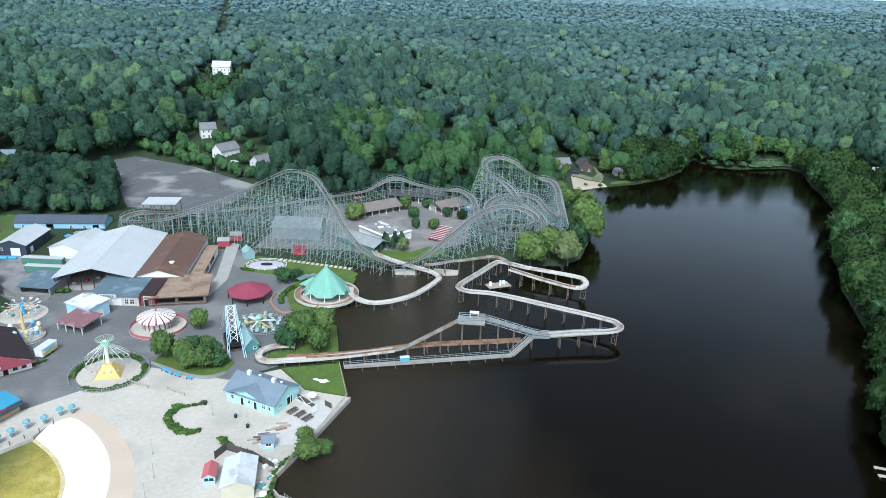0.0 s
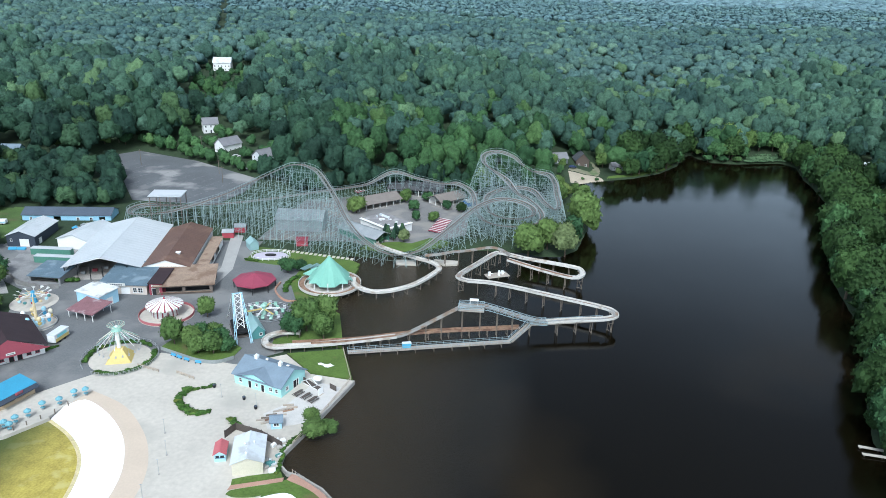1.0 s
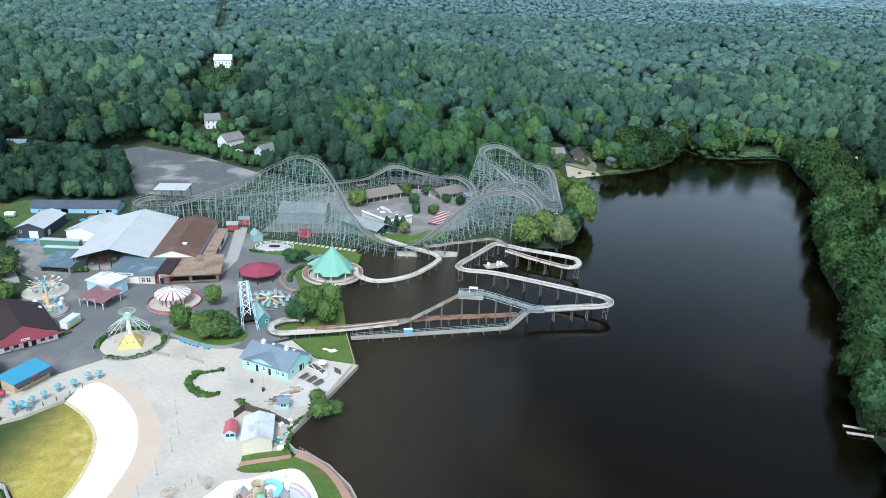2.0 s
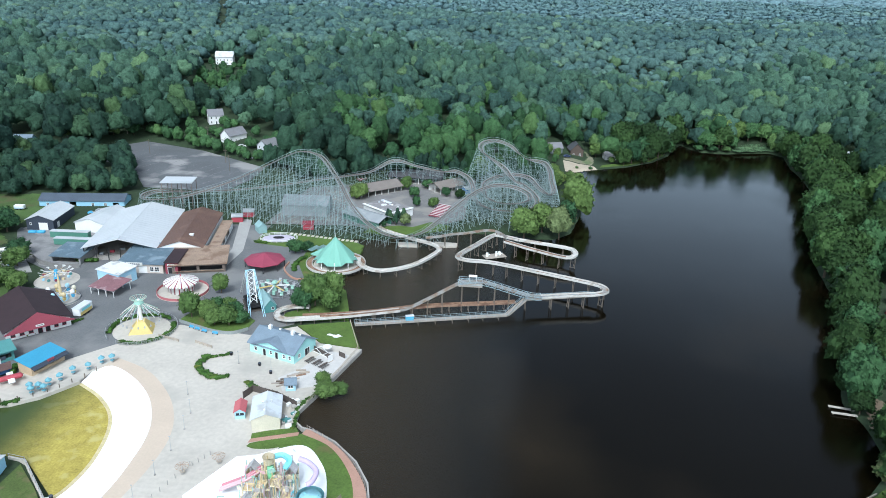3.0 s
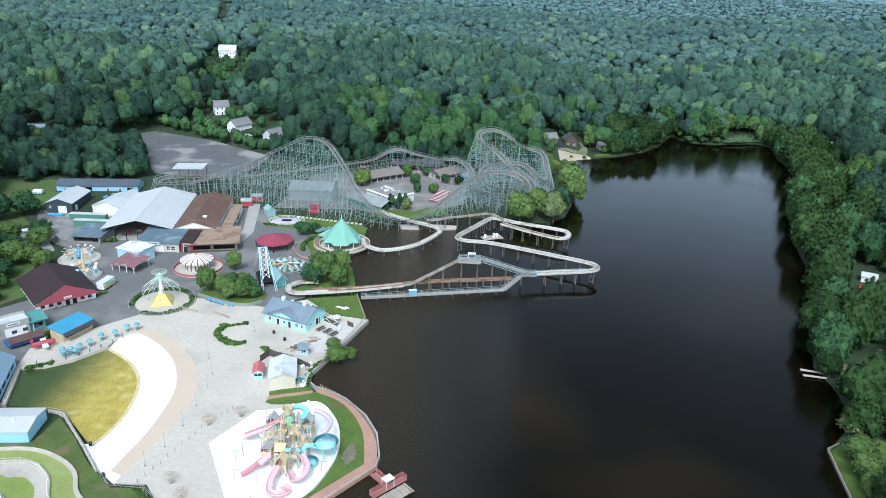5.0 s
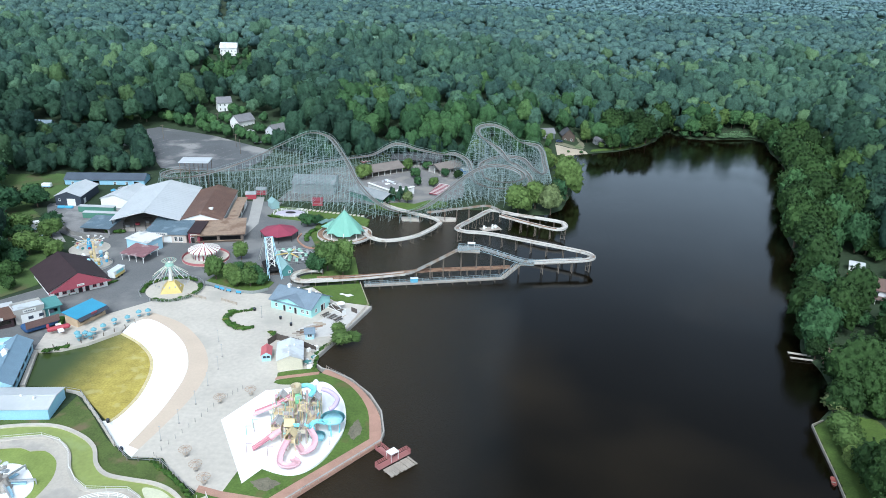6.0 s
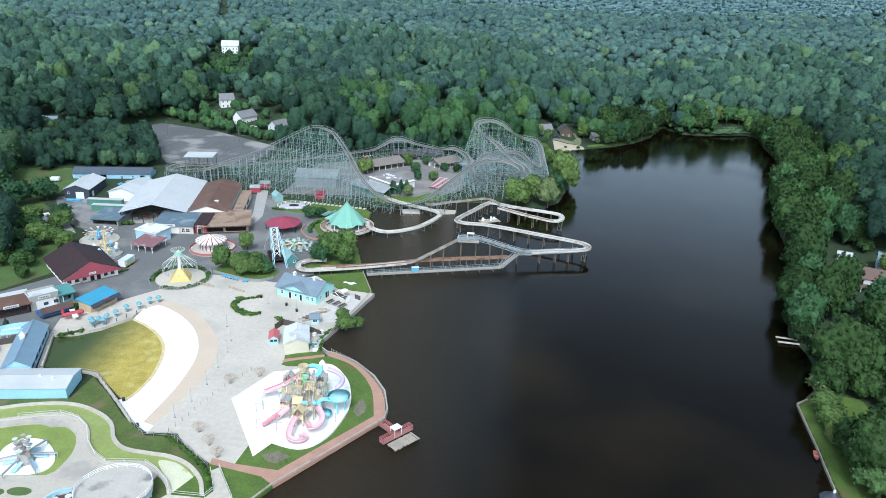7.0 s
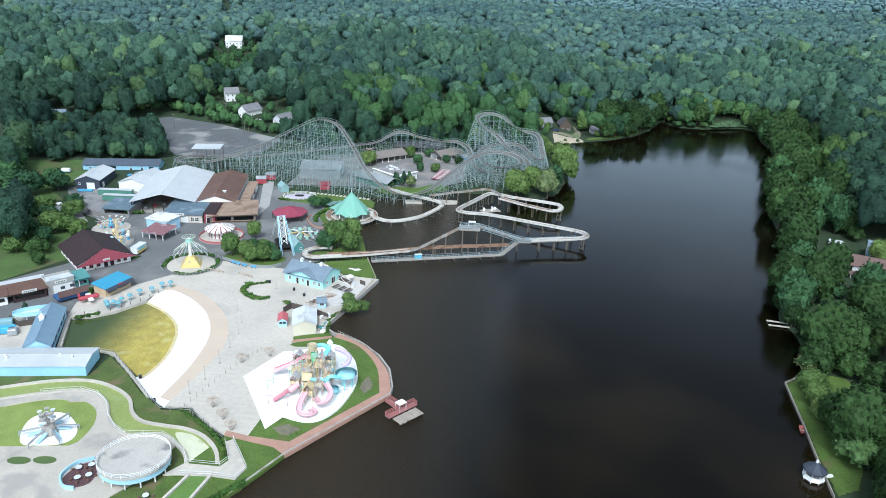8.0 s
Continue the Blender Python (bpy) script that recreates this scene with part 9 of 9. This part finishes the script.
# bare muddy patches in the lawn
for x, y, rx, ry in ((-28.6, 92.2, 1.5, 3.6), (-44.2, 70.6, 2.9, 1.9)):
    slab("bare_patch", [(x + rx * (1 + 0.16 * math.sin(3 * a + x) + 0.1 * math.sin(7 * a)) * math.cos(a), y + ry * (1 + 0.14 * math.sin(4 * a + 1) + 0.1 * math.sin(9 * a)) * math.sin(a)) for a in np.linspace(0, 2 * math.pi, 36, endpoint=False)], 1.185, DIRT, "brown bare patch in the lawn", "bare soil")

# ---- plaza furniture ----
WOODY = mat("bleached_wood", (0.42, 0.36, 0.29), 0.9, 0.2, 1, 0.2)
THATCH = mat("bare_umbrella_ribs", (0.40, 0.30, 0.22), 0.9, 0.25, 1, 0.2)


def umbrella(x, y, material, label, r=1.0, z=1.18, closed_ribs=False):
    u = thing("umbrella", label, "umbrella", (x, y, z), rng.uniform(0, 45), "plaza umbrellas")
    bm = bmesh.new()
    tube(bm, (0, 0, 0), (0, 0, 2.5), 0.06, 0.05, 6)
    part("pole", bm, STEEL, u)
    if closed_ribs:
        for i in range(10):
            a = 2 * math.pi * i / 10
            a2 = 2 * math.pi * (i + 1) / 10
            bm = bmesh.new()
            beam(bm, (0, 0, 2.5), (r * math.cos(a), r * math.sin(a), 2.05), 0.07)
            beam(bm, (r * math.cos(a), r * math.sin(a), 2.05), (r * math.cos(a2), r * math.sin(a2), 2.05), 0.06)
            part("rib", bm, material, u)
    else:
        part("canopy", cone_bm(8, r, 2.1, 2.75, r_top=0.05), material, u)
    bm = bmesh.new()
    tube(bm, (0, 0, 0.66), (0, 0, 0.72), 0.6, 0.6, 10)
    part("table", bm, material if not closed_ribs else WOODY, u)
    bm = bmesh.new()
    tube(bm, (0, 0, 0), (0, 0, 0.1), 0.4, 0.35, 10)
    part("foot", bm, STONE, u)
    return u


BLUE_CANVAS = paint("sky_blue_canvas", (0.17, 0.36, 0.42), 0.7)
for x, y in ((-107.6, 137.6), (-105.9, 141.4), (-103.6, 142.8), (-110.6, 135.2), (-112.0, 131.4), (-113.4, 128.6), (-114.8, 126.4), (-113.0, 125.8), (-117.0, 126.0), (-115.6, 124.4)):
    umbrella(x, y, BLUE_CANVAS, "teal blue umbrella over a table on the promenade", 0.88)
for x, y in ((-64.6, 99.0), (-58.0, 103.4), (-64.6, 77.6), (-60.4, 73.0), (-57.0, 69.0)):
    umbrella(x, y, THATCH, "bare-ribbed brown umbrella frame on the plaza", 1.5, 1.18, True)
LAMPS = [(-76.3, 129.6), (-72.2, 121.5), (-58.3, 143.5), (-68.7, 146.7), (-70.9, 114.8), (-70.6, 106.5), (-70.4, 97.8), (-71.2, 89.5), (-72.6, 82.5)]
for x, y in LAMPS:
    p = thing("lamp_post", "slim grey plaza lamp post", "lamp post", (x, y, 1.18), 0, "plaza lamps")
    bm = bmesh.new()
    tube(bm, (0, 0, 0), (0, 0, 3.9), 0.06, 0.04, 8)
    part("pole", bm, STEEL, p)
    bm = bmesh.new()
    tube(bm, (0, 0, 0), (0, 0, 0.25), 0.28, 0.2, 8)
    part("foot", bm, STONE, p)
    part("head", box(bmesh.new(), -0.22, 0.22, -0.1, 0.1, 3.86, 4.0, 0.03), STEEL, p)
rope = thing("rope_posts", "row of short wooden rope posts on the plaza", "posts")
for a, b, n in (((-64.2, 101.8), (-71.6, 76.8), 11), ((-71.6, 76.8), (-66.8, 72.2), 4), ((-63.6, 101.8), (-60.2, 107.4), 4)):
    for i in range(n):
        x, y = a[0] + (b[0] - a[0]) * i / n, a[1] + (b[1] - a[1]) * i / n
        part("post", box(bmesh.new(), x - 0.06, x + 0.06, y - 0.06, y + 0.06, 1.15, 2.4), STONE, rope)
rope2 = thing("rope_posts", "short posts along the pool promenade", "posts")
for x, y in ((-117.2, 121.2), (-114.4, 123.2), (-112, 125.6), (-110.2, 128.0), (-108.4, 130.8), (-106.6, 133.8), (-105.4, 137.6), (-120.6, 119.6)):
    part("post", box(bmesh.new(), x - 0.09, x + 0.09, y - 0.09, y + 0.09, 1.15, 2.6), PILE, rope2)
bf = thing("path_fence", "thin wire fence posts along the brick path", "fence")
outer = [(x, y) for x, y in BRICK_OUT] + [(-31.5, 74.8), (-41.9, 61.2)]
for a, b in zip(outer, outer[1:]):
    n = max(1, int(math.dist(a, b) / 2.4))
    for i in range(n):
        x, y = a[0] + (b[0] - a[0]) * i / n, a[1] + (b[1] - a[1]) * i / n
        part("post", box(bmesh.new(), x - 0.05, x + 0.05, y - 0.05, y + 0.05, 1.1, 2.2), WOODY, bf)
bm = bmesh.new()
for a, b in zip(outer, outer[1:]):
    beam(bm, (*a, 2.0), (*b, 2.0), 0.05)
part("wire", bm, STEEL, bf)
for a, b in (((-97.4, 158.6), (-90.6, 156.6)), ((-85.2, 156.6), (-79.4, 154.2))):
    s = thing("guard_rail", "low grey wooden barrier on the plaza", "barrier", (0, 0, 0), 0, "plaza barriers")
    n = 4
    for i in range(n + 1):
        x, y = a[0] + (b[0] - a[0]) * i / n, a[1] + (b[1] - a[1]) * i / n
        part("post", box(bmesh.new(), x - 0.12, x + 0.12, y - 0.12, y + 0.12, 1.15, 2.1, 0.02), WOODY, s)
    bm = bmesh.new()
    beam(bm, (*a, 1.9), (*b, 1.9), 0.12, 0.3)
    beam(bm, (*a, 1.5), (*b, 1.5), 0.1, 0.18)
    part("board", bm, WOODY, s)
# curved grey fence and blue benches in front of the mound
gf = thing("mound_fence", "grey board fence curving round the mound", "fence")
pts = smooth_line([(-95.4, 168.6, 1.2), (-89, 166.0, 1.2), (-82, 163.4, 1.2), (-76.5, 163.2, 1.2), (-72.6, 166.4, 1.2)], 1.2)
for a, b in zip(pts, pts[1:]):
    bm = bmesh.new()
    beam(bm, a + Vector((0, 0, 0.55)), b + Vector((0, 0, 0.55)), 0.08, 1.1)
    part("board", bm, mat("grey_fence_boards", (0.26, 0.28, 0.27)) if a is pts[0] else bpy.data.materials["grey_fence_boards"], gf)
for x, y, t in ((-90.2, 165.4, -24), (-88.0, 164.4, -24), (-85.4, 163.4, -20), (-81.6, 162.4, -10)):
    b = thing("bench", "blue painted park bench against the fence", "bench", (x, y, 1.18), t, "blue benches")
    part("seat", box(bmesh.new(), -0.95, 0.95, -0.25, 0.2, 0.42, 0.5, 0.02), BLUE, b)
    part("backrest", box(bmesh.new(), -0.95, 0.95, 0.18, 0.25, 0.55, 1.0, 0.02), BLUE, b)
    for u in (-0.8, 0.8):
        part("leg", box(bmesh.new(), u - 0.05, u + 0.05, -0.22, 0.22, 0, 0.42), DARK, b)
for x, y in ((-72.4, 151.0), (-62.6, 146.4), (-58.2, 142.6), (-88.1, 87.9), (-79.8, 77.9)):
    b = thing("rubber_bin", "round black rubbish bin", "bin", (x, y, 1.18), 0, "bins")
    bm = bmesh.new()
    tube(bm, (0, 0, 0), (0, 0, 0.85), 0.36, 0.42, 10)
    part("barrel", bm, DARK, b)
    bm = bmesh.new()
    tube(bm, (0, 0, 0.85), (0, 0, 1.05), 0.46, 0.25, 10)
    part("lid", bm, NAVY, b)

# ---- quay deck behind the refreshment house ----
slab("pavement", [(-50.4, 146.6), (-46.4, 157.6), (-38.6, 155.4), (-42.4, 138.6), (-52.6, 134.6), (-55.6, 140.6)], 1.24, mat("pale_deck_boards", (0.55, 0.53, 0.50), 0.85, 0.12, 2, 0.3), "pale quay terrace beside the refreshment house", "pavement")
for k, (x, y) in enumerate(((-49.2, 150.6), (-46.8, 149.4), (-44.6, 148.0))):
    b = thing("picnic_table", "dark weathered picnic table on the terrace", "table", (x, y, 1.24), 60, "terrace tables")
    part("tabletop", box(bmesh.new(), -1.6, 1.6, -0.38, 0.38, 0.7, 0.76, 0.02), DARK_FENCE, b)
    for v in (-0.75, 0.75):
        part("bench_plank", box(bmesh.new(), -1.6, 1.6, v - 0.14, v + 0.14, 0.42, 0.47, 0.02), DARK_FENCE, b)
    for u in (-1.2, 1.2):
        bm = bmesh.new()
        beam(bm, (u, -0.75, 0), (u, 0.3, 0.7), 0.08)
        beam(bm, (u, 0.75, 0), (u, -0.3, 0.7), 0.08)
        part("leg", bm, DARK_FENCE, b)
fp = [(-61.4, 129.6), (-60.0, 133.2), (-52.8, 131.0), (-46.6, 127.2)]
yard = thing("yard_fence", "tall dark board fence round the shed's yard", "fence")
for a, b in zip(fp, fp[1:]):
    n = int(math.dist(a, b) / 0.5)
    bm = bmesh.new()
    beam(bm, (*a, 2.2), (*b, 2.2), 0.06, 2.0)
    part("panel", bm, DARK_FENCE, yard)
    for i in range(0, n, 4):
        x, y = a[0] + (b[0] - a[0]) * i / n, a[1] + (b[1] - a[1]) * i / n
        part("post", box(bmesh.new(), x - 0.09, x + 0.09, y - 0.09, y + 0.09, 1.1, 3.35), DARK_FENCE, yard)
yf = thing("terrace_fence", "dark board screen on the terrace", "fence")
for a, b in (((-49.6, 157.0), (-43.6, 152.4)), ((-41.7, 154.8), (-39.6, 153.4))):
    bm = bmesh.new()
    beam(bm, (*a, 2.0), (*b, 2.0), 0.08, 1.6)
    part("panel", bm, DARK_FENCE, yf)
truss = thing("roof_truss", "white metal roof truss propped on the terrace", "truss", (0, 0, 1.24))
for p0, p1 in (((-50.4, 156.6, 0.1), (-46.6, 154.4, 3.0)), ((-46.6, 154.4, 3.0), (-42.8, 152.2, 0.1)), ((-50.4, 156.6, 0.1), (-42.8, 152.2, 0.1)), ((-48.5, 155.5, 1.5), (-46.6, 154.4, 0.1)), ((-44.7, 153.3, 1.5), (-46.6, 154.4, 0.1))):
    bm = bmesh.new()
    beam(bm, p0, p1, 0.14)
    part("bar", bm, WHITE, truss)
for x, y, t in ((-43.4, 151.2, 60), (-51.6, 155.0, -20)):
    sheet_ = thing("leaning_sheet", "white panel propped upright on the terrace", "panel", (x, y, 1.24), t, "terrace panels")
    part("face", box(bmesh.new(), -0.9, 0.9, -0.05, 0.05, 0, 2.1, 0.02), WHITE, sheet_)
    part("foot", box(bmesh.new(), -0.9, 0.9, -0.3, 0.3, 0, 0.1, 0.02), WOODY, sheet_)
para = thing("umbrella", "white umbrella over a terrace table", "umbrella", (-45.4, 156.2, 1.24))
bm = bmesh.new()
tube(bm, (0, 0, 0), (0, 0, 2.5), 0.05, 0.05, 6)
part("pole", bm, STEEL, para)
part("canopy", cone_bm(8, 1.3, 2.1, 2.7, r_top=0.05), WHITE, para)
quay_rail = thing("quay_railing", "grey post and rail fence along the quay edge", "railing")
bm = bmesh.new()
railing(bm, [Vector((x, y, 1.2)) for x, y in ((-44.6, 129), (-42.2, 137.4), (-40.0, 146), (-37.6, 156.5), (-37.0, 159.6), (-42.8, 176.4))], 1.0, 2.0, 0.05, 2)
part("rail_run", bm, WOODY, quay_rail)
q = random.Random(11)
for k in range(26):
    x, y = q.uniform(-51, -46.4), q.uniform(118.5, 131)
    if (x + 48.6) ** 2 + (y - 124) ** 2 < 3:
        continue
    b = thing("storage_box", "pale covered crate in the shed's yard", "crate", (x if x > -49.5 else x + 2.6, y, 1.18), q.uniform(0, 90), "yard crates")
    s = q.uniform(0.35, 0.8)
    part("body", box(bmesh.new(), -s, s, -s * 0.7, s * 0.7, 0, q.uniform(0.5, 1.1), 0.12), q.choice((WHITE, PALE_GREY, STONE, TEAL)), b)
for k in range(12):
    u, v = k % 6, k // 6
    x, y = -55.0 + 0.95 * u + 1.2 * v + q.uniform(-0.3, 0.3), 137.6 + 1.45 * u - 0.9 * v + q.uniform(-0.3, 0.3)
    b = thing("plank_stack", "stack of grey planks on the terrace", "planks", (x, y, 1.25), q.uniform(10, 40), "plank stacks")
    part("plank", box(bmesh.new(), -1.4, 1.4, -0.25, 0.25, 0, q.uniform(0.15, 0.5), 0.02), q.choice((WOODY, PILE, PLANK, RUSTY)), b)
slab("white_sheet", [(x + 0.6 * math.sin(3 * y), y + 0.5 * math.cos(2 * x)) for x, y in ring(14, 2.2, 0.9, (-45.6, 166.6))], 1.27, WHITE, "crumpled white sheet lying on the grass", "sheet", 1.2, kind="")

for x, y, t, w, m, lab in ((-137.5, 106.5, 20, 3.0, BLUE, "blue covered equipment behind the pool house"), (-140.5, 110.5, 25, 2.6, paint("pale_teal_box", (0.25, 0.42, 0.46)), "pale teal storage cabinet behind the pool house"), (-134.6, 106.0, 20, 1.2, STEEL, "grey pump unit behind the pool house"), (-141.5, 103.5, 10, 3.0, BLUE, "blue covered equipment behind the pool house")):
    b = thing("storage_unit", lab, "storage", (x, y, 1.12), t, "pool yard storage")
    part("cover", box(bmesh.new(), -w, w, -1.2, 1.2, 0, 1.9, 0.2), m, b)
    part("plinth", box(bmesh.new(), -w - 0.2, w + 0.2, -1.4, 1.4, -0.02, 0.12, 0.03), STONE, b)
yardf = thing("yard_screen", "dark board screen behind the pool house", "fence")
for a, b in (((-141, 114), (-135.6, 110.4)), ((-135.6, 110.4), (-131.8, 112.6))):
    bm = bmesh.new()
    beam(bm, (*a, 2.0), (*b, 2.0), 0.08, 1.8)
    part("panel", bm, DARK_FENCE, yardf)

# board fence and parked trailers behind the barn
wf = thing("yard_fence", "weathered grey board fence round the works yard", "fence")
FENCE_BOARDS = mat("weathered_grey_boards", (0.22, 0.215, 0.205), 0.9, 0.25, 1.5, 0.25)
pts = [(-186, 227), (-184.8, 224.8), (-173.1, 213.6), (-164.6, 206.1), (-154.0, 202.6), (-148.6, 205.0)]
for a, b in zip(pts, pts[1:]):
    n = max(1, int(math.dist(a, b) / 2.4))
    for i in range(n):
        p, r = Vector((*a, 1.1)).lerp(Vector((*b, 1.1)), i / n), Vector((*a, 1.1)).lerp(Vector((*b, 1.1)), (i + 1) / n)
        bm = bmesh.new()
        beam(bm, p + Vector((0, 0, 0.9)), r + Vector((0, 0, 0.9)), 0.06, 1.8)
        part("panel", bm, FENCE_BOARDS, wf)
        part("post", box(bmesh.new(), p.x - 0.07, p.x + 0.07, p.y - 0.07, p.y + 0.07, 1.0, 3.05), FENCE_BOARDS, wf)
slab("pavement", [(-190, 218), (-184, 222), (-168, 205), (-163, 199), (-172, 196), (-186, 206)], 1.1, mat("pale_gravel", (0.34, 0.335, 0.32), 0.95, 0.2, 2, 0.3, stain=(0.16, 0.17, 0.12), stain_at=0.62), "pale gravel patch behind the barn", "pavement")
for x, y, t, L, m, lab in ((-184.4, 211.6, 40, 6.0, WHITE, "white box trailer parked on the gravel"), (-179.6, 209.6, 46, 6.4, WHITE, "white and blue boat trailer under covers"), (-173.2, 203.6, 60, 5.0, PALE_GREY, "pale grey trailer parked by the fence"), (-207.8, 261.2, 8, 4.2, WHITE, "small white trailer parked on the grass")):
    tr = thing("trailer", lab, "trailer", (x, y, 1.1 if y < 240 else float(ground_z([x], [y])[0])), t, "parked trailers")
    part("body", box(bmesh.new(), -L / 2, L / 2, -1.1, 1.1, 0.55, 2.3, 0.18), m, tr)
    part("stripe", box(bmesh.new(), -L / 2 + 0.2, L / 2 - 0.2, -1.13, 1.13, 0.9, 1.2), BLUE, tr)
    part("drawbar", box(bmesh.new(), L / 2, L / 2 + 1.2, -0.08, 0.08, 0.5, 0.62), DARK, tr)
    for u in (-0.8, 0.8):
        for v in (-1.0, 1.0):
            bm = bmesh.new()
            tube(bm, (u, v - 0.1, 0.35), (u, v + 0.1, 0.35), 0.35, 0.35, 12)
            part("wheel", bm, DARK, tr)

# yard clutter by the workshop
for k in range(22):
    x, y = q.uniform(-178, -160), q.uniform(258, 266)
    b = thing("yard_pallet", "stacked material in the maintenance yard", "pallet", (x, y, 2.0), q.uniform(0, 90), "yard stacks")
    s = q.uniform(0.5, 1.3)
    part("load", box(bmesh.new(), -s, s, -s * 0.5, s * 0.5, 0, q.uniform(0.3, 1.1), 0.05), q.choice((STONE, DARK_FENCE, GREY_ROOF, WOODY, BLUE)), b)
for x, y, t, m in ((-186.4, 236.4, 10, BLUE), (-183.0, 236.8, 5, BLUE), (-120.8, 209.4, 30, DARK)):
    b = thing("tarpaulin_stack", "blue covered stack beside the workshop", "stack", (x, y, 1.12), t, "covered stacks")
    part("cover", box(bmesh.new(), -1.6, 1.6, -0.8, 0.8, 0, 1.0, 0.25), m, b)


def car(x, y, z, turn, body, label):
    c = thing("car", label, "car", (x, y, z), turn, "parked cars")
    bm = bmesh.new()
    prof = [(-2.2, 0.35), (2.2, 0.35), (2.25, 0.8), (1.2, 0.95), (0.6, 1.45), (-1.3, 1.45), (-2.0, 0.98), (-2.25, 0.9)]
    a = [bm.verts.new((u, -0.85, w)) for u, w in prof]
    b = [bm.verts.new((u, 0.85, w)) for u, w in prof]
    bm.faces.new(a[::-1]), bm.faces.new(b)
    for i in range(8):
        j = (i + 1) % 8
        bm.faces.new((a[i], a[j], b[j], b[i]))
    bmesh.ops.recalc_face_normals(bm, faces=bm.faces)
    bmesh.ops.bevel(bm, geom=bm.edges[:], offset=0.06, segments=1, affect="EDGES")
    part("body", bm, body, c)
    part("windscreen", box(bmesh.new(), -1.2, 0.5, -0.87, 0.87, 1.0, 1.36, 0.02), GLASS, c)
    for u in (-1.35, 1.35):
        for v in (-0.8, 0.8):
            bm = bmesh.new()
            tube(bm, (u, v - 0.1, 0.34), (u, v + 0.1, 0.34), 0.34, 0.34, 12)
            part("wheel", bm, DARK, c)
    return c


CARS = [paint("car_white", (0.7, 0.7, 0.7), 0.3), paint("car_navy", (0.03, 0.05, 0.12), 0.3), paint("car_red", (0.35, 0.03, 0.03), 0.3), paint("car_silver", (0.45, 0.46, 0.48), 0.3)]
for x, y, t, k, lab in ((43.5, 404.5, 15, 1, "dark blue pickup parked by the cabin"), (34.5, 415, 40, 0, "white car parked by the cabin"), (-148, 379, 30, 0, "white car parked by a white house"), (137.0, 206.5, 60, 2, "red car parked beside the lake house"), (-138, 361, 20, 3, "silver car by the grey house")):
    car(x, y, float(ground_z([x], [y])[0]) + (0.7 if y > 400 and x > 0 else 0.05), t, CARS[k], lab)

# worn parking lines
LINE_PAINT = mat("worn_line_paint", (0.24, 0.24, 0.235), 0.9, 0.3, 1.5, 0.3, stain=(0.13, 0.135, 0.14), stain_at=0.5)
for r in range(6):
    for k in range(12):
        u = Vector((-205 + 6.2 * k + 4 * r, 362 - 3.1 * k - 9.5 * r + 6))
        if lake_side([u.x], [u.y], CAR_PARK)[0] > -4:
            continue
        bm = bmesh.new()
        beam(bm, (u.x - 1.6, u.y - 3.2, 3.16), (u.x + 1.6, u.y + 3.2, 3.16), 0.22, 0.02)
        tagged(link("parking_line", bm, LINE_PAINT), "faded white parking line", "road marking", "parking lines")
# street and utility poles at the car park's edge
for x, y, h in ((-140, 336, 9), (-196, 362, 9), (-172, 388, 10), (-226, 396, 10), (-148, 352, 8), (-232, 560, 12), (-262, 470, 11)):
    p = thing("utility_pole", "tall grey utility pole at the car park", "pole", (x, y, float(ground_z([x], [y])[0]) - 0.3), 20, "utility poles")
    bm = bmesh.new()
    tube(bm, (0, 0, 0), (0, 0, h), 0.16, 0.1, 7)
    part("shaft", bm, PILE, p)
    bm = bmesh.new()
    beam(bm, (-1.1, 0, h - 0.5), (1.1, 0, h - 0.5), 0.14)
    part("crossarm", bm, PILE, p)
